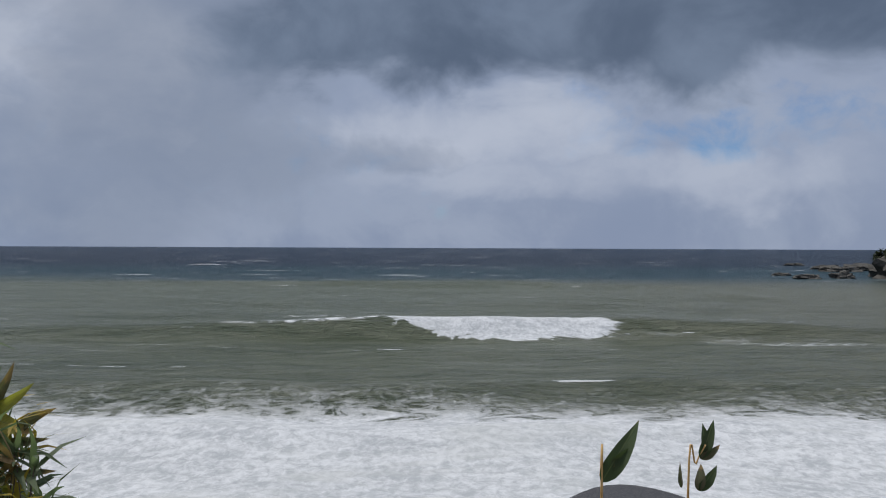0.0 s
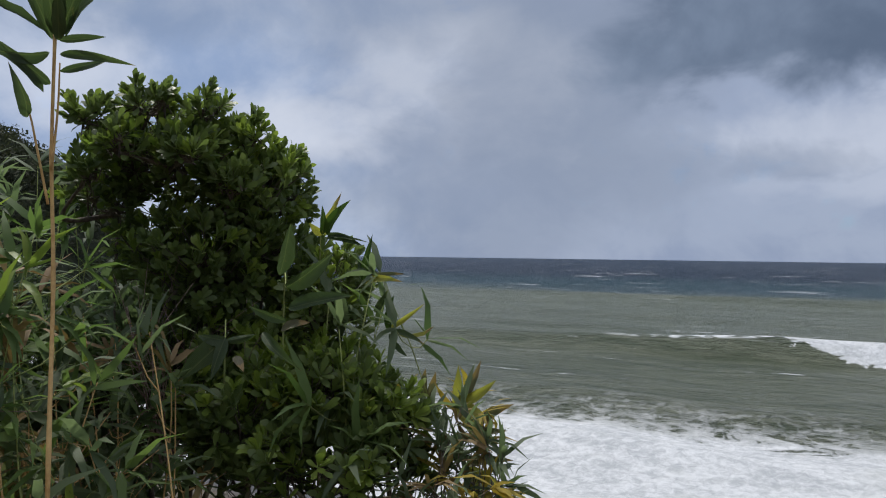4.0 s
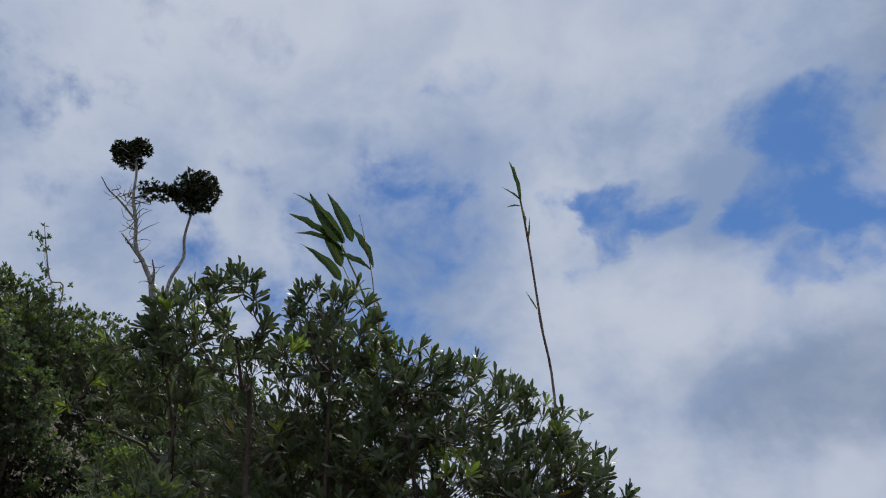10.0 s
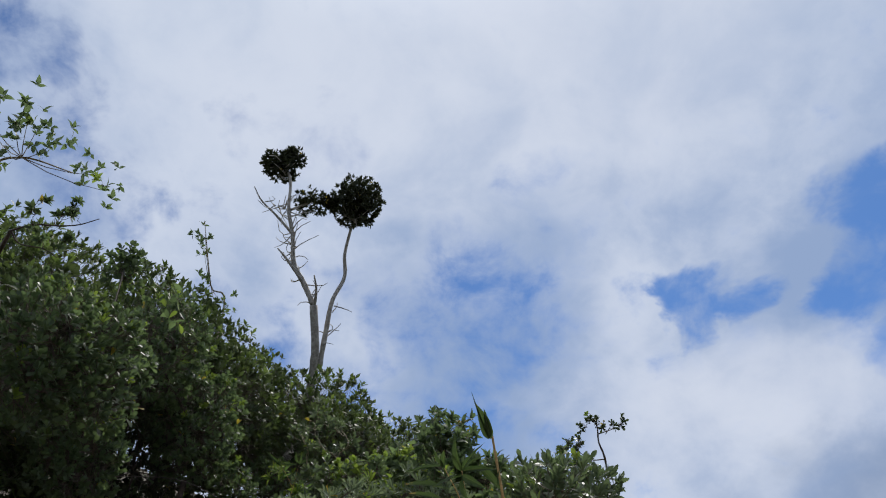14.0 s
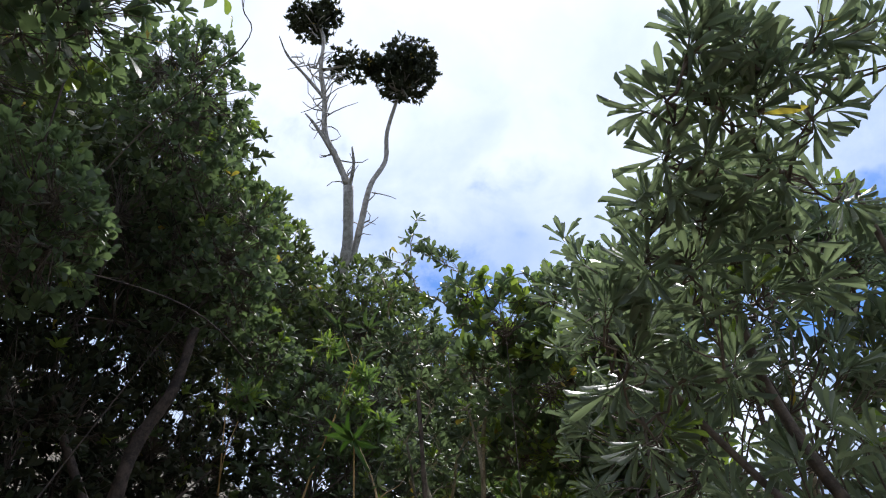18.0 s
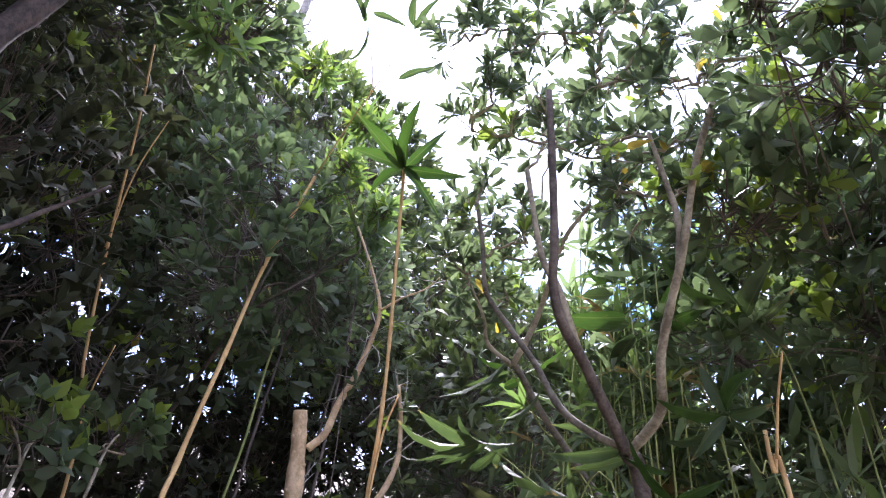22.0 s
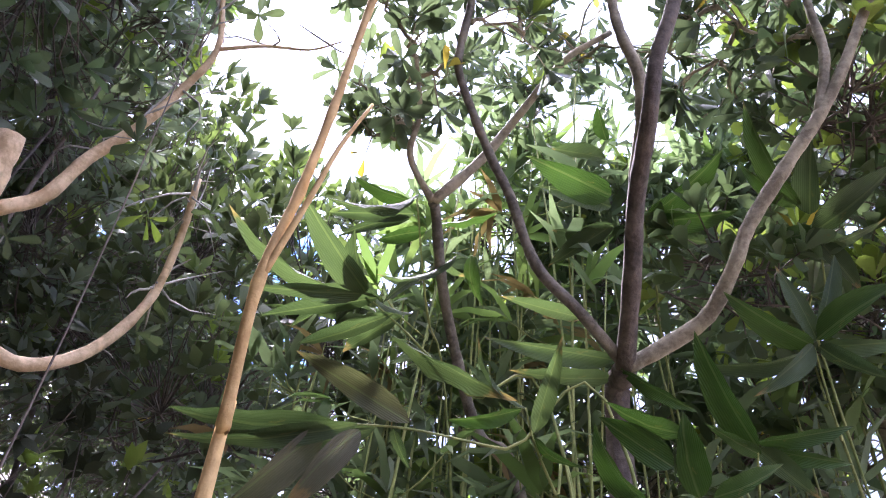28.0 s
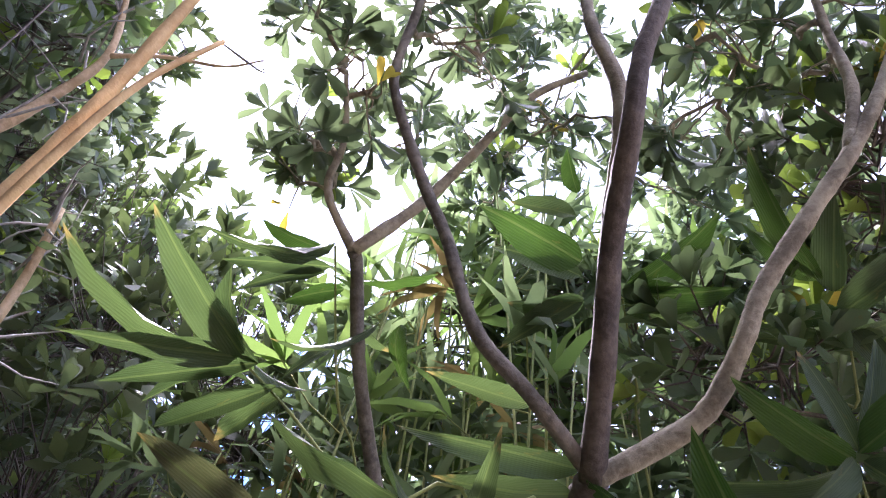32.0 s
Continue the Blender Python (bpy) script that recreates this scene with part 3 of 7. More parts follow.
    f = np.stack([i * ny + j, (i + 1) * ny + j, (i + 1) * ny + j + 1, i * ny + j + 1], -1).reshape(-1, 4)
    tagged(new("water", np_mesh("water", [(v, f, 0)], [m])), "rough grey-green sea with white surf and a darker blue far zone", "sea", kind="structure")


make_ground()
make_sea()


def headland_height(x, y):
    """A wooded hill across the bay, falling to the sea at its seaward end."""
    top = np.interp(y, [-60, -20, 10, 30, 40, 46, 52, 59, 66], [29, 24, 17.6, 17.8, 18.0, 16.2, 12.2, 5.2, -5])
    across = np.clip(1 - ((x + 88) / 26) ** 2, 0, 1) ** 0.6
    return -5 + (top + 3.2) * across


def make_headland():
    m, n = material("hill_undergrowth")
    pos = n.add("ShaderNodeNewGeometry").outputs["Position"]
    a = n.noise(pos, 0.6, 5.0, 0.6)
    n.add("ShaderNodeOutputMaterial", [n.add("ShaderNodeBsdfPrincipled", {"Base Color": n.mix(n.ramp(a, 0.35, 0.65), rgb(0.018, 0.024, 0.012), rgb(0.05, 0.055, 0.025)), "Roughness": 0.9})])
    gx, gy = np.linspace(-113, -62.5, 40), np.linspace(-60, 66, 70)
    xx, yy = np.meshgrid(gx, gy, indexing="ij")
    v = np.stack([xx, yy, headland_height(xx, yy)], -1).reshape(-1, 3)
    nx, ny = xx.shape
    i, j = np.meshgrid(np.arange(nx - 1), np.arange(ny - 1), indexing="ij")
    f = np.stack([i * ny + j, (i + 1) * ny + j, (i + 1) * ny + j + 1, i * ny + j + 1], -1).reshape(-1, 4)
    tagged(new("hill", np_mesh("hill", [(v, f, 0)], [m])), "distant steep headland under dark coastal woods", "hill", kind="structure")
    k = 2600
    x, y = rng.uniform(-96, -62.8, k), rng.uniform(-8, 65, k)
    c = np.stack([x, y, headland_height(x, y) + 0.5], -1)
    size = rng.uniform(0.8, 2.6, k)
    per = 80
    d = unit(rng.normal(size=(k, per, 3)) + np.array([0.25, 0, 0.4]))
    p = c[:, None] + d * (size[:, None, None] * rng.uniform(0.75, 1.08, (k, per, 1))) * np.array([1, 1, 0.8])
    nrm = unit(d + 1.3 * rng.normal(size=d.shape)).reshape(-1, 3)
    xd = unit(np.cross(nrm, rng.normal(size=nrm.shape)))
    lv, lf = scatter(FLAKE, p.reshape(-1, 3), xd, nrm, rng.uniform(0.2, 0.5, k * per), rng.uniform(0.07, 0.18, k * per))
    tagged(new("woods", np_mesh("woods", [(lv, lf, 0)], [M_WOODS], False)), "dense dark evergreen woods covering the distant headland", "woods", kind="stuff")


make_headland()

# ---- plant builders ----


def frame_of(axis):
    axis = unit(axis)
    u = unit(np.cross(axis, np.where(np.abs(axis[:, 2:3]) > 0.9, np.array([[1.0, 0, 0]]), np.array([[0, 0, 1.0]]))))
    return axis, u, np.cross(axis, u)


def rosettes(shape, tips, axes, k, length, width, spread=(25, 80), jitter=0.25, back=0.0):
    """k leaves round each shoot tip."""
    n = len(tips)
    a, u, w = frame_of(axes)
    phi = (np.arange(k) * 2.39996)[None] + rng.uniform(0, 6.28, (n, 1)) + rng.normal(size=(n, k)) * 0.25
    th = np.radians(np.linspace(spread[0], spread[1], k))[None] + rng.normal(size=(n, k)) * jitter
    x = a[:, None] * np.cos(th)[..., None] + (u[:, None] * np.cos(phi)[..., None] + w[:, None] * np.sin(phi)[..., None]) * np.sin(th)[..., None]
    nrm = a[:, None] - x * np.sum(a[:, None] * x, -1, keepdims=True) + 0.15 * rng.normal(size=x.shape)
    p = tips[:, None] - a[:, None] * (np.linspace(0, 1, k)[None, :, None] * back)
    s = rng.uniform(0.7, 1.15, (n, k))
    return scatter(shape, np.broadcast_to(p, x.shape).reshape(-1, 3), x.reshape(-1, 3), nrm.reshape(-1, 3), (s * length).ravel(), (s * width).ravel())


def crown_tips(blob, count, inner=0.25, droop=-0.55):
    """Shoot tips and their directions over a lumpy ellipsoid (centre, radii)."""
    c, r = np.array(blob[0], float), np.array(blob[1], float)
    d = unit(rng.normal(size=(count * 2, 3)))
    d = d[d[:, 2] > droop + rng.normal(size=len(d)) * 0.2][:count]
    lump = np.array([noise.noise(Vector(v) * 2.6 + Vector(c)) for v in d])
    rad = 0.92 + 0.22 * lump + rng.normal(size=len(d)) * 0.04
    ins = rng.random(len(d)) < inner
    rad = np.where(ins, rng.uniform(0.35, 0.8, len(d)), rad)
    p = c + d * r * rad[:, None]
    ax = unit(d / np.maximum(r, 0.05) * r.mean() * 0.75 + np.array([0, 0, 0.55]) + rng.normal(size=d.shape) * 0.3)
    return p, ax


def shrub(name, label, category, root, blobs, density=95.0, leaf=(0.078, 0.0135), k=9, shape=OBOVATE, mats=(M_TOBIRA, M_YOUNG), young=0.06, stem=0.02, bark=M_BARK, lean=0.7, spread=(14, 68), back=0.025, inner=0.25, group="", yellow=0.004, droop=-0.55, chain=False):
    """A leafy shrub: trunk limbs to each blob, twigs to each shoot, whorls of leaves at the shoots."""
    root = np.array(root, float)
    ob = thing(name, tuple(root), label, category, group)
    wood, twigs, leaves = [], [], []
    cores = []
    for b in blobs:
        c, r = np.array(b[0], float), np.maximum(np.array(b[1], float) - 0.6 * leaf[0], 0.08)
        area = 4 * np.pi * ((r[0] * r[1]) ** 1.6 / 3 + (r[0] * r[2]) ** 1.6 / 3 + (r[1] * r[2]) ** 1.6 / 3) ** (1 / 1.6)
        cnt = max(12, int(area * density * (b[2] if len(b) > 2 else 1.0)))
        tips, ax = crown_tips((c, r), cnt, inner, droop)
        core = c - np.array([0, 0, 0.45 * r[2]])
        foot = core * lean + root * (1 - lean) + rng.normal(size=3) * 0.05
        foot[2] = float(ground_height(foot[0], foot[1])) - 0.05
        small = np.mean(b[1]) < 0.14
        if (chain or small) and cores:
            foot = min(cores, key=lambda q: np.linalg.norm(q - core) + 2.0 * max(0.0, q[2] - core[2])) if small else cores[-1]
        if not small:
            cores.append(core)
        line = smooth_line([foot, foot * 0.5 + core * 0.5 + rng.normal(size=3) * 0.07, core], 6)
        wood.append((*tube(line, stem, stem * 0.45, 6, 0.06), 0))
        many = min(max(4, cnt // 14), 14)
        hubs = core + (tips[rng.integers(0, len(tips), many)] - core) * rng.uniform(0.45, 0.72, (many, 1))
        for h in hubs:
            wood.append((*tube(bend(core, h, rng.normal(size=3) * 0.14 * r.mean(), 5), stem * 0.4, min(0.005, stem * 0.28), 4), 0))
        near = np.argmin(np.linalg.norm(tips[:, None] - hubs[None], axis=-1), axis=1)
        for t, a, h in zip(tips, ax, hubs[near]):
            twigs.append((*tube(np.array([h, h * 0.65 + t * 0.35 - a * 0.05 + rng.normal(size=3) * 0.02, h * 0.3 + t * 0.7 - a * 0.06, t]), 0.004, 0.002, 3), 0))
        kind = rng.random(len(tips))
        top = (tips[:, 2] - c[2]) / r[2]
        fresh = kind < young * np.clip(0.6 + top, 0.1, 2)
        yel = kind > 1 - yellow
        for sel, mi in ((~fresh & ~yel, 0), (fresh, 1), (yel, 2)):
            if sel.any():
                leaves.append((*rosettes(shape, tips[sel], ax[sel], 2 if mi == 2 else k, leaf[0], leaf[1], spread, back=back), mi))
        part("limb", np_mesh("limb", [(v - root, f, i) for v, f, i in wood], [bark]), ob)
        wood = []
    tagged(part("branchwork", np_mesh("branchwork", [(v - root, f, i) for v, f, i in twigs], [M_STEM]), ob), kind="stuff")
    part("foliage", np_mesh("foliage", [(v - root, f, i) for v, f, i in leaves], [*mats, M_YELLOW]), ob)
    return ob


def fans(shape, tips, axes, k, length, width, spread=70.0, droop=0.35, roll=0.5):
    """Bamboo sprays: k long leaves fanned in a plane at each shoot tip."""
    n = len(tips)
    a, u, w = frame_of(axes)
    turn = rng.uniform(0, 6.28, (n, 1))
    side = u * np.cos(turn) + w * np.sin(turn)
    ang = np.radians(np.linspace(-spread, spread, k))[None] + rng.normal(size=(n, k)) * 0.2
    x = a[:, None] * np.cos(ang)[..., None] + side[:, None] * np.sin(ang)[..., None] + rng.normal(size=(n, k, 3)) * 0.16
    x = unit(x - np.array([0, 0, droop]) * rng.uniform(0.2, 1.0, (n, k, 1)))
    nrm = np.array([0, 0, 1.0]) - x * x[..., 2:3] + rng.normal(size=x.shape) * roll * 0.6
    s = rng.uniform(0.65, 1.15, (n, k))
    p = np.repeat(tips[:, None], k, 1) - a[:, None] * rng.uniform(0, 0.05, (n, k, 1))
    return p.reshape(-1, 3), x.reshape(-1, 3), nrm.reshape(-1, 3), (s * length).ravel(), (s * width).ravel()


def thicket(name, label, spots, sprays=5, leaf=(0.2, 0.014), k=5, mats=(M_BAMBOO, M_SASA, M_DRY), mixing=(0.7, 0.15), lean=0.15, cane=M_CANE, group="bamboo clumps", radius=0.006):
    """A clump of dwarf bamboo: (x, y, top height) culms with leafy sprays near their tops."""
    spots = np.array(spots, float)
    base = np.array([spots[:, 0].mean(), spots[:, 1].mean(), 0])
    base[2] = float(ground_height(base[0], base[1]))
    ob = thing(name, tuple(base), label, "bamboo", group)
    culms, tips, axes = [], [], []
    for x, y, top in spots:
        gx, gy = x + rng.normal() * lean, y + rng.normal() * lean
        g = np.array([gx, gy, float(ground_height(gx, gy)) - 0.05])
        t = np.array([x, y, top])
        line = bend(g, t, np.array([rng.normal(), rng.normal(), 0]) * 0.06, 8)
        v, f = tube(line, radius, radius * 0.4, 5, 0.0, 2)
        part("culm", np_mesh("culm", [(v - base, f, 0)], [cane]), ob)
        for i in range(sprays):
            f = 1.0 if i == 0 else rng.uniform(0.45, 0.97)
            q = line[min(7, int(f * 7))]
            ax = unit(np.array([rng.normal(), rng.normal(), 0.7 if i else 1.6]))
            e = q + ax * (0.02 if i == 0 else rng.uniform(0.08, 0.25))
            if i:
                culms.append((*tube(bend(q, e, (0, 0, -0.02), 3), 0.0028, 0.0018, 3), 0))
            tips.append(e)
            axes.append(ax)
    tips, axes = np.array(tips), np.array(axes)
    p, x, nrm, ln, wd = fans(LANCE, tips, axes, k, leaf[0], leaf[1])
    pick = np.repeat(rng.random(len(tips)), k)
    chunks = []
    for lo, hi, mi in ((0, mixing[0], 0), (mixing[0], mixing[0] + mixing[1], 1), (mixing[0] + mixing[1], 2, 2)):
        s = (pick >= lo) & (pick < hi)
        if s.any():
            v, f = scatter(LANCE, p[s], x[s], nrm[s], ln[s], wd[s])
            chunks.append((v - base, f, mi))
    tagged(part("branchwork", np_mesh("branchwork", [(v - base, f, i) for v, f, i in culms], [cane]), ob), kind="stuff")
    part("foliage", np_mesh("foliage", chunks, list(mats)), ob)
    return ob


LEAF_MESH = {}


def leaf_object(parent, root, p, x, nrm, length, width, mat, shape=LANCE_FINE, label=""):
    """One big leaf, an object of its own on a shared mesh."""
    key = (mat.name, len(shape[0]), float(shape[0][7][2]))
    if key not in LEAF_MESH:
        LEAF_MESH[key] = np_mesh("leaf", [(shape[0] * np.array([1, 1, 1.0]), shape[1], 0)], [mat])
    x = Vector(unit(np.asarray(x, float)))
    y = Vector(nrm).cross(x).normalized()
    z = x.cross(y)
    ob = new("leaf", LEAF_MESH[key])
    ob.parent = parent
    m = Matrix((x * length, y * width, z * length)).transposed().to_4x4()
    m.translation = Vector(p) - Vector(root)
    ob.matrix_basis = m
    return tagged(ob, label)


def line_tree(name, label, category, limbs, bark, sides=8, knots=0.05, extra=None):
    """A tree given by its limbs: (part name, points, first radius, last radius)."""
    root = limbs[0][1][0]
    ob = thing(name, tuple(root), label, category)
    for pn, pts, r0, r1 in limbs:
        v, f = tube(smooth_line(pts, 6), r0, r1, sides, knots)
        part(pn, np_mesh(pn, [(v - np.array(root), f, 0)], [bark]), ob)
    return ob


def foliage_part(ob, tips, axes, k, leaf, shape, mats, young=0.05, name="foliage", spread=(25, 80), yellow=0.01):
    root = np.array(ob.location)
    kind = rng.random(len(tips))
    chunks = []
    for sel, mi in ((kind >= young + yellow, 0), (kind < young, 1), ((kind >= young) & (kind < young + yellow), 2)):
        if sel.any():
            v, f = rosettes(shape, tips[sel], axes[sel], 2 if mi == 2 else k, leaf[0], leaf[1], spread, back=0.02)
            chunks.append((v - root, f, mi))
    return part(name, np_mesh(name, chunks, [*mats, M_YELLOW]), ob)


def leafy_clusters(ob, spots, wood, k, leaf, shape, mats, bark, per=6, reach=0.10, young=0.05, yellow=0.01, spread=(20, 75), thick=0.007, lift=0.35):
    """Leaf clusters at the given spots, each on its own crooked branch from the nearest wood, with bare twigs between."""
    root = np.array(ob.location)
    wood = np.array(wood, float)
    done, tips, axes, twigs = [], [], [], []
    for c in sorted((np.array(q, float) for q in spots), key=lambda q: np.min(np.linalg.norm(wood - q, axis=1))):
        held = np.vstack([wood, np.array(done)]) if done else wood
        score = np.linalg.norm(held - c, axis=1) + 0.5 * np.clip(held[:, 2] - c[2] + 0.05, 0, 9)
        a = held[int(np.argmin(score))]
        line = bend(a, c, rng.normal(size=3) * 0.10 * np.linalg.norm(c - a), 7)
        line[1:-1] += rng.normal(size=(5, 3)) * 0.008
        part("branch", np_mesh("branch", [((v := tube(line, thick, thick * 0.45, 5, 0.08))[0] - root, v[1], 0)], [bark]), ob)
        done += [line[3], line[5], c]
        out = unit(c - a)
        for _ in range(per):
            w = unit(out * 0.5 + rng.normal(size=3) * 0.8 + np.array([0, 0, lift]))
            e = c + w * reach * rng.uniform(0.25, 1.15)
            twigs.append((*tube(bend(line[int(rng.integers(3, 7))], e, rng.normal(size=3) * 0.012, 4), 0.0028, 0.0014, 3), 0))
            tips.append(e)
            axes.append(w)
    tagged(part("branchwork", np_mesh("branchwork", [(v - root, f, i) for v, f, i in twigs], [bark]), ob), kind="stuff")
    foliage_part(ob, np.array(tips), np.array(axes), k, leaf, shape, mats, young, spread=spread, yellow=yellow)



def on_ground(x, y, sink=0.05):
    return (x, y, float(ground_height(x, y)) - sink)


def bamboo_plant(name, label, culm, leaves, facing, cane=M_CANE, r=(0.006, 0.003), shoots=(), wide=1.0):
    """One bamboo: culm, side shoots, and single leaves given as ([base, tip], half width, material)."""
    ob = thing(name, culm[0], label, "bamboo")
    root = np.array(culm[0])
    v, f = tube(smooth_line(culm, 6), r[0], r[1], 7, 0.0, 6)
    part("culm", np_mesh("culm", [(v - root, f, 0)], [cane]), ob)
    stems = []
    for pts, r0 in shoots:
        v, f = tube(smooth_line(pts, 4), r0, r0 * 0.5, 5)
        stems.append((np.array(pts[-1]), part("side_shoot", np_mesh("side_shoot", [(v - root, f, 0)], [cane]), ob)))
    for (a, b), half, mat in leaves:
        a, b = np.array(a), np.array(b)
        nrm = np.array(facing) + rng.normal(size=3) * 0.35
        held = [q for e, q in stems if np.linalg.norm(e - a) < 0.12]
        leaf_object(held[0] if held else ob, root, a, b - a, nrm, float(np.linalg.norm(b - a)), half * wide, {M_BAMBOO: M_BLADE, M_SASA: M_FRESH, M_DRY: M_BURNT}.get(mat, mat), BLADES[int(rng.integers(0, 4))])
    return ob


def culm_spots(centre, spread, top, count):
    c = np.array(centre)
    return [(c[0] + rng.uniform(-1.6, 1.6) * spread[0], c[1] + rng.uniform(-1.6, 1.6) * spread[1], top + rng.uniform(-0.22, 0.12)) for _ in range(count)]


# ---- viewpoint over the sea: tobira bush, bamboo, foreground shoots ----
shrub("tobira_bush", "rounded glossy green tobira bush with bare lower stems", "bush", on_ground(-2.6, 2.2),
      [((-2.63, 2.08, 2.02), (0.34, 0.34, 0.27)), ((-2.36, 2.23, 1.86), (0.28, 0.28, 0.28)), ((-2.87, 1.97, 1.87), (0.26, 0.26, 0.27)),
       ((-2.56, 2.12, 1.59), (0.40, 0.38, 0.30), 0.7), ((-2.33, 2.27, 1.64), (0.24, 0.24, 0.25)), ((-2.08, 2.34, 1.41), (0.24, 0.24, 0.3)), ((-2.55, 2.19, 1.53), (0.30, 0.3, 0.28)), ((-2.49, 2.06, 1.18), (0.30, 0.3, 0.28)), ((-2.18, 2.23, 1.17), (0.26, 0.26, 0.24)), ((-2.15, 2.04, 0.90), (0.32, 0.3, 0.24)), ((-2.66, 1.68, 2.12), (0.12, 0.12, 0.12)), ((-2.51, 1.82, 2.17), (0.13, 0.13, 0.13)), ((-2.40, 2.00, 2.17), (0.12, 0.12, 0.12)), ((-2.32, 2.17, 2.09), (0.12, 0.12, 0.12)), ((-2.28, 2.30, 1.97), (0.12, 0.12, 0.12)), ((-2.26, 2.35, 1.84), (0.12, 0.12, 0.12)), ((-2.52, 1.70, 2.01), (0.12, 0.12, 0.12)), ((-2.36, 1.86, 1.99), (0.13, 0.13, 0.13)), ((-2.28, 2.03, 1.88), (0.12, 0.12, 0.12)), ((-2.65, 1.66, 1.91), (0.11, 0.11, 0.11))], 185, (0.060, 0.0118), 12, mats=(M_SUNNY, M_YOUNG), young=0.3, inner=0.3, stem=0.013, spread=(8, 58), back=0.04, bark=M_SHADY)
shrub("tobira_bush", "low dense tobira bush with yellow-green shoot tips", "bush", on_ground(-1.9, 2.3),
      [((-1.94, 2.15, 1.09), (0.34, 0.32, 0.24)), ((-1.67, 2.19, 1.00), (0.2, 0.22, 0.2)), ((-2.16, 2.01, 1.01), (0.34, 0.32, 0.24)), ((-1.86, 2.05, 0.79), (0.45, 0.4, 0.3), 0.6)], 160, (0.072, 0.0135), 11, mats=(M_SUNNY, M_YOUNG), young=0.42, inner=0.3, stem=0.02)
thicket("bamboo_clump", "green dwarf bamboo clump growing through the bush", culm_spots((-1.82, 2.18, 1.41), (0.11, 0.10), 1.46, 8), 5, (0.21, 0.0165), 5, mixing=(0.74, 0.26), cane=M_GREENCANE, radius=0.004)
thicket("bamboo_clump", "yellowing wind-burnt dwarf bamboo at the slope edge", culm_spots((-1.41, 2.30, 1.00), (0.11, 0.10), 0.98, 20), 9, (0.15, 0.0115), 7, (M_BAMBOO, M_YELLOW, M_DRY), (0.5, 0.3), radius=0.0035, cane=M_STEM)
bamboo_plant("bamboo_plant", "bamboo shoot with yellow-green pointed leaves at the bush's edge", [on_ground(-2.10, 2.36), (-2.02, 2.24, 1.54), (-1.82, 2.01, 1.68)], [
    ([(-1.82, 2.01, 1.68), (-1.73, 1.99, 1.83)], 0.020, M_GOLD), ([(-1.81, 2.01, 1.68), (-1.7, 2.0, 1.8)], 0.017, M_FRESH), ([(-1.82, 2.0, 1.68), (-1.8, 1.97, 1.78)], 0.017, M_FRESH), ([(-1.82, 2.0, 1.68), (-1.84, 1.95, 1.72)], 0.014, M_GOLD), ([(-1.81, 2.01, 1.68), (-1.63, 2.03, 1.65)], 0.010, M_BLADE), ([(-1.81, 2.01, 1.67), (-1.66, 2.02, 1.64)], 0.014, M_BLADE)],
    (0.67, -0.83, 0.39999999999999997), cane=M_GREENCANE, r=(0.0035, 0.002))
bamboo_plant("bamboo_plant", "bamboo with wide grey-green leaves before the bush", [on_ground(-2.11, 2.13), (-2.01, 2.02, 1.39), (-1.81, 1.8, 1.5)], [
    ([(-1.83, 1.79, 1.54), (-1.77, 1.77, 1.71)], 0.026, M_BLADE), ([(-1.81, 1.8, 1.5), (-1.63, 1.82, 1.62)], 0.028, M_BLADE), ([(-1.8, 1.8, 1.43), (-1.57, 1.84, 1.48)], 0.024, M_BLADE), ([(-1.82, 1.79, 1.36), (-1.7, 1.79, 1.39)], 0.016, M_BURNT), ([(-1.81, 1.8, 1.39), (-1.9, 1.72, 1.44)], 0.016, M_BLADE)],
    (0.67, -0.83, 0.39999999999999997), cane=M_GREENCANE, r=(0.0035, 0.002))
bamboo_plant("bamboo_plant", "bamboo with broad leaves drooping over the bush", [on_ground(-2.26, 1.96), (-2.14, 1.86, 1.26), (-1.93, 1.65, 1.34)], [
    ([(-1.93, 1.65, 1.34), (-2.05, 1.57, 1.2)], 0.036, M_BLADE), ([(-1.93, 1.65, 1.34), (-1.94, 1.6, 1.21)], 0.020, M_BLADE), ([(-1.81, 1.69, 1.36), (-1.66, 1.7, 1.25)], 0.018, M_BLADE), ([(-1.93, 1.65, 1.33), (-1.8, 1.65, 1.36)], 0.012, M_BLADE), ([(-1.93, 1.65, 1.33), (-1.99, 1.59, 1.35)], 0.018, M_BLADE), ([(-1.9, 1.66, 1.28), (-1.84, 1.64, 1.24)], 0.014, M_BURNT)],
    (0.67, -0.83, 0.39999999999999997), cane=M_GREENCANE, r=(0.0035, 0.002))
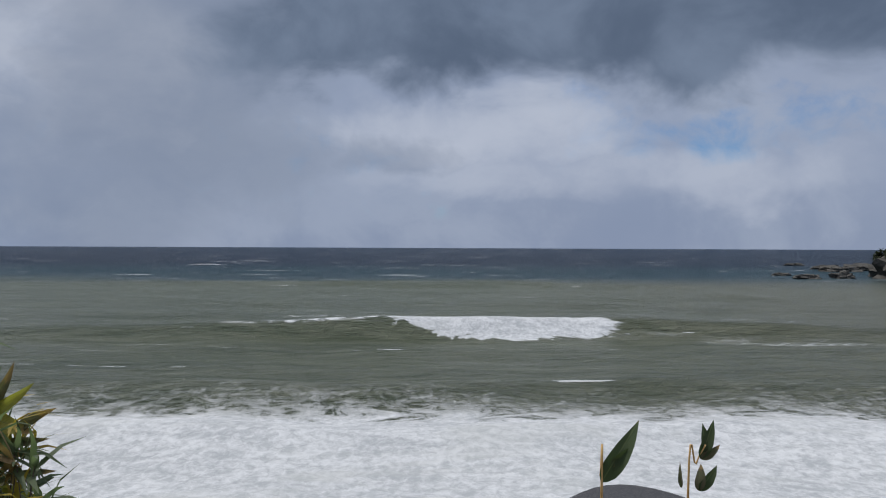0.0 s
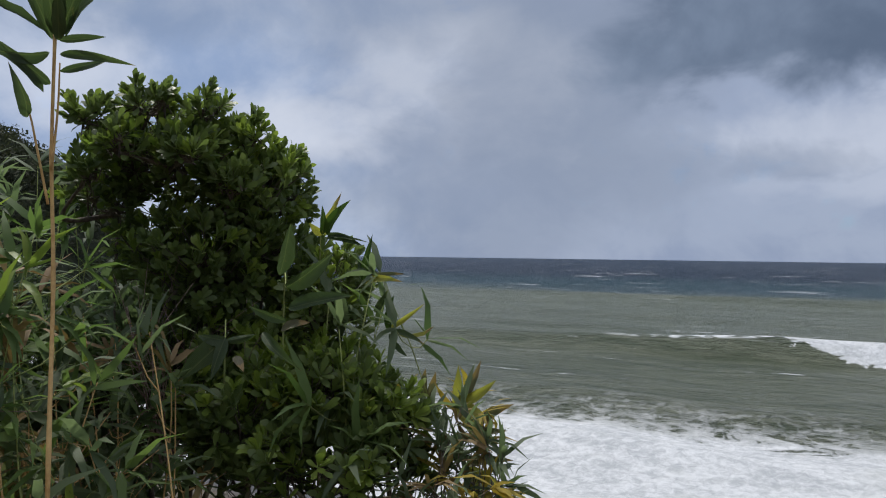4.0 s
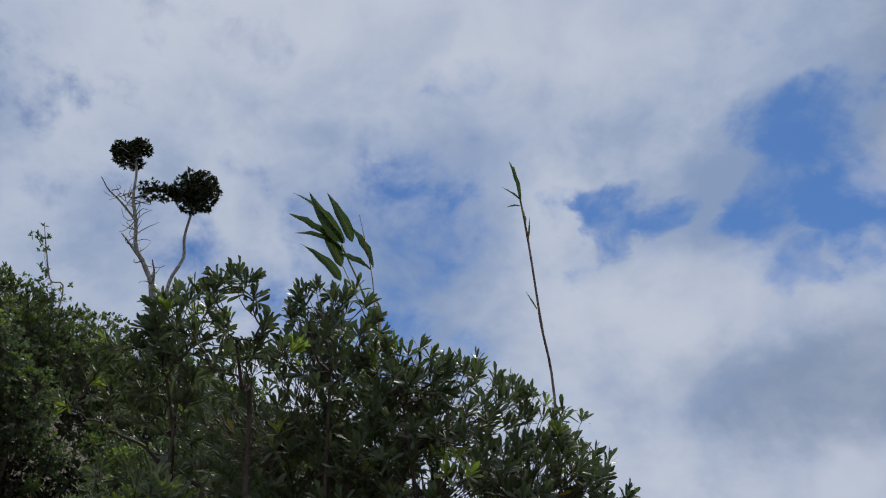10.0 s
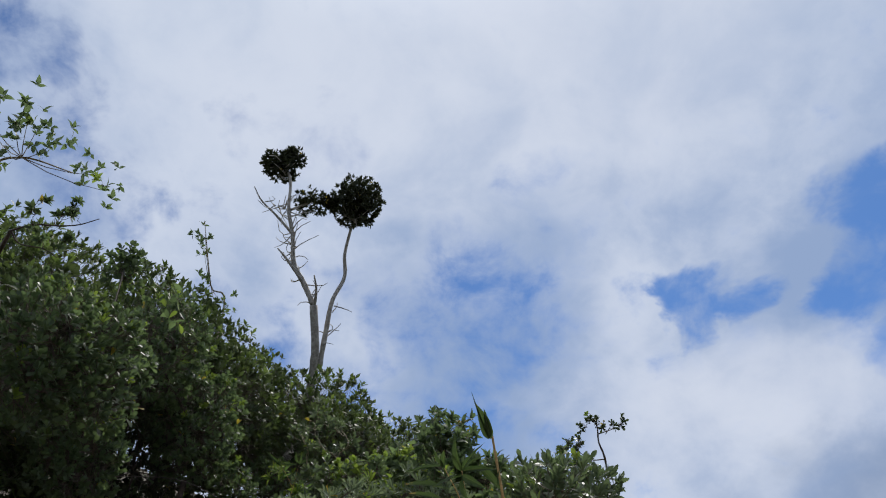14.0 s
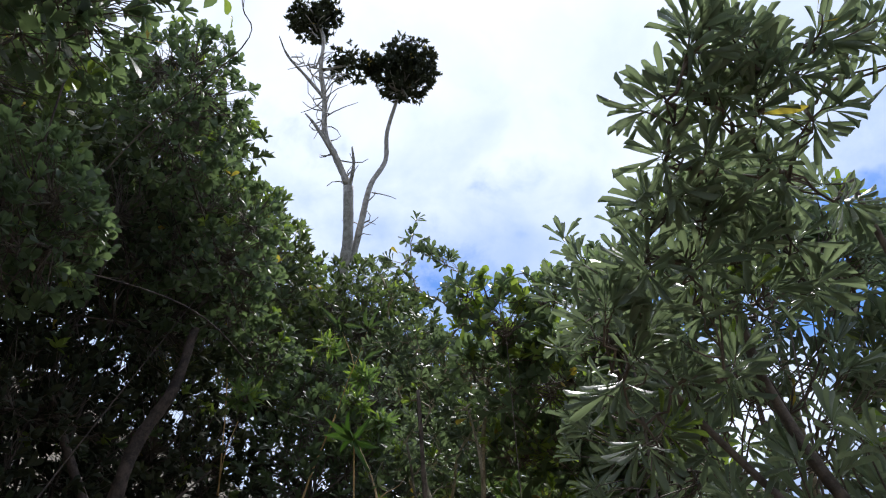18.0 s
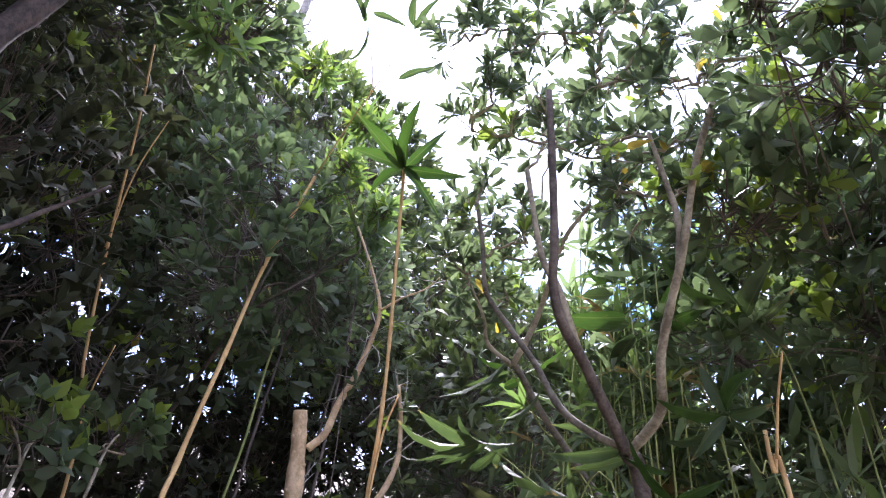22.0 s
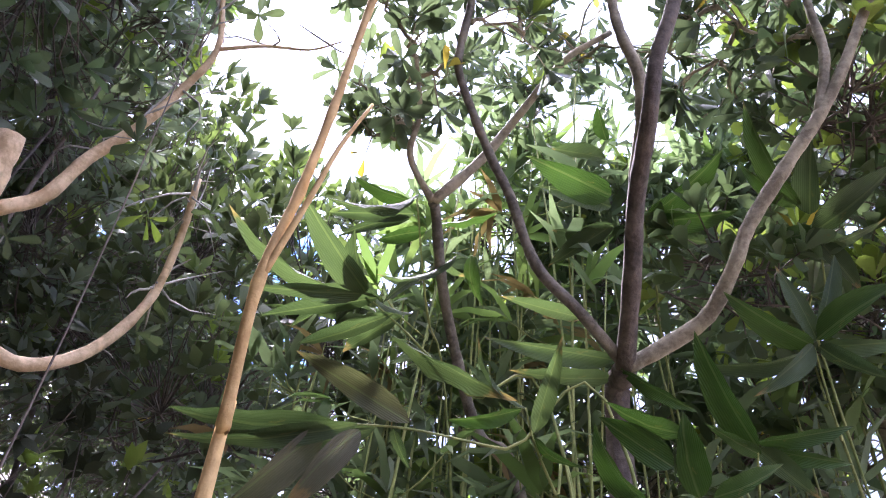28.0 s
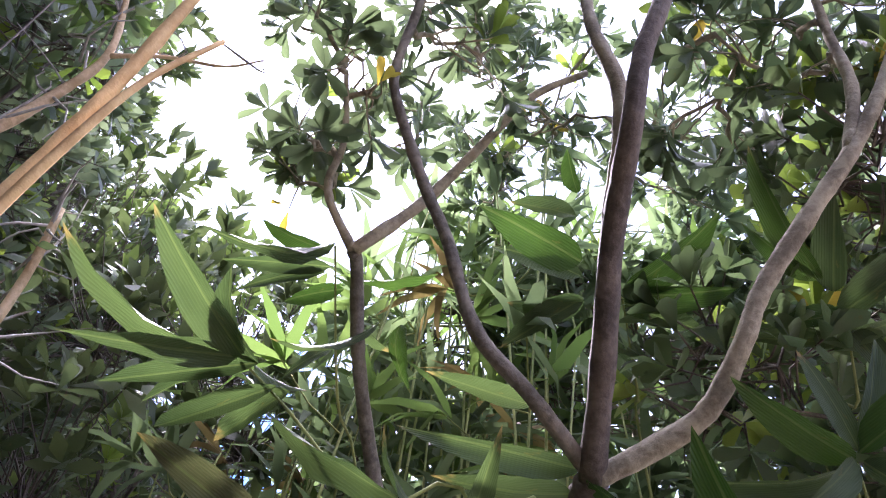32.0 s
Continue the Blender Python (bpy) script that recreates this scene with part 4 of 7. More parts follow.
bamboo_plant("bamboo_plant", "bamboo with upright leaves against the sea", [on_ground(-2.10, 2.62), (-1.99, 2.51, 1.37), (-1.83, 2.26, 1.5)], [
    ([(-1.83, 2.27, 1.51), (-1.77, 2.24, 1.69)], 0.017, M_FRESH), ([(-1.84, 2.26, 1.51), (-1.83, 2.22, 1.62)], 0.017, M_BLADE), ([(-1.83, 2.27, 1.51), (-1.65, 2.28, 1.54)], 0.012, M_BURNT), ([(-1.82, 2.27, 1.5), (-1.66, 2.28, 1.51)], 0.014, M_GOLD), ([(-1.73, 2.3, 1.32), (-1.69, 2.27, 1.46)], 0.016, M_FRESH), ([(-1.72, 2.3, 1.33), (-1.54, 2.32, 1.35)], 0.013, M_GOLD), ([(-1.73, 2.3, 1.32), (-1.58, 2.31, 1.28)], 0.014, M_BLADE), ([(-1.73, 2.3, 1.31), (-1.64, 2.29, 1.23)], 0.014, M_BLADE), ([(-1.73, 2.3, 1.33), (-1.58, 2.31, 1.43)], 0.011, M_GOLD), ([(-1.78, 2.28, 1.39), (-1.71, 2.26, 1.48)], 0.014, M_BLADE)],
    (0.67, -0.83, 0.39999999999999997), cane=M_GREENCANE, r=(0.0035, 0.002))
bamboo_plant("bamboo_plant", "wind-burnt bamboo with golden leaves browned at their tips", [on_ground(-1.61, 2.40)] + [(-1.61, 2.40, 0.67), (-1.55, 2.42, 0.84), (-1.51, 2.43, 1.04)], [
    ([(-1.5, 2.43, 1.04), (-1.48, 2.4, 1.2)], 0.018, M_GOLD), ([(-1.5, 2.43, 1.05), (-1.34, 2.44, 1.15)], 0.016, M_GOLD), ([(-1.5, 2.43, 1.05), (-1.4, 2.43, 1.22)], 0.013, M_BURNT), ([(-1.5, 2.43, 1.03), (-1.42, 2.42, 0.91)], 0.024, M_GOLD), ([(-1.5, 2.43, 1.04), (-1.34, 2.45, 0.98)], 0.024, M_GOLD), ([(-1.41, 2.46, 0.98), (-1.28, 2.47, 1.06)], 0.014, M_BURNT), ([(-1.44, 2.45, 0.95), (-1.3, 2.46, 0.96)], 0.012, M_BURNT), ([(-1.48, 2.44, 0.8), (-1.4, 2.42, 0.71)], 0.020, M_GOLD), ([(-1.48, 2.44, 0.8), (-1.31, 2.46, 0.75)], 0.018, M_GOLD), ([(-1.47, 2.44, 0.81), (-1.28, 2.47, 0.85)], 0.014, M_BURNT), ([(-1.48, 2.44, 0.8), (-1.42, 2.42, 0.71)], 0.014, M_FRESH), ([(-1.63, 2.39, 1.05), (-1.6, 2.36, 1.18)], 0.014, M_BURNT), ([(-1.6, 2.4, 1.05), (-1.56, 2.37, 1.17)], 0.013, M_BURNT), ([(-1.52, 2.43, 0.92), (-1.32, 2.45, 0.91)], 0.013, M_BURNT), ([(-1.57, 2.41, 0.86), (-1.39, 2.43, 0.85)], 0.015, M_BLADE)],
    (0.67, -0.83, 0.39999999999999997), cane=M_GREENCANE, r=(0.0035, 0.002), wide=1.3)
thicket("bamboo_clump", "dense dwarf bamboo thicket with long drooping leaves", culm_spots((-3.45, 1.64, 1.85), (0.30, 0.26), 1.86, 36), 6, (0.21, 0.0145), 6, mixing=(0.66, 0.3), cane=M_GREENCANE, radius=0.004)
thicket("bamboo_clump", "dense dwarf bamboo thicket with some dry leaves", culm_spots((-3.36, 1.13, 1.64), (0.22, 0.22), 1.66, 30), 6, (0.2, 0.014), 6, mixing=(0.72, 0.22), cane=M_GREENCANE, radius=0.004)
thicket("bamboo_clump", "low tangled bamboo with straw-coloured dead leaves", culm_spots((-2.47, 1.32, 1.32), (0.28, 0.22), 1.30, 28), 6, (0.19, 0.0135), 6, mixing=(0.6, 0.26), radius=0.004)
thicket("bamboo_clump", "low tangled bamboo with straw-coloured dead leaves", culm_spots((-2.92, 0.83, 1.22), (0.2, 0.2), 1.35, 22), 6, (0.19, 0.0135), 6, mixing=(0.66, 0.22), radius=0.004)
thicket("bamboo_clump", "bright yellow-green dwarf bamboo beside the tall shoot", culm_spots((-2.31, 1.14, 1.51), (0.09, 0.08), 1.56, 9), 5, (0.17, 0.013), 6, (M_SASA, M_YOUNG, M_DRY), (0.55, 0.35), cane=M_GREENCANE, radius=0.003)
shrub("dark_bush", "dark leafy bush behind the bamboo thicket", "bush", on_ground(-4.3, 1.6), [((-4.2, 1.7, 1.2), (0.6, 0.7, 0.6)), ((-4.0, 1.0, 1.5), (0.6, 0.6, 0.6)), ((-3.5, 2.3, 0.7), (0.6, 0.6, 0.6)), ((-3.03, 2.38, 1.19), (0.5, 0.5, 0.4)), ((-2.65, 2.62, 1.15), (0.45, 0.45, 0.4)), ((-2.90, 2.00, 0.89), (0.5, 0.5, 0.4))], 90, (0.08, 0.016), 9, mats=(M_OVAL, M_YOUNG))


def dry_bush(at, height, count, label):
    """A spray of bare reddish twigs."""
    ob = thing("dry_weed", at, label, "weed", "dry weeds")
    for _ in range(count):
        chunks = []
        top = np.array([rng.normal() * 0.16, rng.normal() * 0.16, height * rng.uniform(0.7, 1.05)])
        line = bend((rng.normal() * 0.03, rng.normal() * 0.03, 0), top, rng.normal(size=3) * 0.04, 6)
        chunks.append((*tube(line, 0.0035, 0.0012, 3), 0))
        for _ in range(3):
            q = line[rng.integers(2, 5)]
            chunks.append((*tube(bend(q, q + unit(top + rng.normal(size=3) * 0.3) * rng.uniform(0.15, 0.35), rng.normal(size=3) * 0.01, 3), 0.002, 0.001, 3), 0))
        part("stalk", np_mesh("stalk", chunks, [M_TWIG]), ob)


for q, h in (((-2.38, 0.81, 1.21), 0.55), ((-2.51, 1.00, 1.17), 0.42), ((-2.39, 1.82, 0.95), 0.6)):
    dry_bush((q[0], q[1], q[2] - 0.12), h, 13, "bare reddish dry weed stalks among the bamboo")

bamboo_plant("bamboo_plant", "single tall bamboo shoot with a tuft of broad leaves", [on_ground(-1.85, 1.0)] + [(-1.81, 0.98, 1.15), (-1.85, 1.01, 1.54), (-1.85, 1.00, 1.83), (-1.80, 0.97, 2.11)], [
    ([(-1.81, 0.97, 2.10), (-1.85, 0.86, 2.34)], 0.014, M_BAMBOO), ([(-1.80, 0.97, 2.11), (-1.74, 0.88, 2.29)], 0.020, M_BAMBOO), ([(-1.80, 0.98, 2.11), (-1.71, 1.00, 2.31)], 0.022, M_BAMBOO), ([(-1.79, 0.99, 2.11), (-1.65, 1.03, 2.23)], 0.022, M_BAMBOO),
    ([(-1.80, 0.98, 2.10), (-1.69, 0.90, 2.20)], 0.012, M_BAMBOO), ([(-1.81, 0.96, 2.11), (-1.87, 0.82, 2.18)], 0.009, M_BAMBOO), ([(-1.81, 0.99, 2.07), (-1.67, 1.09, 2.05)], 0.009, M_BAMBOO), ([(-1.82, 0.97, 2.07), (-1.84, 0.85, 2.05)], 0.012, M_BAMBOO),
    ([(-1.84, 0.97, 1.98), (-1.89, 0.84, 2.09)], 0.013, M_BAMBOO), ([(-1.83, 0.98, 2.00), (-1.83, 0.86, 2.07)], 0.012, M_BAMBOO), ([(-1.87, 0.95, 1.92), (-1.83, 0.88, 2.03)], 0.013, M_BAMBOO), ([(-1.81, 0.99, 2.03), (-1.78, 1.10, 2.08)], 0.008, M_BAMBOO), ([(-1.80, 0.98, 2.10), (-1.74, 1.06, 2.12)], 0.008, M_BAMBOO)],
    (0.75, -0.6, 0.3), r=(0.0058, 0.0038), wide=1.2, shoots=[([(-1.86, 1.00, 1.72), (-1.86, 0.97, 1.85), (-1.86, 0.95, 1.93), (-1.87, 0.93, 1.98)], 0.0035), ([(-1.85, 1.00, 1.80), (-1.83, 1.00, 1.94), (-1.81, 0.99, 2.05)], 0.0035)])
bamboo_plant("bamboo_shoot", "short dark bamboo shoot with one split leaf", [on_ground(0.3, 1.5)] + [(0.32, 1.49, 1.10), (0.32, 1.50, 1.14)], [([(0.32, 1.49, 1.13), (0.40, 1.51, 1.25)], 0.020, M_BAMBOO), ([(0.34, 1.50, 1.15), (0.39, 1.50, 1.20)], 0.011, M_BAMBOO)], (-0.1, -1, 0.2), r=(0.003, 0.0018))
bamboo_plant("bamboo_shoot", "slender bamboo shoot with browned leaf tufts", [on_ground(0.52, 1.6)] + [(0.51, 1.54, 1.08), (0.53, 1.55, 1.15), (0.55, 1.55, 1.19)], [
    ([(0.54, 1.55, 1.16), (0.57, 1.56, 1.24)], 0.012, M_BAMBOO), ([(0.54, 1.55, 1.16), (0.58, 1.55, 1.19)], 0.009, M_DRY), ([(0.55, 1.55, 1.17), (0.55, 1.57, 1.23)], 0.009, M_BAMBOO), ([(0.53, 1.53, 1.10), (0.57, 1.54, 1.15)], 0.011, M_BAMBOO), ([(0.53, 1.53, 1.10), (0.54, 1.55, 1.15)], 0.011, M_DRY), ([(0.50, 1.55, 1.10), (0.50, 1.56, 1.15)], 0.005, M_DRY)], (-0.1, -1, 0.2), r=(0.0025, 0.0015))

# ---- big tobira shrub beside the path ----
shrub("tobira_shrub", "tall broad tobira shrub with dark glossy whorled leaves", "shrub", on_ground(-4.5, -0.7),
      [((-4.25, -0.3, 2.6), (0.82, 0.92, 0.86)), ((-4.5, -1.1, 2.9), (0.7, 0.7, 0.80)), ((-4.25, 0.28, 2.4), (0.5, 0.5, 0.72)), ((-4.3, -0.5, 1.6), (0.9, 1.25, 0.7), 0.7),
       ((-3.98, 0.24, 2.05), (0.36, 0.32, 0.5), 0.8), ((-3.66, 0.40, 1.5), (0.34, 0.3, 0.4), 0.8), ((-3.78, -0.89, 3.32), (0.30, 0.34, 0.36)), ((-3.80, -1.60, 3.36), (0.24, 0.26, 0.30)), ((-3.77, -0.54, 3.11), (0.3, 0.3, 0.25))],
      92, (0.082, 0.0105), 10, mats=(M_BROAD, M_YOUNG), young=0.05, stem=0.017, inner=0.25, bark=M_DARKBARK)
side = line_tree("tobira_shrub", "tobira shrub branch with upright blunt leaves over the path", "shrub", [
    ("limb", [on_ground(-4.21, -1.33)] + [(-4.11, -1.43, 2.50), (-4.09, -1.62, 2.73), (-4.06, -1.75, 2.88), (-4.06, -1.90, 2.95)], 0.016, 0.006),
    ("limb", [(-4.09, -1.62, 2.73), (-3.87, -1.60, 2.91), (-3.72, -1.63, 3.11)], 0.010, 0.005),
    ("limb", [on_ground(-3.58, -1.09)] + [(-3.48, -1.19, 2.70), (-3.27, -1.21, 2.89), (-3.11, -1.23, 3.02)], 0.014, 0.005)], M_DARKBARK, 6)
SIDE_SHOOTS = [(-4.01, -2.13, 3.06), (-3.95, -2.06, 3.15), (-3.90, -2.01, 3.22), (-4.02, -1.97, 2.99), (-3.77, -1.90, 3.26), (-3.85, -1.86, 3.15), (-3.95, -1.94, 3.09), (-3.72, -1.79, 3.25), (-3.88, -1.76, 3.06), (-3.99, -1.80, 2.98), (-3.91, -1.69, 2.95), (-3.65, -1.70, 3.29), (-3.71, -1.64, 3.14), (-3.77, -1.69, 3.06), (-3.60, -1.56, 3.15), (-3.75, -1.54, 2.97), (-4.27, -2.03, 2.81), (-4.32, -1.96, 2.74), (-4.37, -1.98, 2.67), (-4.24, -1.87, 2.79), (-4.25, -1.80, 2.70), (-3.87, -1.61, 2.88), (-3.62, -1.48, 3.00), (-3.76, -1.49, 2.82)]
leafy_clusters(side, SIDE_SHOOTS + [(-2.95, -1.24, 3.15), (-3.01, -1.32, 3.16), (-2.97, -1.16, 3.13), (-3.08, -1.26, 3.06), (-3.15, -1.39, 3.04), (-3.05, -1.13, 3.02), (-3.16, -1.19, 2.95), (-3.11, -1.05, 2.94), (-3.23, -1.31, 2.95)], [(-4.09, -1.62, 2.73), (-4.06, -1.75, 2.88), (-4.06, -1.90, 2.95), (-3.87, -1.60, 2.91), (-3.72, -1.63, 3.11), (-3.27, -1.21, 2.89), (-3.11, -1.23, 3.02)], 10, (0.072, 0.0088), OBOVATE_FINE, (M_BROAD, M_YOUNG), M_DARKBARK, per=4, reach=0.08, young=0.03, spread=(10, 55), thick=0.005, lift=0.9)
bamboo_plant("flowering_reed", "thin dry reed stalk standing above the shrub", [on_ground(-4.15, 0.15)] + [(-4.78, 0.47, 3.24), (-4.58, 0.38, 3.90), (-4.37, 0.29, 4.42), (-4.17, 0.19, 4.81)], [
    ([(-4.25, 0.24, 4.60), (-4.11, 0.15, 4.81)], 0.012, M_BAMBOO), ([(-4.25, 0.24, 4.60), (-4.22, 0.11, 4.68)], 0.009, M_BAMBOO), ([(-4.27, 0.24, 4.57), (-4.29, 0.15, 4.57)], 0.006, M_BAMBOO), ([(-4.60, 0.37, 3.99), (-4.55, 0.29, 4.10)], 0.005, M_BAMBOO), ([(-4.39, 0.30, 4.39), (-4.30, 0.30, 4.51)], 0.006, M_DRY), ([(-4.35, 0.28, 4.45), (-4.27, 0.24, 4.57)], 0.008, M_DRY)], (1, 0, 0.2), r=(0.010, 0.006), cane=M_TWIG)
bamboo_plant("bamboo_plant", "wind-bent bamboo tuft rising out of the shrub", [on_ground(-4.45, -1.0)] + [(-4.73, -0.65, 3.71), (-4.62, -0.75, 4.05), (-4.49, -0.91, 4.36)], [
    ([(-4.44, -0.90, 4.33), (-4.32, -1.24, 4.63)], 0.026, M_BAMBOO), ([(-4.44, -0.89, 4.34), (-4.25, -1.12, 4.59)], 0.03, M_BAMBOO), ([(-4.44, -0.84, 4.35), (-4.26, -1.01, 4.60)], 0.034, M_BAMBOO), ([(-4.46, -0.90, 4.30), (-4.31, -1.24, 4.46)], 0.026, M_BAMBOO), ([(-4.48, -0.88, 4.28), (-4.38, -1.20, 4.36)], 0.026, M_BAMBOO),
    ([(-4.56, -0.90, 4.13), (-4.42, -1.17, 4.31)], 0.03, M_BAMBOO), ([(-4.52, -0.90, 4.21), (-4.37, -1.05, 4.42)], 0.03, M_BAMBOO), ([(-4.54, -0.71, 4.20), (-4.47, -0.93, 4.28)], 0.022, M_BAMBOO), ([(-4.53, -0.70, 4.21), (-4.39, -0.85, 4.43)], 0.025, M_BAMBOO), ([(-4.69, -0.68, 3.91), (-4.62, -0.84, 4.03)], 0.022, M_BAMBOO)],
    (0.9, 0.2, 0.3), r=(0.009, 0.005), wide=1.35, shoots=[([(-4.73, -0.67, 3.83), (-4.57, -0.70, 4.15), (-4.35, -0.80, 4.50)], 0.005), ([(-4.73, -0.68, 3.83), (-4.60, -0.81, 4.07), (-4.44, -0.96, 4.32)], 0.005)])
shrub("tobira_shrub", "young tobira shrub with pale upright narrow leaves", "shrub", on_ground(-4.3, -2.0), [((-3.80, -1.57, 2.48), (0.2, 0.2, 0.2)), ((-3.98, -1.63, 2.42), (0.2, 0.2, 0.18)), ((-3.85, -1.53, 2.33), (0.24, 0.22, 0.22)), ((-3.72, -1.61, 2.58), (0.15, 0.15, 0.15)), ((-3.84, -1.69, 2.50), (0.16, 0.16, 0.16)), ((-3.77, -1.58, 2.44), (0.17, 0.17, 0.17)), ((-3.94, -1.78, 2.45), (0.15, 0.15, 0.15))], 85, (0.08, 0.0085), 10, OBOVATE_FINE, (M_DUSTY, M_YOUNG), young=0.35, stem=0.007, lean=0.9, bark=M_SHADY)
thicket("bamboo_clump", "fresh yellow-green dwarf bamboo crowding the path", culm_spots((-3.85, -1.62, 2.43), (0.22, 0.2), 1.85, 22), 6, (0.17, 0.012), 7, (M_BAMBOO, M_YOUNG, M_SASA), (0.2, 0.45))
thicket("bamboo_clump", "feathery dwarf bamboo below the tobira shrub", culm_spots((-4.99, -1.69, 2.74), (0.3, 0.3), 2.0, 22), 5, (0.18, 0.011), 7, mixing=(0.5, 0.4))

# ---- slope trees above the path ----
for k, (x, y, top, r) in enumerate([(-12.4, -7.0, 8.4, 1.3), (-13.8, -6.6, 8.5, 1.3), (-15.2, -5.2, 8.5, 1.4), (-16.4, -3.8, 8.2, 1.4), (-10.6, -7.6, 7.2, 1.3), (-17.8, -2.6, 8.0, 1.5), (-14.6, -8.2, 9.6, 1.5), (-16.8, -7.0, 9.8, 1.6), (-18.6, -5.2, 9.6, 1.6), (-12.2, -9.0, 9.2, 1.5), (-8.6, -8.0, 5.8, 1.3), (-6.4, -7.4, 4.6, 1.2), (-14.4, -3.6, 6.2, 1.2), (-10.2, -9.4, 8.0, 1.5), (-4.4, -6.6, 3.4, 1.1), (-16.0, -2.0, 6.6, 1.3), (-19.6, -1.0, 7.6, 1.6), (-13.0, -8.7, 6.7, 1.35), (-11.4, -8.4, 6.0, 1.2)]):
    # M_SUNNY leaves, most towards the crown tops, paint sunlit patches
    shrub("slope_tree", "small dense evergreen tree on the steep slope", "tree", on_ground(x, y, 0.1),
          [((x, y, top - r * 0.9), (r, r, r * 0.9)), ((x + 0.7 * r, y + 0.4 * r, top - r * 1.5), (r * 0.8, r * 0.8, r * 0.8))], 38, (0.105, 0.023), 8, SIMPLE, mats=(M_SLOPE, M_SUNNY), young=0.3, stem=0.02, bark=M_SHADY, group="trees on the slope")
shrub("slope_tree", "small evergreen tree leaning out from the slope", "tree", on_ground(-15.0, -6.2, 0.1), [((-13.4, -5.2, 5.2), (0.9, 0.9, 0.85)), ((-12.8, -4.9, 4.7), (0.7, 0.7, 0.7))], 34, (0.09, 0.02), 8, mats=(M_OVAL, M_YOUNG), young=0.06, stem=0.018, lean=0.05, bark=M_SHADY, droop=-1.2, group="trees on the slope")
# ---- dead-looking tall tree with two leafy heads ----
tall = line_tree("tall_bare_tree", "tall pale bare-branched tree with leaves only at its tips", "tree", [
    ("trunk", [(-14.4, -5.3, 6.5)] + [(-15.66, -5.34, 7.60), (-15.36, -5.26, 8.27), (-14.99, -5.18, 8.79), (-14.54, -5.23, 9.52)], 0.10, 0.07),
    ("limb", [(-14.54, -5.23, 9.52), (-14.43, -5.46, 9.97), (-14.29, -5.64, 10.27), (-14.11, -5.71, 10.83), (-13.97, -5.82, 11.30), (-13.90, -5.87, 11.99), (-13.93, -6.06, 12.49)], 0.055, 0.022),
    ("limb", [(-15.11, -5.10, 8.61), (-14.90, -5.02, 9.22), (-14.79, -4.95, 9.80), (-14.82, -4.78, 10.36), (-14.64, -4.79, 10.79), (-14.39, -4.67, 11.31)], 0.052, 0.026),
    ("limb", [(-14.43, -5.46, 9.97), (-14.19, -5.79, 10.34), (-14.15, -5.95, 10.52)], 0.035, 0.012),
    ("limb", [(-14.11, -5.71, 10.83), (-13.99, -6.04, 11.18), (-13.83, -6.32, 11.41), (-13.63, -6.45, 11.59)], 0.03, 0.008),
    ("limb", [(-14.60, -5.23, 9.43), (-14.32, -5.17, 9.69), (-14.16, -5.21, 9.91)], 0.035, 0.012),
    ("limb", [(-13.97, -5.79, 11.30), (-14.02, -5.57, 11.48), (-14.02, -5.41, 11.55)], 0.025, 0.012)], M_PALE)
tips, axes = [], []
for c, r, q in (((-13.93, -6.25, 12.55), (0.26, 0.26, 0.2), 150), ((-13.9, -5.9, 12.62), (0.24, 0.26, 0.2), 150), ((-13.93, -6.1, 12.3), (0.3, 0.32, 0.16), 150), ((-14.12, -4.59, 11.66), (0.50, 0.50, 0.50), 760), ((-14.02, -5.41, 11.55), (0.36, 0.36, 0.16), 130), ((-14.07, -5.07, 11.58), (0.14, 0.14, 0.14), 40)):
    a, b = crown_tips((c, r), q, 0.5, -0.9)
    tips.append(a)
    axes.append(b)
chunks = []
for a, b, cnt in (((-14.29, -5.64, 10.27), (-13.90, -5.84, 11.53), 26), ((-13.97, -5.82, 11.30), (-13.83, -6.32, 11.41), 14), ((-14.54, -5.23, 9.52), (-14.29, -5.64, 10.27), 10), ((-14.39, -4.67, 11.31), (-14.22, -4.57, 11.55), 26), ((-13.88, -5.96, 11.98), (-13.97, -6.04, 12.45), 14), ((-15.11, -5.10, 8.61), (-14.85, -4.88, 10.11), 7)):
    a, b = np.array(a), np.array(b)
    for _ in range(cnt):
        q = a + (b - a) * rng.random()
        w = unit(rng.normal(size=3) + np.array([0, 0, 0.6])) * rng.uniform(0.15, 0.55)
        chunks.append((*tube(bend(q, q + w, rng.normal(size=3) * 0.05, 4), 0.014, 0.005, 3), 0))
tagged(part("branchwork", np_mesh("branchwork", [(v - np.array(tall.location), f, 0) for v, f, _ in chunks], [M_PALE]), tall), kind="stuff")
foliage_part(tall, np.vstack(tips), np.vstack(axes), 8, (0.075, 0.017), OVATE, (M_WOODS, M_YOUNG), 0.0)

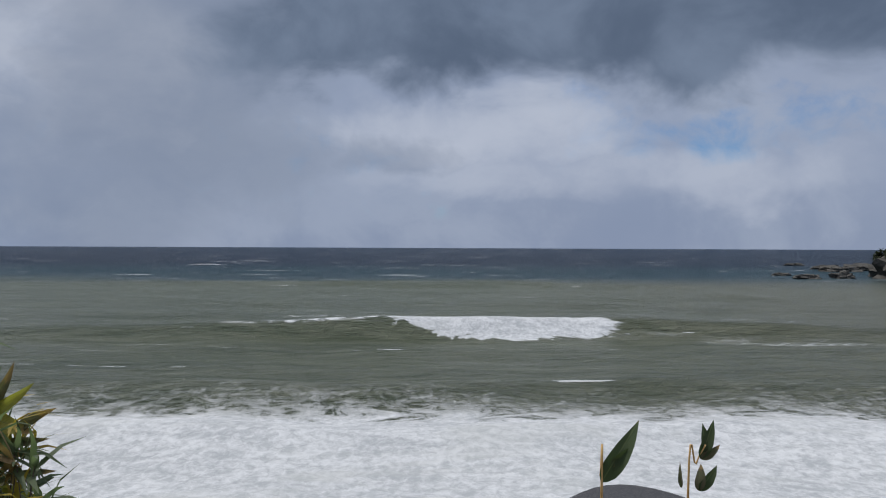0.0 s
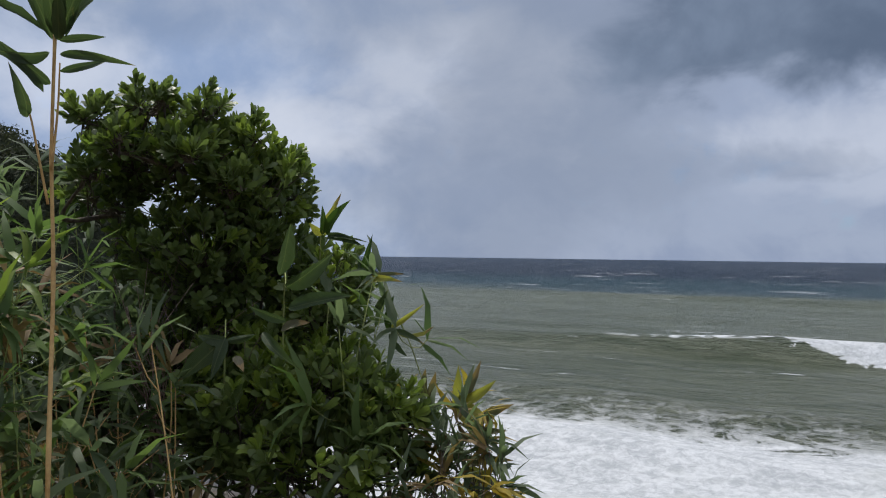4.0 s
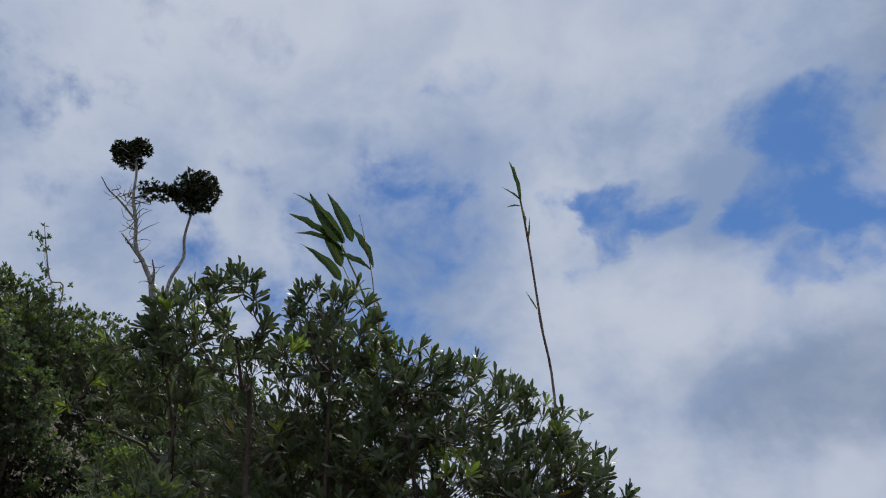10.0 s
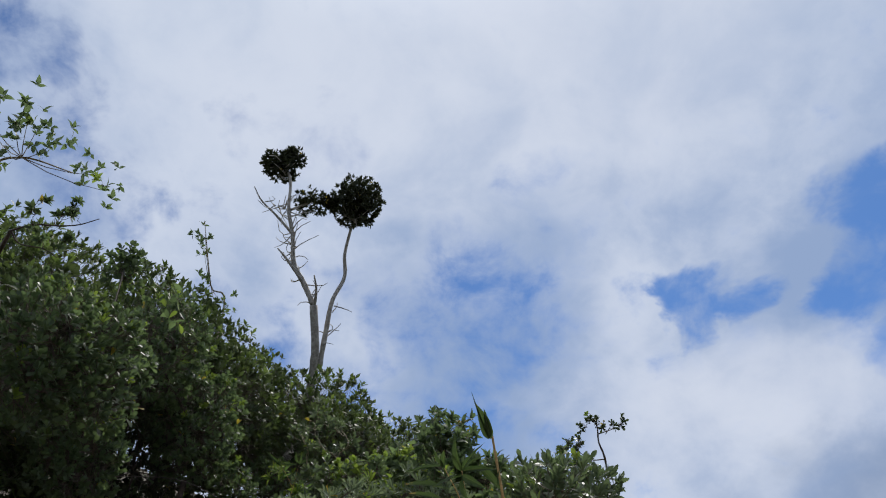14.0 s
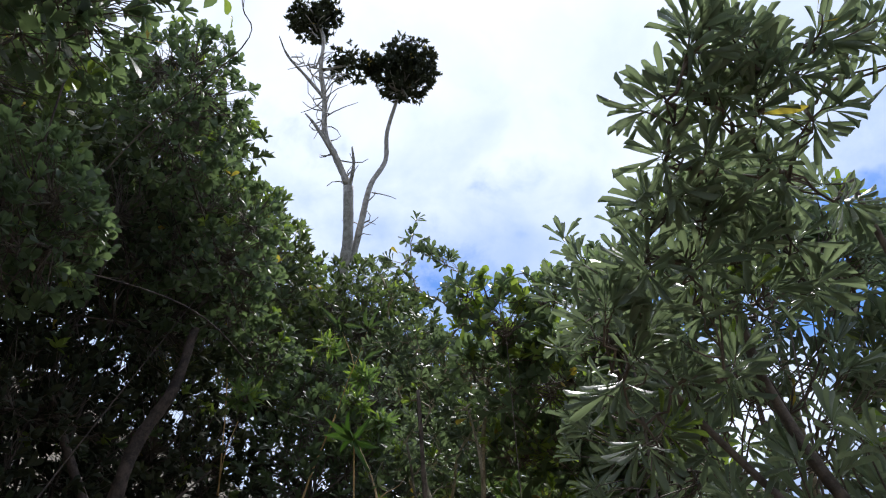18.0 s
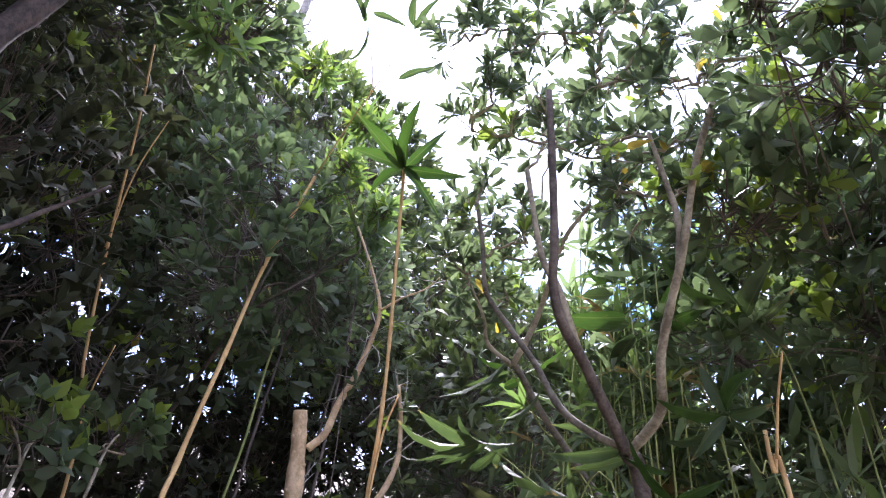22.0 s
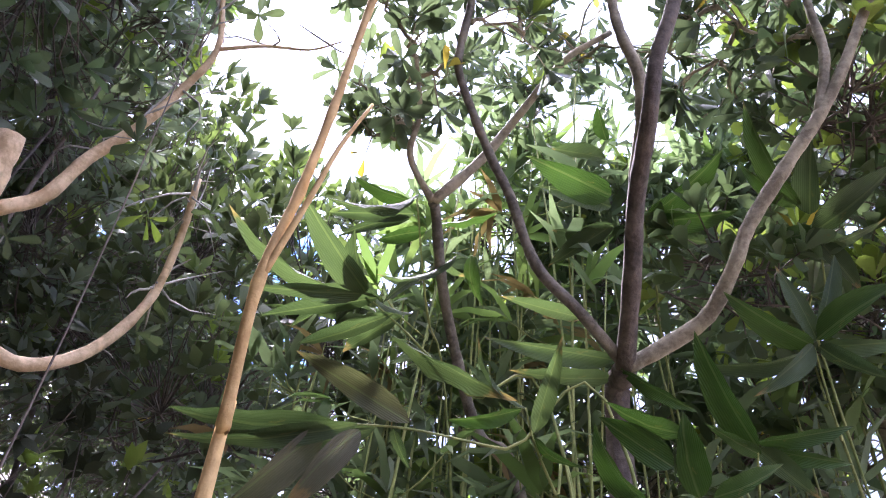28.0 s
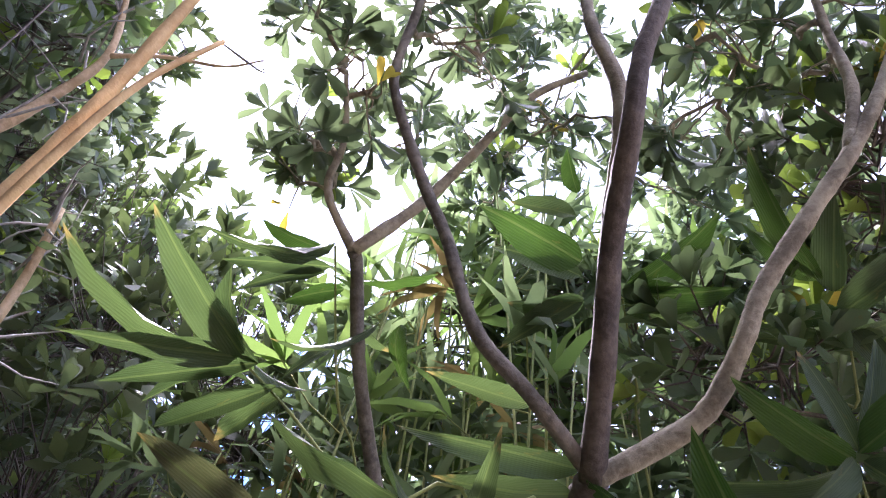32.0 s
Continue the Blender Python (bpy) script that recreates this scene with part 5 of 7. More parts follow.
# ---- sprigs standing above the slope ----
for label, line, spots in (("slender leafy sapling standing above the slope canopy", [on_ground(-12.6, -6.6)] + [(-12.94, -6.24, 7.93), (-12.55, -6.38, 8.50), (-12.06, -6.52, 9.34)], [(-12.44, -6.43, 8.65), (-12.79, -6.25, 8.19), (-12.20, -6.49, 8.97), (-12.73, -6.21, 8.32), (-12.55, -6.54, 8.39), (-12.18, -6.51, 9.18)]),
                           ("thin twiggy tree top reaching over the slope", [on_ground(-9.2, -7.4)] + [(-8.51, -7.03, 5.67), (-8.17, -6.84, 6.45), (-8.18, -6.61, 6.67), (-8.41, -6.26, 6.71)], [(-7.97, -6.65, 6.91), (-8.08, -6.52, 6.91), (-7.98, -6.79, 6.76), (-8.20, -6.42, 6.84), (-8.12, -6.70, 6.67), (-7.96, -6.56, 7.01), (-8.49, -6.08, 6.76), (-8.58, -6.05, 6.66), (-7.78, -6.87, 6.92)])):
    sprig = line_tree("sapling", label, "sapling", [("stem", line, 0.02, 0.006)], M_BARK, 5)
    c = np.array(spots)
    a = np.repeat(c, 7, 0) + rng.normal(size=(len(c) * 7, 3)) * 0.09
    v = [(*tube(bend(line[-2], q, (0, 0, -0.05), 4), 0.006, 0.003, 3), 0) for q in c]
    tagged(part("branchwork", np_mesh("branchwork", [(w - np.array(sprig.location), f, 0) for w, f, _ in v], [M_BARK]), sprig), kind="stuff")
    foliage_part(sprig, a, unit(rng.normal(size=a.shape) + np.array([0, 0, 1.0])), 5, (0.085, 0.022), OVATE, (M_OVAL, M_YOUNG), 0.05)

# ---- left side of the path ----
# the darker woods_leaf colour here stands in for shade under the canopy
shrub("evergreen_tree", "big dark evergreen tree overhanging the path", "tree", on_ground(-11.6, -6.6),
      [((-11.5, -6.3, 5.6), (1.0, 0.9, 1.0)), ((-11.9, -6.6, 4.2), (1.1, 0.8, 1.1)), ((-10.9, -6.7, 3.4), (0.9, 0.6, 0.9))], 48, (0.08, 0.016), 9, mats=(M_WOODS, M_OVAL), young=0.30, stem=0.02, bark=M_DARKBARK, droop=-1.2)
shrub("broadleaf_shrub", "dense broad-leaved shrub with rounded leaves beside the path", "shrub", on_ground(-9.6, -6.6),
      [((-11.12, -5.59, 5.54), (0.60, 0.55, 0.70)), ((-10.18, -5.73, 5.97), (0.55, 0.45, 0.60)), ((-11.62, -5.22, 5.0), (0.32, 0.30, 0.36)), ((-9.75, -6.05, 4.6), (0.55, 0.4, 0.5)), ((-8.81, -5.69, 5.90), (0.20, 0.20, 0.24)), ((-8.72, -5.66, 6.00), (0.13, 0.13, 0.16)), ((-8.37, -5.40, 4.63), (0.44, 0.40, 0.56)), ((-7.94, -5.61, 4.55), (0.5, 0.4, 0.6))], 110, (0.066, 0.018), 8, OBOVATE, (M_OVAL, M_YOUNG), young=0.07, stem=0.006, lean=0.3, bark=M_DARKBARK, droop=-1.0, chain=True)
shrub("slender_tree", "slender grey tree with open whorled foliage", "tree", on_ground(-13.0, -4.9),
      [((-12.92, -4.35, 4.96), (0.30, 0.30, 0.32)), ((-13.41, -4.30, 4.91), (0.55, 0.5, 0.5)), ((-13.91, -3.88, 4.42), (0.6, 0.6, 0.55)), ((-13.84, -3.09, 4.26), (0.5, 0.5, 0.4)), ((-13.05, -4.58, 5.41), (0.5, 0.45, 0.45))], 52, (0.08, 0.0135), 9, mats=(M_DUSTY, M_YOUNG), young=0.10, inner=0.4, stem=0.011, bark=M_SHADY, lean=0.2, droop=-1.2)
big = line_tree("leaning_tree", "dark trunk forking low under heavy shade", "tree", [
    ("trunk", [on_ground(-11.7, -5.9)] + [(-11.61, -5.75, 3.44), (-11.49, -5.86, 3.65), (-11.36, -5.84, 3.94), (-11.32, -5.79, 4.23), (-11.27, -5.66, 4.54), (-11.20, -5.61, 4.95)], 0.06, 0.03),
    ("limb", [(-11.51, -5.83, 3.62), (-11.39, -5.98, 3.78), (-11.28, -6.15, 4.06), (-11.19, -6.36, 4.42)], 0.04, 0.02),
    ("limb", [(-11.66, -5.91, 3.71), (-11.66, -5.80, 3.79), (-11.75, -5.69, 3.92), (-11.81, -5.60, 4.07), (-11.85, -5.46, 4.25)], 0.014, 0.006)], M_DARKBARK)

# ---- right side of the path ----
shrub("tobira_shrub", "tobira shrub of dark leaves behind the long-leaved one", "shrub", on_ground(-8.9, -3.0),
      [((-8.83, -3.52, 3.65), (0.34, 0.30, 0.40)), ((-8.83, -3.01, 3.75), (0.42, 0.40, 0.38)), ((-9.04, -3.18, 3.32), (0.65, 0.5, 0.4)), ((-8.36, -3.27, 2.84), (0.34, 0.3, 0.22), 1.3)], 62, (0.078, 0.0082), 12, OBOVATE_FINE, (M_DUSTY, M_YOUNG), young=0.08, stem=0.008, lean=0.9, bark=M_SHADY, droop=-1.2)
near = line_tree("tobira_shrub", "tobira shrub with long dark leaves close to the path", "shrub", [
    ("limb", [on_ground(-8.15, -3.1), (-8.2, -3.2, 2.3), (-8.28, -3.4, 2.95), (-8.2, -3.5, 3.2), (-8.0, -3.55, 3.4)], 0.016, 0.007),
    ("limb", [(-8.24, -3.3, 2.6), (-8.3, -3.55, 2.95), (-8.25, -3.7, 3.1)], 0.010, 0.006),
    ("limb", [(-8.2, -3.2, 2.3), (-8.15, -3.15, 3.0), (-8.0, -3.3, 3.4)], 0.012, 0.006)], M_SHADY, 6)
NEAR_SHOOTS = [(-7.68, -3.75, 3.33), (-7.74, -3.70, 3.31), (-7.75, -3.76, 3.27), (-7.70, -3.65, 3.37), (-7.79, -3.66, 3.29), (-7.73, -3.59, 3.37), (-7.83, -3.76, 3.22), (-7.85, -3.68, 3.23), (-7.79, -3.59, 3.32), (-7.76, -3.53, 3.38), (-7.71, -3.50, 3.43), (-7.72, -3.41, 3.46), (-7.77, -3.32, 3.46), (-7.82, -3.47, 3.35), (-7.90, -3.75, 3.16), (-7.94, -3.67, 3.18), (-7.90, -3.60, 3.23), (-7.89, -3.51, 3.29), (-7.96, -3.77, 3.11), (-8.01, -3.67, 3.12), (-8.00, -3.58, 3.17), (-7.99, -3.48, 3.22), (-7.95, -3.38, 3.29), (-8.05, -3.83, 3.03), (-8.08, -3.74, 3.04), (-8.08, -3.63, 3.09), (-8.07, -3.53, 3.14), (-8.14, -3.78, 2.98), (-8.18, -3.67, 3.00), (-8.19, -3.55, 3.04), (-8.24, -3.72, 2.93), (-8.08, -3.40, 3.18)]
leafy_clusters(near, NEAR_SHOOTS, [(-8.28, -3.4, 2.95), (-8.2, -3.5, 3.2), (-8.0, -3.55, 3.4), (-8.25, -3.7, 3.1), (-8.15, -3.15, 3.0), (-8.0, -3.3, 3.4)], 13, (0.078, 0.0068), OBOVATE_FINE, (M_DUSTY, M_YOUNG), M_SHADY, per=4, reach=0.06, young=0.04, spread=(14, 75), thick=0.004)
shrub("tobira_shrub", "mixed tobira shrub with open twiggy top by the bamboo", "shrub", on_ground(-7.6, -1.9), [((-7.94, -2.16, 3.49), (0.42, 0.4, 0.34)), ((-8.23, -2.48, 3.23), (0.4, 0.4, 0.3)), ((-8.42, -2.23, 3.60), (0.4, 0.4, 0.3)), ((-8.64, -2.70, 3.41), (0.3, 0.3, 0.28))], 80, (0.08, 0.013), 9, young=0.08, stem=0.015)
shrub("dark_shrub", "dark glossy leafed shrub standing above its neighbours", "shrub", on_ground(-9.8, -3.3), [((-9.13, -2.86, 4.27), (0.3, 0.3, 0.32)), ((-9.13, -2.54, 4.10), (0.3, 0.3, 0.25))], 90, (0.09, 0.02), 8, OVATE, (M_OVAL, M_YOUNG), young=0.0)
bamboo_plant("bamboo_plant", "bamboo with a rolled leaf tip and spreading leaves", [on_ground(-7.75, -2.6)] + [(-7.67, -2.51, 3.07), (-7.58, -2.54, 3.40), (-7.53, -2.57, 3.59), (-7.50, -2.59, 3.72)], [
    ([(-7.47, -2.61, 3.69), (-7.32, -2.71, 3.91)], 0.006, M_BAMBOO), ([(-7.47, -2.61, 3.69), (-7.37, -2.68, 3.85)], 0.032, M_BAMBOO), ([(-7.47, -2.60, 3.69), (-7.36, -2.64, 3.82)], 0.022, M_BAMBOO), ([(-7.55, -2.56, 3.46), (-7.45, -2.56, 3.50)], 0.018, M_BAMBOO),
    ([(-7.64, -2.86, 3.6), (-7.49, -2.94, 3.7)], 0.018, M_BAMBOO), ([(-7.64, -2.86, 3.6), (-7.64, -3.12, 3.55)], 0.012, M_BAMBOO), ([(-7.65, -2.86, 3.59), (-7.53, -2.86, 3.65)], 0.016, M_BAMBOO), ([(-7.65, -2.76, 3.58), (-7.48, -2.8, 3.71)], 0.020, M_BAMBOO), ([(-7.65, -2.77, 3.58), (-7.53, -2.85, 3.65)], 0.026, M_BAMBOO), ([(-7.65, -2.76, 3.58), (-7.49, -2.63, 3.68)], 0.013, M_BAMBOO), ([(-7.65, -2.75, 3.58), (-7.53, -2.57, 3.63)], 0.016, M_BAMBOO), ([(-7.65, -2.75, 3.58), (-7.58, -2.56, 3.56)], 0.018, M_BAMBOO), ([(-7.67, -2.76, 3.56), (-7.66, -2.62, 3.48)], 0.024, M_BAMBOO), ([(-7.72, -2.83, 3.5), (-7.67, -3.08, 3.51)], 0.018, M_BAMBOO), ([(-7.77, -2.85, 3.45), (-7.7, -3.06, 3.47)], 0.016, M_BAMBOO), ([(-7.67, -2.75, 3.56), (-7.67, -2.91, 3.5)], 0.016, M_BAMBOO), ([(-7.62, -2.66, 3.6), (-7.67, -2.52, 3.46)], 0.022, M_BAMBOO), ([(-7.68, -2.76, 3.54), (-7.71, -2.72, 3.43)], 0.018, M_BAMBOO)],
    (0.8, -0.5, 0.3), r=(0.009, 0.006), shoots=[([(-7.95, -2.72, 3.25), (-7.78, -2.76, 3.44), (-7.65, -2.86, 3.60)], 0.005), ([(-7.95, -2.70, 3.25), (-7.78, -2.73, 3.44), (-7.66, -2.76, 3.59)], 0.005)])
thicket("bamboo_clump", "bamboo clump with straw-coloured canes by the path", culm_spots((-7.78, -2.74, 3.37), (0.16, 0.16), 3.25, 14), 6, (0.18, 0.013), 6, mixing=(0.6, 0.25))
shrub("broadleaf_tree", "leafy young tree with rounded green leaves", "tree", on_ground(-10.3, -3.3),
      [((-10.21, -3.69, 4.51), (0.30, 0.30, 0.30)), ((-10.12, -3.49, 4.59), (0.22, 0.22, 0.22)), ((-10.13, -3.91, 4.58), (0.17, 0.17, 0.17)), ((-10.59, -3.50, 4.35), (0.38, 0.38, 0.38)), ((-10.40, -3.30, 4.38), (0.32, 0.32, 0.32)), ((-11.03, -3.52, 4.16), (0.28, 0.28, 0.28)), ((-10.97, -3.26, 4.17), (0.34, 0.34, 0.34)), ((-10.50, -3.81, 4.36), (0.20, 0.20, 0.20)), ((-11.14, -2.94, 3.92), (0.34, 0.34, 0.34)), ((-11.44, -3.30, 3.94), (0.28, 0.28, 0.28))], 66, (0.075, 0.019), 8, OBOVATE, (M_OVAL, M_YOUNG), young=0.34, stem=0.004, lean=0.9, bark=M_SHADY, inner=0.35, chain=True)
shrub("broadleaf_tree", "leafy tree with broad oval leaves, a few turned orange", "tree", on_ground(-9.9, -2.8),
      [((-10.06, -3.18, 4.44), (0.25, 0.25, 0.25)), ((-9.85, -3.12, 4.52), (0.24, 0.24, 0.24)), ((-10.33, -2.96, 4.24), (0.34, 0.34, 0.34)), ((-10.71, -2.89, 4.09), (0.34, 0.34, 0.34)), ((-10.80, -2.63, 3.94), (0.30, 0.30, 0.30)), ((-9.89, -3.27, 4.58), (0.11, 0.11, 0.11))], 62, (0.085, 0.024), 7, OVATE_FINE, (M_OVAL, M_YOUNG), young=0.3, stem=0.004, yellow=0.03, lean=0.9, bark=M_SHADY, inner=0.35, chain=True)
shrub("young_shrub", "yellow-green shrub with narrow fresh leaves below the sky gap", "shrub", on_ground(-12.1, -4.9),
      [((-12.16, -4.53, 5.20), (0.15, 0.15, 0.15)), ((-12.37, -4.63, 5.05), (0.19, 0.19, 0.19)), ((-12.47, -4.37, 4.96), (0.14, 0.14, 0.14)), ((-12.58, -4.44, 4.85), (0.20, 0.20, 0.20)), ((-12.11, -4.87, 5.40), (0.16, 0.16, 0.16)), ((-11.26, -5.19, 4.52), (0.13, 0.13, 0.13))], 90, (0.12, 0.012), 7, LANCE, (M_SASA, M_YOUNG), young=0.5, stem=0.0022, lean=0.6, bark=M_SHADY, spread=(20, 95), chain=True)
shrub("dark_shrub", "dense dark shrub behind the straw-coloured canes", "shrub", on_ground(-8.66, -2.50), [((-8.66, -2.50, 3.66), (0.24, 0.24, 0.24)), ((-8.62, -2.21, 3.83), (0.24, 0.24, 0.24)), ((-8.56, -2.01, 3.88), (0.24, 0.24, 0.24)), ((-8.72, -2.23, 3.56), (0.30, 0.30, 0.30))], 80, (0.085, 0.02), 8, OVATE, (M_OVAL, M_YOUNG), young=0.0, stem=0.006, bark=M_SHADY, chain=True)

# ---- sprigs standing out against the sky ----
vine = line_tree("climbing_vine", "thin vine with a few broad pale leaves above the shrubs", "vine", [("stem", [on_ground(-10.3, -6.5), (-10.25, -6.4, 3.9), (-9.75, -5.75, 5.05), (-9.23, -5.1, 5.33), (-9.1, -5.1, 5.47), (-8.99, -5.15, 5.6), (-8.91, -5.23, 5.69), (-8.87, -5.33, 5.75)], 0.004, 0.002), ("stem", [(-9.10, -5.10, 5.47), (-8.96, -5.09, 5.63), (-8.83, -5.09, 5.78)], 0.002, 0.001)], M_SHADY)
spots = np.array([(-8.86, -5.35, 5.75), (-8.88, -5.18, 5.72), (-8.92, -5.11, 5.68), (-8.93, -5.23, 5.67), (-8.94, -5.34, 5.67), (-9.00, -5.21, 5.59), (-9.03, -5.30, 5.56), (-9.06, -5.24, 5.52), (-9.05, -5.15, 5.54), (-9.13, -5.16, 5.44)])
foliage_part(vine, spots, unit(rng.normal(size=spots.shape) + np.array([0.6, 0, 0.5])), 2, (0.10, 0.029), OVATE_FINE, (M_OVAL, M_YOUNG), 0.5, spread=(20, 70), yellow=0.0)
over = line_tree("overhanging_tree", "leafy twigs of a dark tree hanging over the shrubs", "tree", [("trunk", [on_ground(-8.3, -7.0), (-8.4, -6.9, 3.4), (-8.5, -6.7, 5.0), (-7.6, -5.94, 5.32)], 0.05, 0.012), ("limb", [(-7.60, -5.94, 5.32), (-7.57, -5.78, 5.35), (-7.57, -5.61, 5.34), (-7.56, -5.45, 5.34), (-7.53, -5.30, 5.37)], 0.008, 0.003), ("limb", [(-7.60, -5.94, 5.32), (-7.66, -5.88, 5.25), (-7.68, -5.71, 5.22), (-7.72, -5.61, 5.17)], 0.007, 0.003)], M_DARKBARK)
leafy_clusters(over, [(-7.53, -5.61, 5.39), (-7.52, -5.55, 5.39), (-7.46, -5.45, 5.45), (-7.50, -5.46, 5.41), (-7.60, -5.75, 5.32), (-7.64, -5.73, 5.26), (-7.49, -5.77, 5.44), (-7.64, -5.56, 5.26), (-7.68, -5.60, 5.21), (-7.63, -5.52, 5.27), (-7.46, -5.71, 5.47)], [(-7.60, -5.94, 5.32), (-7.57, -5.78, 5.35), (-7.57, -5.61, 5.34), (-7.56, -5.45, 5.34), (-7.53, -5.30, 5.37), (-7.66, -5.88, 5.25), (-7.68, -5.71, 5.22), (-7.72, -5.61, 5.17)], 7, (0.058, 0.0155), OVATE, (M_OVAL, M_YOUNG), M_DARKBARK, per=3, reach=0.05, young=0.0, thick=0.003)
dark = line_tree("dark_shrub", "dark shrub with glossy drooping leaves above the hedge", "shrub", [("trunk", [on_ground(-9.49, -2.82), (-9.49, -2.82, 4.24), (-9.36, -2.85, 4.39), (-9.27, -2.8, 4.49)], 0.012, 0.005)], M_DARKBARK)
leafy_clusters(dark, [(-9.14, -2.94, 4.63), (-9.14, -2.81, 4.64), (-9.22, -3.02, 4.56), (-9.18, -2.71, 4.59), (-9.21, -2.89, 4.56), (-9.24, -2.60, 4.51), (-9.28, -3.05, 4.48), (-9.27, -2.80, 4.49), (-9.32, -2.95, 4.43), (-9.31, -2.67, 4.44)], [(-9.49, -2.82, 4.24), (-9.36, -2.85, 4.39), (-9.27, -2.80, 4.49), (-9.25, -2.90, 4.51)], 6, (0.085, 0.017), OVATE_FINE, (M_OVAL, M_YOUNG), M_DARKBARK, per=3, reach=0.09, young=0.0, thick=0.004, spread=(35, 95))
bud = line_tree("spindly_shrub", "spindly shrub with small leaves clustered at the twig tips", "shrub", [("trunk", [on_ground(-8.26, -1.84)] + [(-8.26, -1.84, 3.47), (-8.11, -1.84, 3.64), (-7.97, -1.87, 3.79), (-7.90, -1.91, 3.87), (-7.84, -1.92, 3.94), (-7.81, -1.95, 3.98)], 0.010, 0.003), ("limb", [(-7.97, -1.87, 3.79), (-7.98, -1.95, 3.79), (-7.95, -2.02, 3.82), (-7.93, -2.09, 3.85)], 0.004, 0.002), ("limb", [(-7.87, -1.91, 3.91), (-7.85, -1.86, 3.92), (-7.83, -1.78, 3.94)], 0.004, 0.002)], M_SHADY)
leafy_clusters(bud, [(-7.81, -1.96, 3.97), (-7.82, -1.92, 3.96), (-7.84, -2.00, 3.94), (-7.84, -1.89, 3.93), (-7.91, -2.03, 3.87), (-7.92, -2.09, 3.86), (-7.95, -2.14, 3.83), (-7.94, -2.05, 3.84), (-7.83, -1.83, 3.94), (-7.82, -1.78, 3.96), (-8.02, -2.00, 3.74), (-8.07, -1.95, 3.69)], [(-7.97, -1.87, 3.79), (-7.90, -1.91, 3.87), (-7.84, -1.92, 3.94), (-7.81, -1.95, 3.98), (-7.97, -1.87, 3.79), (-7.98, -1.95, 3.79), (-7.95, -2.02, 3.82), (-7.93, -2.09, 3.85), (-7.87, -1.91, 3.91), (-7.85, -1.86, 3.92), (-7.83, -1.78, 3.94)], 9, (0.026, 0.0085), OBOVATE, (M_BROAD, M_YOUNG), M_SHADY, per=4, reach=0.04, young=0.1, thick=0.0025)

# ---- forked tree at the end of the path ----
forked = line_tree("forked_tree", "forked grey-brown tree with open whorled foliage overhead", "tree", [
    ("trunk", [on_ground(-11.75, -3.5), (-11.72, -3.52, 2.4)] + [(-11.69, -3.56, 3.42), (-11.63, -3.64, 3.53)], 0.04, 0.025),
    ("limb", [(-11.63, -3.64, 3.53), (-11.55, -3.76, 3.64), (-11.48, -3.87, 3.75), (-11.40, -3.98, 3.82), (-11.35, -4.03, 3.92), (-11.29, -4.05, 4.04), (-11.22, -4.08, 4.26), (-11.14, -4.12, 4.56)], 0.0205, 0.012),
    ("limb", [(-11.47, -3.89, 3.77), (-11.42, -3.95, 3.86), (-11.40, -3.99, 3.95), (-11.41, -4.03, 4.05), (-11.41, -4.05, 4.16), (-11.39, -4.09, 4.42)], 0.016, 0.009),
    ("limb", [(-11.63, -3.64, 3.53), (-11.54, -3.62, 3.57), (-11.45, -3.62, 3.61), (-11.37, -3.66, 3.68), (-11.32, -3.68, 3.75), (-11.21, -3.70, 3.86), (-11.13, -3.71, 3.94), (-11.06, -3.72, 4.03), (-10.96, -3.73, 4.19), (-10.84, -3.72, 4.36)], 0.0185, 0.011),
    ("limb", [(-11.13, -3.71, 3.94), (-11.08, -3.73, 4.08), (-11.07, -3.76, 4.22), (-11.05, -3.81, 4.39)], 0.013, 0.007),
    ("limb", [(-11.63, -3.64, 3.54), (-11.66, -3.77, 3.60), (-11.72, -3.84, 3.70), (-11.74, -3.91, 3.85), (-11.76, -3.97, 3.95), (-11.77, -4.07, 4.09), (-11.76, -4.10, 4.16), (-11.71, -4.13, 4.30), (-11.67, -4.17, 4.45)], 0.0135, 0.008),
    ("limb", [(-11.9, -3.55, 1.4), (-11.85, -3.5, 2.4)] + [(-12.02, -3.39, 3.42), (-12.07, -3.50, 3.54), (-12.06, -3.62, 3.68), (-12.02, -3.76, 3.82), (-11.97, -3.87, 3.94), (-11.96, -3.90, 3.95)], 0.018, 0.012),
    ("limb", [(-11.96, -3.90, 3.95), (-11.96, -4.00, 4.02), (-11.91, -4.04, 4.10), (-11.88, -4.11, 4.22)], 0.010, 0.005),
    ("limb", [(-11.96, -3.90, 3.95), (-11.85, -3.86, 4.07), (-11.75, -3.84, 4.20), (-11.62, -3.83, 4.34), (-11.51, -3.77, 4.45)], 0.014, 0.008)], M_BARK)
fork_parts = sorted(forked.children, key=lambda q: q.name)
# darker bark on the trunk and three limbs stands in for shade
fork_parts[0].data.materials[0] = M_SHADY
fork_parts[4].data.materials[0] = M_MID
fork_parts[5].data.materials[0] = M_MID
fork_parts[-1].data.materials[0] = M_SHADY
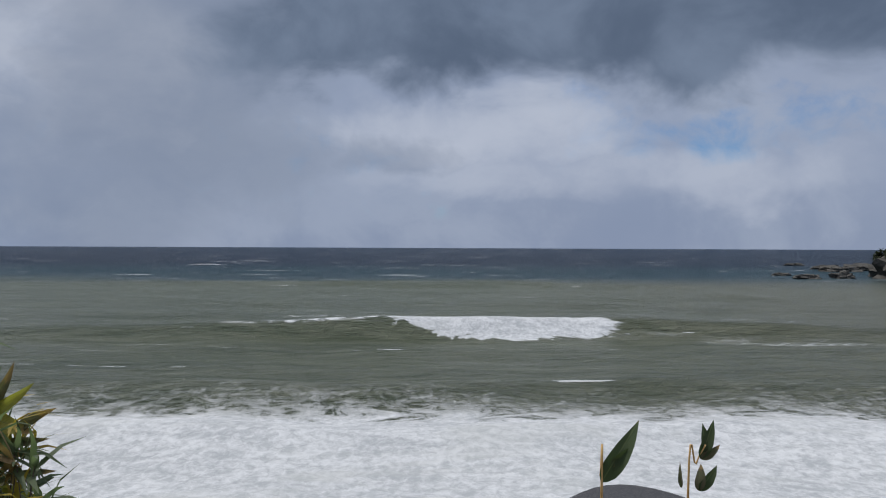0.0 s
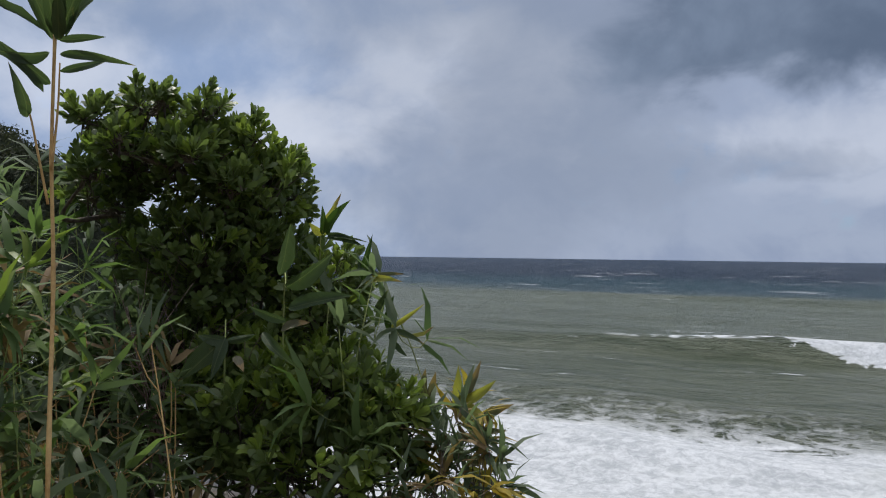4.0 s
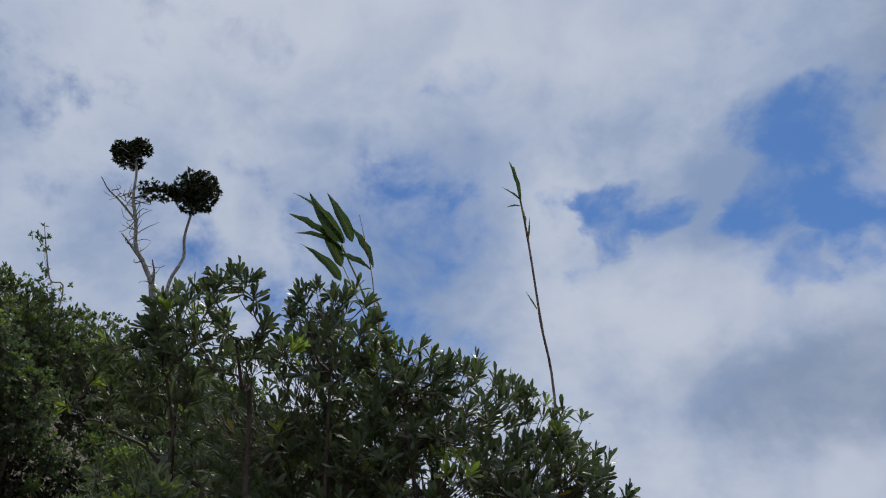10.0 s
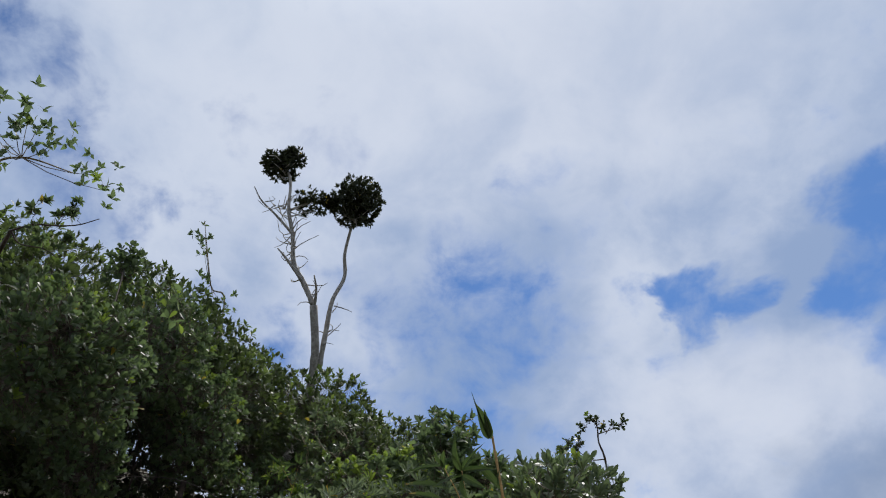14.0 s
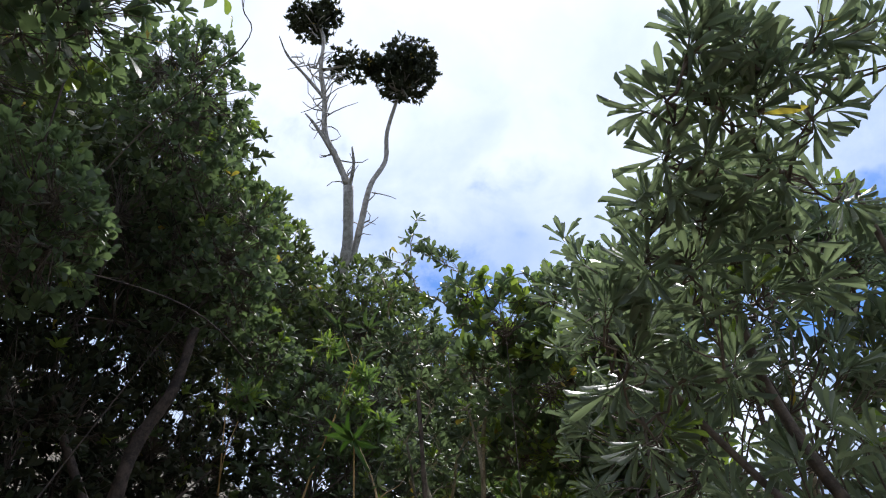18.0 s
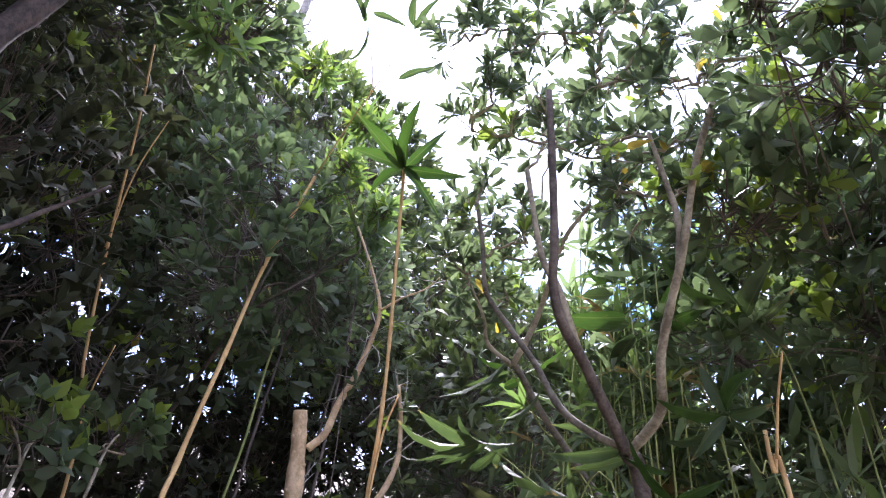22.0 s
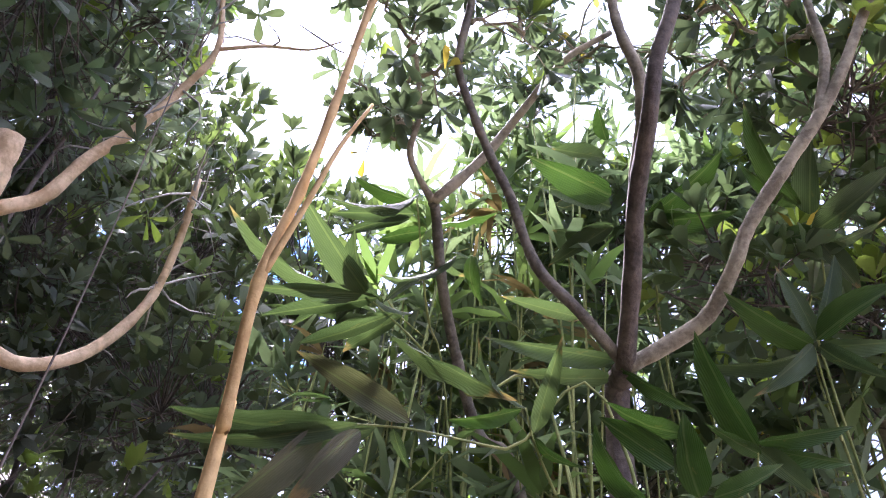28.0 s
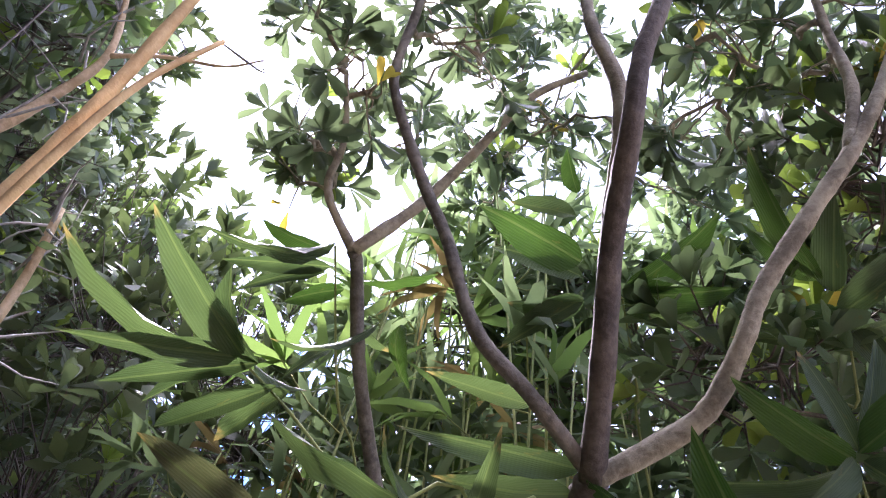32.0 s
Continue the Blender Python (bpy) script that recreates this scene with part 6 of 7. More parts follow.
FORK_TOP = [(-10.86, -4.22, 5.57), (-10.98, -4.27, 5.43), (-10.85, -4.10, 5.40), (-10.83, -3.98, 5.32), (-10.86, -3.87, 5.19), (-11.15, -4.41, 5.42), (-11.20, -4.34, 5.27), (-11.01, -4.17, 5.23), (-10.95, -4.01, 5.12), (-11.30, -4.31, 5.07), (-11.22, -4.18, 4.98), (-11.15, -4.03, 4.88), (-11.03, -3.91, 4.92), (-10.89, -3.83, 4.99), (-11.46, -4.38, 5.05), (-11.13, -3.85, 4.72), (-11.02, -3.78, 4.75), (-11.41, -4.09, 4.75), (-11.53, -4.22, 4.79)]
FORK_MIDDLE = [(-11.33, -4.31, 5.00), (-11.27, -4.20, 4.86), (-11.13, -4.13, 4.85), (-11.29, -4.09, 4.70), (-11.01, -3.98, 4.77), (-11.11, -3.94, 4.63), (-10.92, -3.89, 4.68), (-10.99, -3.82, 4.56), (-10.84, -3.78, 4.66), (-10.88, -3.72, 4.49), (-10.77, -3.67, 4.61), (-11.43, -4.23, 4.84), (-11.57, -4.23, 4.73), (-11.51, -4.11, 4.68), (-11.38, -4.03, 4.56), (-11.26, -3.86, 4.49), (-11.13, -3.81, 4.46), (-11.14, -3.73, 4.33), (-11.31, -3.76, 4.37), (-11.00, -3.74, 4.34), (-10.94, -3.62, 4.38), (-11.71, -4.11, 4.59), (-11.68, -3.97, 4.49), (-11.29, -3.59, 4.24)]
FORK_LOW = [(-11.69, -4.21, 4.46), (-11.72, -4.12, 4.36), (-11.89, -4.12, 4.25), (-11.84, -4.07, 4.17), (-11.97, -4.06, 4.11), (-11.92, -4.20, 4.36), (-11.66, -3.98, 4.31), (-11.24, -3.81, 4.29), (-11.18, -3.68, 4.25), (-11.37, -3.70, 4.23), (-11.09, -3.70, 4.21)]
fork_wood = [p for q in forked.children for p in (np.array([v.co for v in q.data.vertices]) + np.array(forked.location))[40::24] if p[2] > 3.7]
FORK_FAR = [(-12.06, -3.71, 5.44), (-12.00, -3.51, 5.33), (-11.89, -3.52, 5.39), (-11.73, -3.48, 5.44), (-11.69, -3.33, 5.36), (-11.56, -3.37, 5.46), (-11.93, -3.35, 5.25), (-11.88, -3.19, 5.17), (-11.76, -3.07, 5.14), (-12.09, -3.39, 5.20), (-12.04, -3.26, 5.13), (-11.31, -3.03, 5.34), (-11.28, -2.87, 5.24), (-11.44, -2.98, 5.24), (-11.10, -2.99, 5.42), (-10.88, -2.97, 5.51), (-10.87, -2.78, 5.39), (-11.15, -2.76, 5.23), (-10.99, -2.73, 5.29), (-11.42, -2.81, 5.13), (-10.85, -2.63, 5.29)]
FORK_BACK = [(-12.22, -3.97, 4.51), (-12.20, -3.89, 4.45), (-12.15, -3.83, 4.36), (-12.24, -3.86, 4.40), (-12.11, -3.88, 4.51), (-12.03, -3.73, 4.58), (-12.01, -3.73, 4.75), (-12.00, -3.40, 4.92), (-11.91, -3.38, 4.96), (-11.83, -3.41, 5.05), (-11.77, -3.33, 5.02), (-11.61, -3.23, 5.04), (-11.61, -3.12, 4.94), (-11.48, -3.23, 4.98), (-11.51, -3.02, 4.93), (-11.34, -3.12, 4.97), (-11.30, -3.01, 4.91), (-11.19, -3.08, 4.90), (-11.12, -2.83, 4.73), (-11.01, -2.95, 4.76), (-10.93, -3.04, 4.74), (-11.11, -2.74, 4.66), (-11.03, -2.76, 4.58), (-11.45, -2.94, 4.89), (-11.17, -2.97, 4.82), (-12.04, -3.25, 4.90)]
FORK_OVER = [(-12.16, -4.12, 4.75), (-12.02, -3.97, 4.65), (-11.85, -3.73, 5.09), (-11.78, -3.52, 5.12), (-11.73, -3.34, 5.02), (-11.27, -3.30, 5.09), (-11.19, -3.13, 5.01), (-11.16, -3.31, 5.15), (-11.05, -3.24, 5.02), (-11.09, -3.07, 4.88), (-11.76, -3.67, 5.23), (-11.34, -3.42, 5.14)]
leafy_clusters(forked, FORK_TOP + FORK_MIDDLE + FORK_LOW + FORK_BACK + FORK_OVER + FORK_FAR, fork_wood, 9, (0.072, 0.0135), OBOVATE_FINE, (M_TOBIRA, M_YOUNG), M_BARK, per=5, reach=0.11, yellow=0.02)

# ---- smooth stubbed tree ----
stub = line_tree("stubbed_tree", "smooth pinkish tree with a sawn-off stub and curved limb", "tree", [
    ("trunk", [on_ground(-12.2, -6.0, 0.1)] + [(-12.69, -4.66, 2.89), (-12.70, -4.62, 3.02), (-12.70, -4.58, 3.19), (-12.67, -4.57, 3.38), (-12.65, -4.56, 3.54), (-12.59, -4.58, 3.74), (-12.55, -4.60, 3.87)], 0.058, 0.029),
    ("limb", [(-12.67, -4.52, 3.52), (-12.66, -4.45, 3.49), (-12.66, -4.34, 3.48), (-12.63, -4.23, 3.56), (-12.59, -4.16, 3.72), (-12.53, -4.17, 3.88), (-12.47, -4.21, 4.03)], 0.020, 0.008),
    ("limb", [(-12.60, -4.54, 3.73), (-12.57, -4.48, 3.80), (-12.53, -4.45, 3.92), (-12.47, -4.40, 4.04), (-12.40, -4.37, 4.17), (-12.33, -4.36, 4.29), (-12.31, -4.41, 4.45), (-12.25, -4.52, 4.65)], 0.018, 0.005),
    ("limb", [(-12.33, -4.36, 4.29), (-12.24, -4.29, 4.32), (-12.16, -4.21, 4.34), (-12.09, -4.17, 4.37)], 0.006, 0.002)], M_PINK)
trunk = next(q for q in stub.children if q.name.startswith("trunk"))
for q, way in (((-12.70, -4.58, 3.19), (0.9, 0.1, 0.4)), ((-12.68, -4.57, 3.30), (0.3, 0.9, 0.3)), ((-12.67, -4.57, 3.38), (0.8, -0.6, 0.3)), ((-12.66, -4.56, 3.47), (0.9, 0.4, 0.3)), ((-12.65, -4.56, 3.54), (0.5, -0.8, 0.5)), ((-12.62, -4.57, 3.64), (0.7, 0.7, 0.5)), ((-12.59, -4.58, 3.74), (0.6, -0.7, 0.6)), ((-12.71, -4.61, 3.08), (0.7, 0.5, 0.2))):
    way = unit(np.array(way))
    a = np.array(q) + way * 0.022
    v, f = tube([a, a + way * 0.012, a + way * 0.020, a + way * 0.026 + np.array([0, 0, 0.004])], 0.013, 0.006, 7, 0.12)
    part("knot", np_mesh("knot", [(v - np.array(stub.location), f, 0)], [M_PINK]), stub)
chunks, ends = [], []
for a, b, cnt in (((-12.53, -4.17, 3.88), (-12.47, -4.21, 4.03), 12), ((-12.40, -4.37, 4.17), (-12.31, -4.41, 4.45), 12), ((-12.63, -4.23, 3.56), (-12.56, -4.16, 3.80), 6), ((-12.53, -4.45, 3.92), (-12.40, -4.37, 4.17), 7), ((-12.68, -4.58, 3.23), (-12.59, -4.58, 3.74), 6), ((-12.24, -4.29, 4.32), (-12.09, -4.17, 4.37), 4)):
    a, b = np.array(a), np.array(b)
    for _ in range(cnt):
        q = a + (b - a) * rng.random()
        w = q + unit(rng.normal(size=3) + np.array([0, 0, 0.5])) * rng.uniform(0.05, 0.22)
        chunks.append((*tube(bend(q, w, rng.normal(size=3) * 0.02, 4), 0.0035, 0.0012, 4), 0))
        ends.append(w)
tagged(part("branchwork", np_mesh("branchwork", [(v - np.array(stub.location), f, 0) for v, f, _ in chunks], [M_PALE]), stub), kind="stuff")
ends = np.array(ends)[rng.random(len(ends)) < 0.45]
foliage_part(stub, ends, unit(rng.normal(size=ends.shape) + np.array([0, 0, 0.8])), 7, (0.065, 0.012), OBOVATE_FINE, (M_BROAD, M_YOUNG), 0.1)

# ---- canes near the end ----
bamboo_plant("bamboo_plant", "tall dry tan bamboo cane topped by wide translucent leaves", [on_ground(-12.09, -4.25)] + [(-11.88, -4.39, 3.00), (-11.85, -4.41, 3.12), (-11.80, -4.45, 3.29), (-11.76, -4.45, 3.43), (-11.73, -4.45, 3.58), (-11.68, -4.46, 3.81), (-11.51, -4.51, 4.38)], [
    ([(-11.51, -4.51, 4.38), (-11.24, -4.54, 4.45)], 0.026, M_SASA), ([(-11.51, -4.51, 4.38), (-11.41, -4.72, 4.48)], 0.026, M_SASA), ([(-11.51, -4.51, 4.38), (-11.4, -4.39, 4.52)], 0.018, M_SASA), ([(-11.51, -4.51, 4.38), (-11.33, -4.33, 4.25)], 0.020, M_SASA), ([(-11.51, -4.51, 4.38), (-11.48, -4.71, 4.38)], 0.024, M_SASA), ([(-11.51, -4.51, 4.38), (-11.62, -4.6, 4.32)], 0.020, M_SASA), ([(-11.51, -4.51, 4.38), (-11.45, -4.37, 4.12)], 0.016, M_SASA), ([(-11.51, -4.51, 4.38), (-11.4, -4.6, 4.44)], 0.018, M_SASA)],
    (0.7, -0.5, -0.4), r=(0.0095, 0.0055), cane=M_CANE, shoots=[([(-11.80, -4.45, 3.29), (-11.74, -4.45, 3.40), (-11.71, -4.44, 3.50), (-11.69, -4.41, 3.61)], 0.0055)])
bamboo_plant("bamboo_plant", "dry tan bamboo cane with upright leaves against the sky", [on_ground(-12.04, -5.09)] + [(-12.18, -5.05, 3.09), (-12.30, -5.02, 3.49), (-12.37, -4.95, 3.97), (-12.39, -4.87, 4.47), (-12.38, -4.74, 4.98)], [
    ([(-11.66, -4.71, 5.30), (-11.54, -4.87, 5.42)], 0.018, M_BAMBOO), ([(-11.67, -4.71, 5.30), (-11.57, -4.71, 5.38)], 0.016, M_BAMBOO), ([(-11.63, -4.69, 5.33), (-11.63, -4.53, 5.31)], 0.016, M_BAMBOO), ([(-11.67, -4.70, 5.29), (-11.80, -4.75, 5.17)], 0.02, M_BAMBOO), ([(-11.62, -4.51, 5.32), (-11.51, -4.53, 5.41)], 0.018, M_BAMBOO), ([(-11.63, -4.50, 5.31), (-11.43, -4.38, 5.46)], 0.018, M_BAMBOO), ([(-11.63, -4.50, 5.31), (-11.55, -4.30, 5.34)], 0.02, M_BAMBOO), ([(-11.79, -4.51, 5.15), (-11.70, -4.33, 5.21)], 0.018, M_BAMBOO)],
    (0.9, -0.3, 0.0), r=(0.011, 0.0075), shoots=[([(-12.38, -4.74, 4.98), (-12.05, -4.65, 5.1), (-11.87, -4.61, 5.15), (-11.67, -4.70, 5.29)], 0.004), ([(-12.05, -4.65, 5.1), (-11.85, -4.58, 5.18), (-11.65, -4.52, 5.29)], 0.003)])
for pts, r0, mat, lab in (([(-12.74, -4.84, 3.21), (-12.70, -4.83, 3.47), (-12.67, -4.79, 3.76), (-12.60, -4.77, 4.05), (-12.53, -4.75, 4.21)], 0.007, M_GREENCANE, "green young bamboo cane"),):
    foot = on_ground(2.2 * pts[0][0] - 1.2 * pts[1][0], 2.2 * pts[0][1] - 1.2 * pts[1][1])
    line_tree("bamboo_cane", lab, "bamboo", [("culm", [foot] + pts, r0, r0 * 0.6)], mat, knots=0.0)

thin = [(-12.51, -5.37, 3.40), (-12.36, -5.43, 3.82), (-12.21, -5.46, 4.16), (-11.97, -5.48, 4.66), (-11.85, -5.51, 4.99)]
line_tree("bamboo_cane", "thin pale cane with side twigs before the dark trees", "bamboo", [("culm", [on_ground(-12.57, -5.35)] + thin, 0.0075, 0.004), ("side_shoot", [(-12.18, -5.47, 4.21), (-11.99, -5.43, 4.43), (-11.86, -5.36, 4.62)], 0.004, 0.002), ("side_shoot", [(-12.44, -5.40, 3.60), (-12.29, -5.36, 3.72), (-12.17, -5.32, 3.82)], 0.004, 0.002)], M_CANE, knots=0.0)

broken = [(-11.21, -3.41, 3.22), (-11.20, -3.46, 3.36), (-11.18, -3.48, 3.47)]
line_tree("bamboo_cane", "broken tan bamboo culm with a thinner green side stem", "bamboo", [("culm", [on_ground(-11.31, -3.26)] + broken, 0.008, 0.006), ("side_shoot", [(-11.18, -3.46, 3.39), (-11.11, -3.48, 3.52), (-11.02, -3.51, 3.63)], 0.0045, 0.003)], M_CANE, knots=0.0)

# ---- bamboo and leaves under the forked tree ----
bamboo_plant("bamboo_branch", "bamboo branch with long pointed green leaves over the gap", [on_ground(-11.70, -3.43)] + [(-11.75, -3.68, 3.31), (-11.90, -3.81, 3.46), (-12.00, -3.91, 3.59), (-12.06, -3.98, 3.66)], [
    ([(-12.06, -3.99, 3.66), (-12.2, -4.2, 3.6)], 0.024, M_BLADE), ([(-12.05, -3.99, 3.66), (-12.01, -4.25, 3.72)], 0.030, M_BLADE), ([(-12.07, -3.99, 3.67), (-12.19, -4.28, 3.75)], 0.020, M_BLADE), ([(-12.03, -3.97, 3.65), (-12.0, -4.1, 3.73)], 0.036, M_BLADE), ([(-12.03, -3.97, 3.65), (-12.29, -4.06, 3.64)], 0.021, M_BLADE), ([(-12.05, -3.95, 3.63), (-12.28, -3.98, 3.65)], 0.019, M_BLADE), ([(-12.03, -3.92, 3.59), (-11.78, -3.82, 3.41)], 0.021, M_BLADE), ([(-12.01, -3.94, 3.62), (-12.31, -3.92, 3.65)], 0.019, M_BLADE), ([(-12.01, -3.91, 3.63), (-12.23, -3.85, 3.64)], 0.022, M_BLADE), ([(-12.04, -3.97, 3.65), (-12.01, -3.87, 3.66)], 0.017, M_BLADE)],
    (-0.1, -0.6, -0.7), cane=M_GREENCANE, r=(0.0035, 0.002))
bamboo_plant("bamboo_branch", "ageing bamboo branch with browned leaf tips", [on_ground(-11.58, -3.42)] + [(-11.63, -3.67, 3.31), (-11.83, -3.78, 3.34), (-12.00, -3.88, 3.38), (-12.18, -3.96, 3.40)], [
    ([(-12.07, -3.94, 3.38), (-12.47, -4.09, 3.39)], 0.023, M_BLADE), ([(-12.12, -3.95, 3.39), (-12.44, -4.12, 3.43)], 0.029, M_BLADE), ([(-11.99, -3.88, 3.39), (-12.22, -4.0, 3.56)], 0.029, M_BURNT), ([(-12.14, -3.96, 3.38), (-12.33, -4.03, 3.21)], 0.031, M_BURNT), ([(-12.07, -3.93, 3.37), (-12.21, -3.98, 3.2)], 0.029, M_BURNT), ([(-12.05, -3.91, 3.38), (-12.3, -3.93, 3.37)], 0.021, M_BLADE), ([(-12.02, -3.89, 3.38), (-12.02, -3.83, 3.32)], 0.015, M_BLADE)],
    (-0.1, -0.6, -0.7), cane=M_GREENCANE, r=(0.0035, 0.002))
bamboo_plant("bamboo_branch", "bamboo shoot with pale upright leaves", [on_ground(-11.69, -3.42)] + [(-11.74, -3.67, 3.16), (-11.76, -3.72, 3.26), (-11.78, -3.76, 3.35), (-11.78, -3.79, 3.41)], [
    ([(-11.78, -3.79, 3.41), (-11.82, -3.9, 3.52)], 0.019, M_BLADE), ([(-11.78, -3.76, 3.37), (-11.67, -3.84, 3.51)], 0.019, M_BLADE), ([(-11.79, -3.79, 3.41), (-11.93, -3.84, 3.4)], 0.015, M_FRESH), ([(-11.68, -3.73, 3.62), (-11.82, -3.82, 3.67)], 0.017, M_BLADE), ([(-11.65, -3.63, 3.56), (-11.86, -3.82, 3.58)], 0.021, M_BLADE), ([(-11.67, -3.62, 3.53), (-11.84, -3.75, 3.53)], 0.021, M_BLADE), ([(-11.63, -3.66, 3.52), (-11.52, -3.56, 3.44)], 0.016, M_FRESH), ([(-11.78, -3.76, 3.36), (-11.69, -3.71, 3.3)], 0.017, M_FRESH)],
    (-0.1, -0.6, -0.7), cane=M_GREENCANE, r=(0.0035, 0.002))
bamboo_plant("bamboo_branch", "bright green bamboo leaves close overhead", [on_ground(-11.42, -3.31)] + [(-11.47, -3.56, 3.09), (-11.44, -3.59, 3.22), (-11.41, -3.64, 3.31)], [
    ([(-11.41, -3.64, 3.31), (-11.45, -3.75, 3.5)], 0.029, M_FRESH), ([(-11.41, -3.64, 3.32), (-11.26, -3.58, 3.34)], 0.016, M_FRESH), ([(-11.5, -3.75, 3.31), (-11.61, -3.81, 3.37)], 0.024, M_FRESH), ([(-11.53, -3.74, 3.26), (-11.63, -3.8, 3.35)], 0.027, M_FRESH), ([(-11.5, -3.72, 3.21), (-11.49, -3.77, 3.34)], 0.030, M_FRESH), ([(-11.48, -3.71, 3.21), (-11.37, -3.67, 3.26)], 0.017, M_FRESH), ([(-11.55, -3.77, 3.18), (-11.62, -3.84, 3.32)], 0.026, M_FRESH), ([(-11.41, -3.63, 3.31), (-11.34, -3.6, 3.22)], 0.020, M_BLADE), ([(-11.41, -3.63, 3.3), (-11.47, -3.74, 3.33)], 0.015, M_FRESH), ([(-11.4, -3.63, 3.31), (-11.28, -3.57, 3.28)], 0.015, M_FRESH)],
    (-0.1, -0.6, -0.7), cane=M_GREENCANE, r=(0.0035, 0.002))
bamboo_plant("bamboo_branch", "bamboo leaves spreading past the thick curved limb", [on_ground(-11.25, -3.08)] + [(-11.30, -3.33, 3.24), (-11.30, -3.42, 3.40), (-11.29, -3.50, 3.55)], [
    ([(-11.29, -3.51, 3.55), (-11.4, -3.67, 3.62)], 0.027, M_FRESH), ([(-11.28, -3.51, 3.56), (-11.11, -3.53, 3.62)], 0.025, M_FRESH), ([(-11.28, -3.5, 3.55), (-11.14, -3.46, 3.54)], 0.019, M_BLADE), ([(-11.28, -3.51, 3.56), (-11.2, -3.5, 3.75)], 0.017, M_BLADE), ([(-11.29, -3.5, 3.55), (-11.51, -3.58, 3.54)], 0.017, M_BLADE), ([(-11.29, -3.51, 3.55), (-11.41, -3.57, 3.44)], 0.019, M_BLADE), ([(-11.28, -3.5, 3.55), (-11.17, -3.48, 3.45)], 0.019, M_BLADE), ([(-11.28, -3.51, 3.56), (-11.31, -3.55, 3.73)], 0.019, M_BLADE)],
    (-0.1, -0.6, -0.7), cane=M_GREENCANE, r=(0.0035, 0.002))
bamboo_plant("bamboo_branch", "bamboo leaves fanned out beside the dark trunk", [on_ground(-11.61, -2.98)] + [(-11.66, -3.23, 3.65), (-11.61, -3.40, 3.86), (-11.58, -3.51, 4.03)], [
    ([(-11.58, -3.51, 4.02), (-11.35, -3.53, 4.13)], 0.032, M_FRESH), ([(-11.58, -3.5, 4.02), (-11.37, -3.42, 4.02)], 0.029, M_FRESH), ([(-11.63, -3.59, 4.06), (-11.75, -3.8, 4.08)], 0.040, M_FRESH), ([(-11.64, -3.57, 4.04), (-11.79, -3.68, 4.1)], 0.029, M_BLADE), ([(-11.65, -3.54, 4.0), (-11.8, -3.59, 4.02)], 0.032, M_BLADE), ([(-11.59, -3.68, 4.16), (-11.57, -3.77, 4.19)], 0.018, M_FRESH), ([(-11.59, -3.5, 4.01), (-11.47, -3.33, 4.02)], 0.029, M_BLADE), ([(-11.65, -3.54, 4.01), (-11.84, -3.54, 3.95)], 0.026, M_BLADE), ([(-11.61, -3.49, 3.99), (-11.58, -3.31, 3.93)], 0.026, M_BLADE), ([(-11.61, -3.65, 4.13), (-11.73, -3.71, 4.18)], 0.024, M_BLADE)],
    (-0.1, -0.6, -0.7), cane=M_GREENCANE, r=(0.0035, 0.002))
bamboo_plant("bamboo_branch", "dark bamboo leaves hanging among the upper limbs", [on_ground(-11.26, -2.91)] + [(-11.31, -3.16, 3.60), (-11.25, -3.31, 3.78), (-11.22, -3.40, 3.88)], [
    ([(-11.22, -3.44, 3.92), (-11.16, -3.58, 4.01)], 0.030, M_BLADE), ([(-11.23, -3.41, 3.89), (-11.02, -3.44, 3.98)], 0.030, M_BLADE), ([(-11.23, -3.47, 3.93), (-11.26, -3.68, 4.1)], 0.023, M_FRESH), ([(-11.22, -3.41, 3.89), (-11.34, -3.47, 3.86)], 0.021, M_FRESH), ([(-11.24, -3.47, 3.93), (-11.32, -3.57, 4.03)], 0.016, M_FRESH), ([(-11.24, -3.38, 3.85), (-11.41, -3.46, 3.87)], 0.019, M_BLADE), ([(-11.23, -3.39, 3.86), (-11.07, -3.33, 3.93)], 0.023, M_BLADE), ([(-11.22, -3.39, 3.87), (-11.18, -3.32, 3.76)], 0.023, M_BLADE)],
    (-0.1, -0.6, -0.7), cane=M_GREENCANE, r=(0.0035, 0.002))
bamboo_plant("bamboo_branch", "bamboo leaves drooping under the thin forked limb", [on_ground(-12.12, -3.23)] + [(-12.17, -3.48, 3.51), (-12.09, -3.72, 3.78), (-12.01, -3.90, 3.99)], [
    ([(-12.01, -3.9, 4.0), (-12.06, -4.16, 3.81)], 0.028, M_BLADE), ([(-12.03, -3.88, 3.96), (-12.2, -4.0, 3.95)], 0.018, M_BLADE), ([(-12.04, -3.88, 3.95), (-12.23, -3.93, 3.94)], 0.023, M_BLADE), ([(-11.96, -3.79, 3.86), (-12.1, -3.91, 3.78)], 0.022, M_BLADE), ([(-12.02, -3.84, 3.93), (-12.18, -3.84, 3.97)], 0.020, M_FRESH), ([(-11.99, -3.83, 3.95), (-11.88, -3.73, 4.01)], 0.020, M_FRESH), ([(-12.02, -3.82, 3.91), (-11.97, -3.71, 3.85)], 0.023, M_BLADE), ([(-12.02, -3.9, 3.98), (-12.17, -3.97, 4.09)], 0.020, M_FRESH), ([(-12.07, -3.78, 3.85), (-12.17, -3.8, 3.79)], 0.023, M_BLADE), ([(-11.95, -3.74, 3.89), (-11.95, -3.68, 3.77)], 0.028, M_FRESH)],
    (-0.1, -0.6, -0.7), cane=M_GREENCANE, r=(0.0035, 0.002))
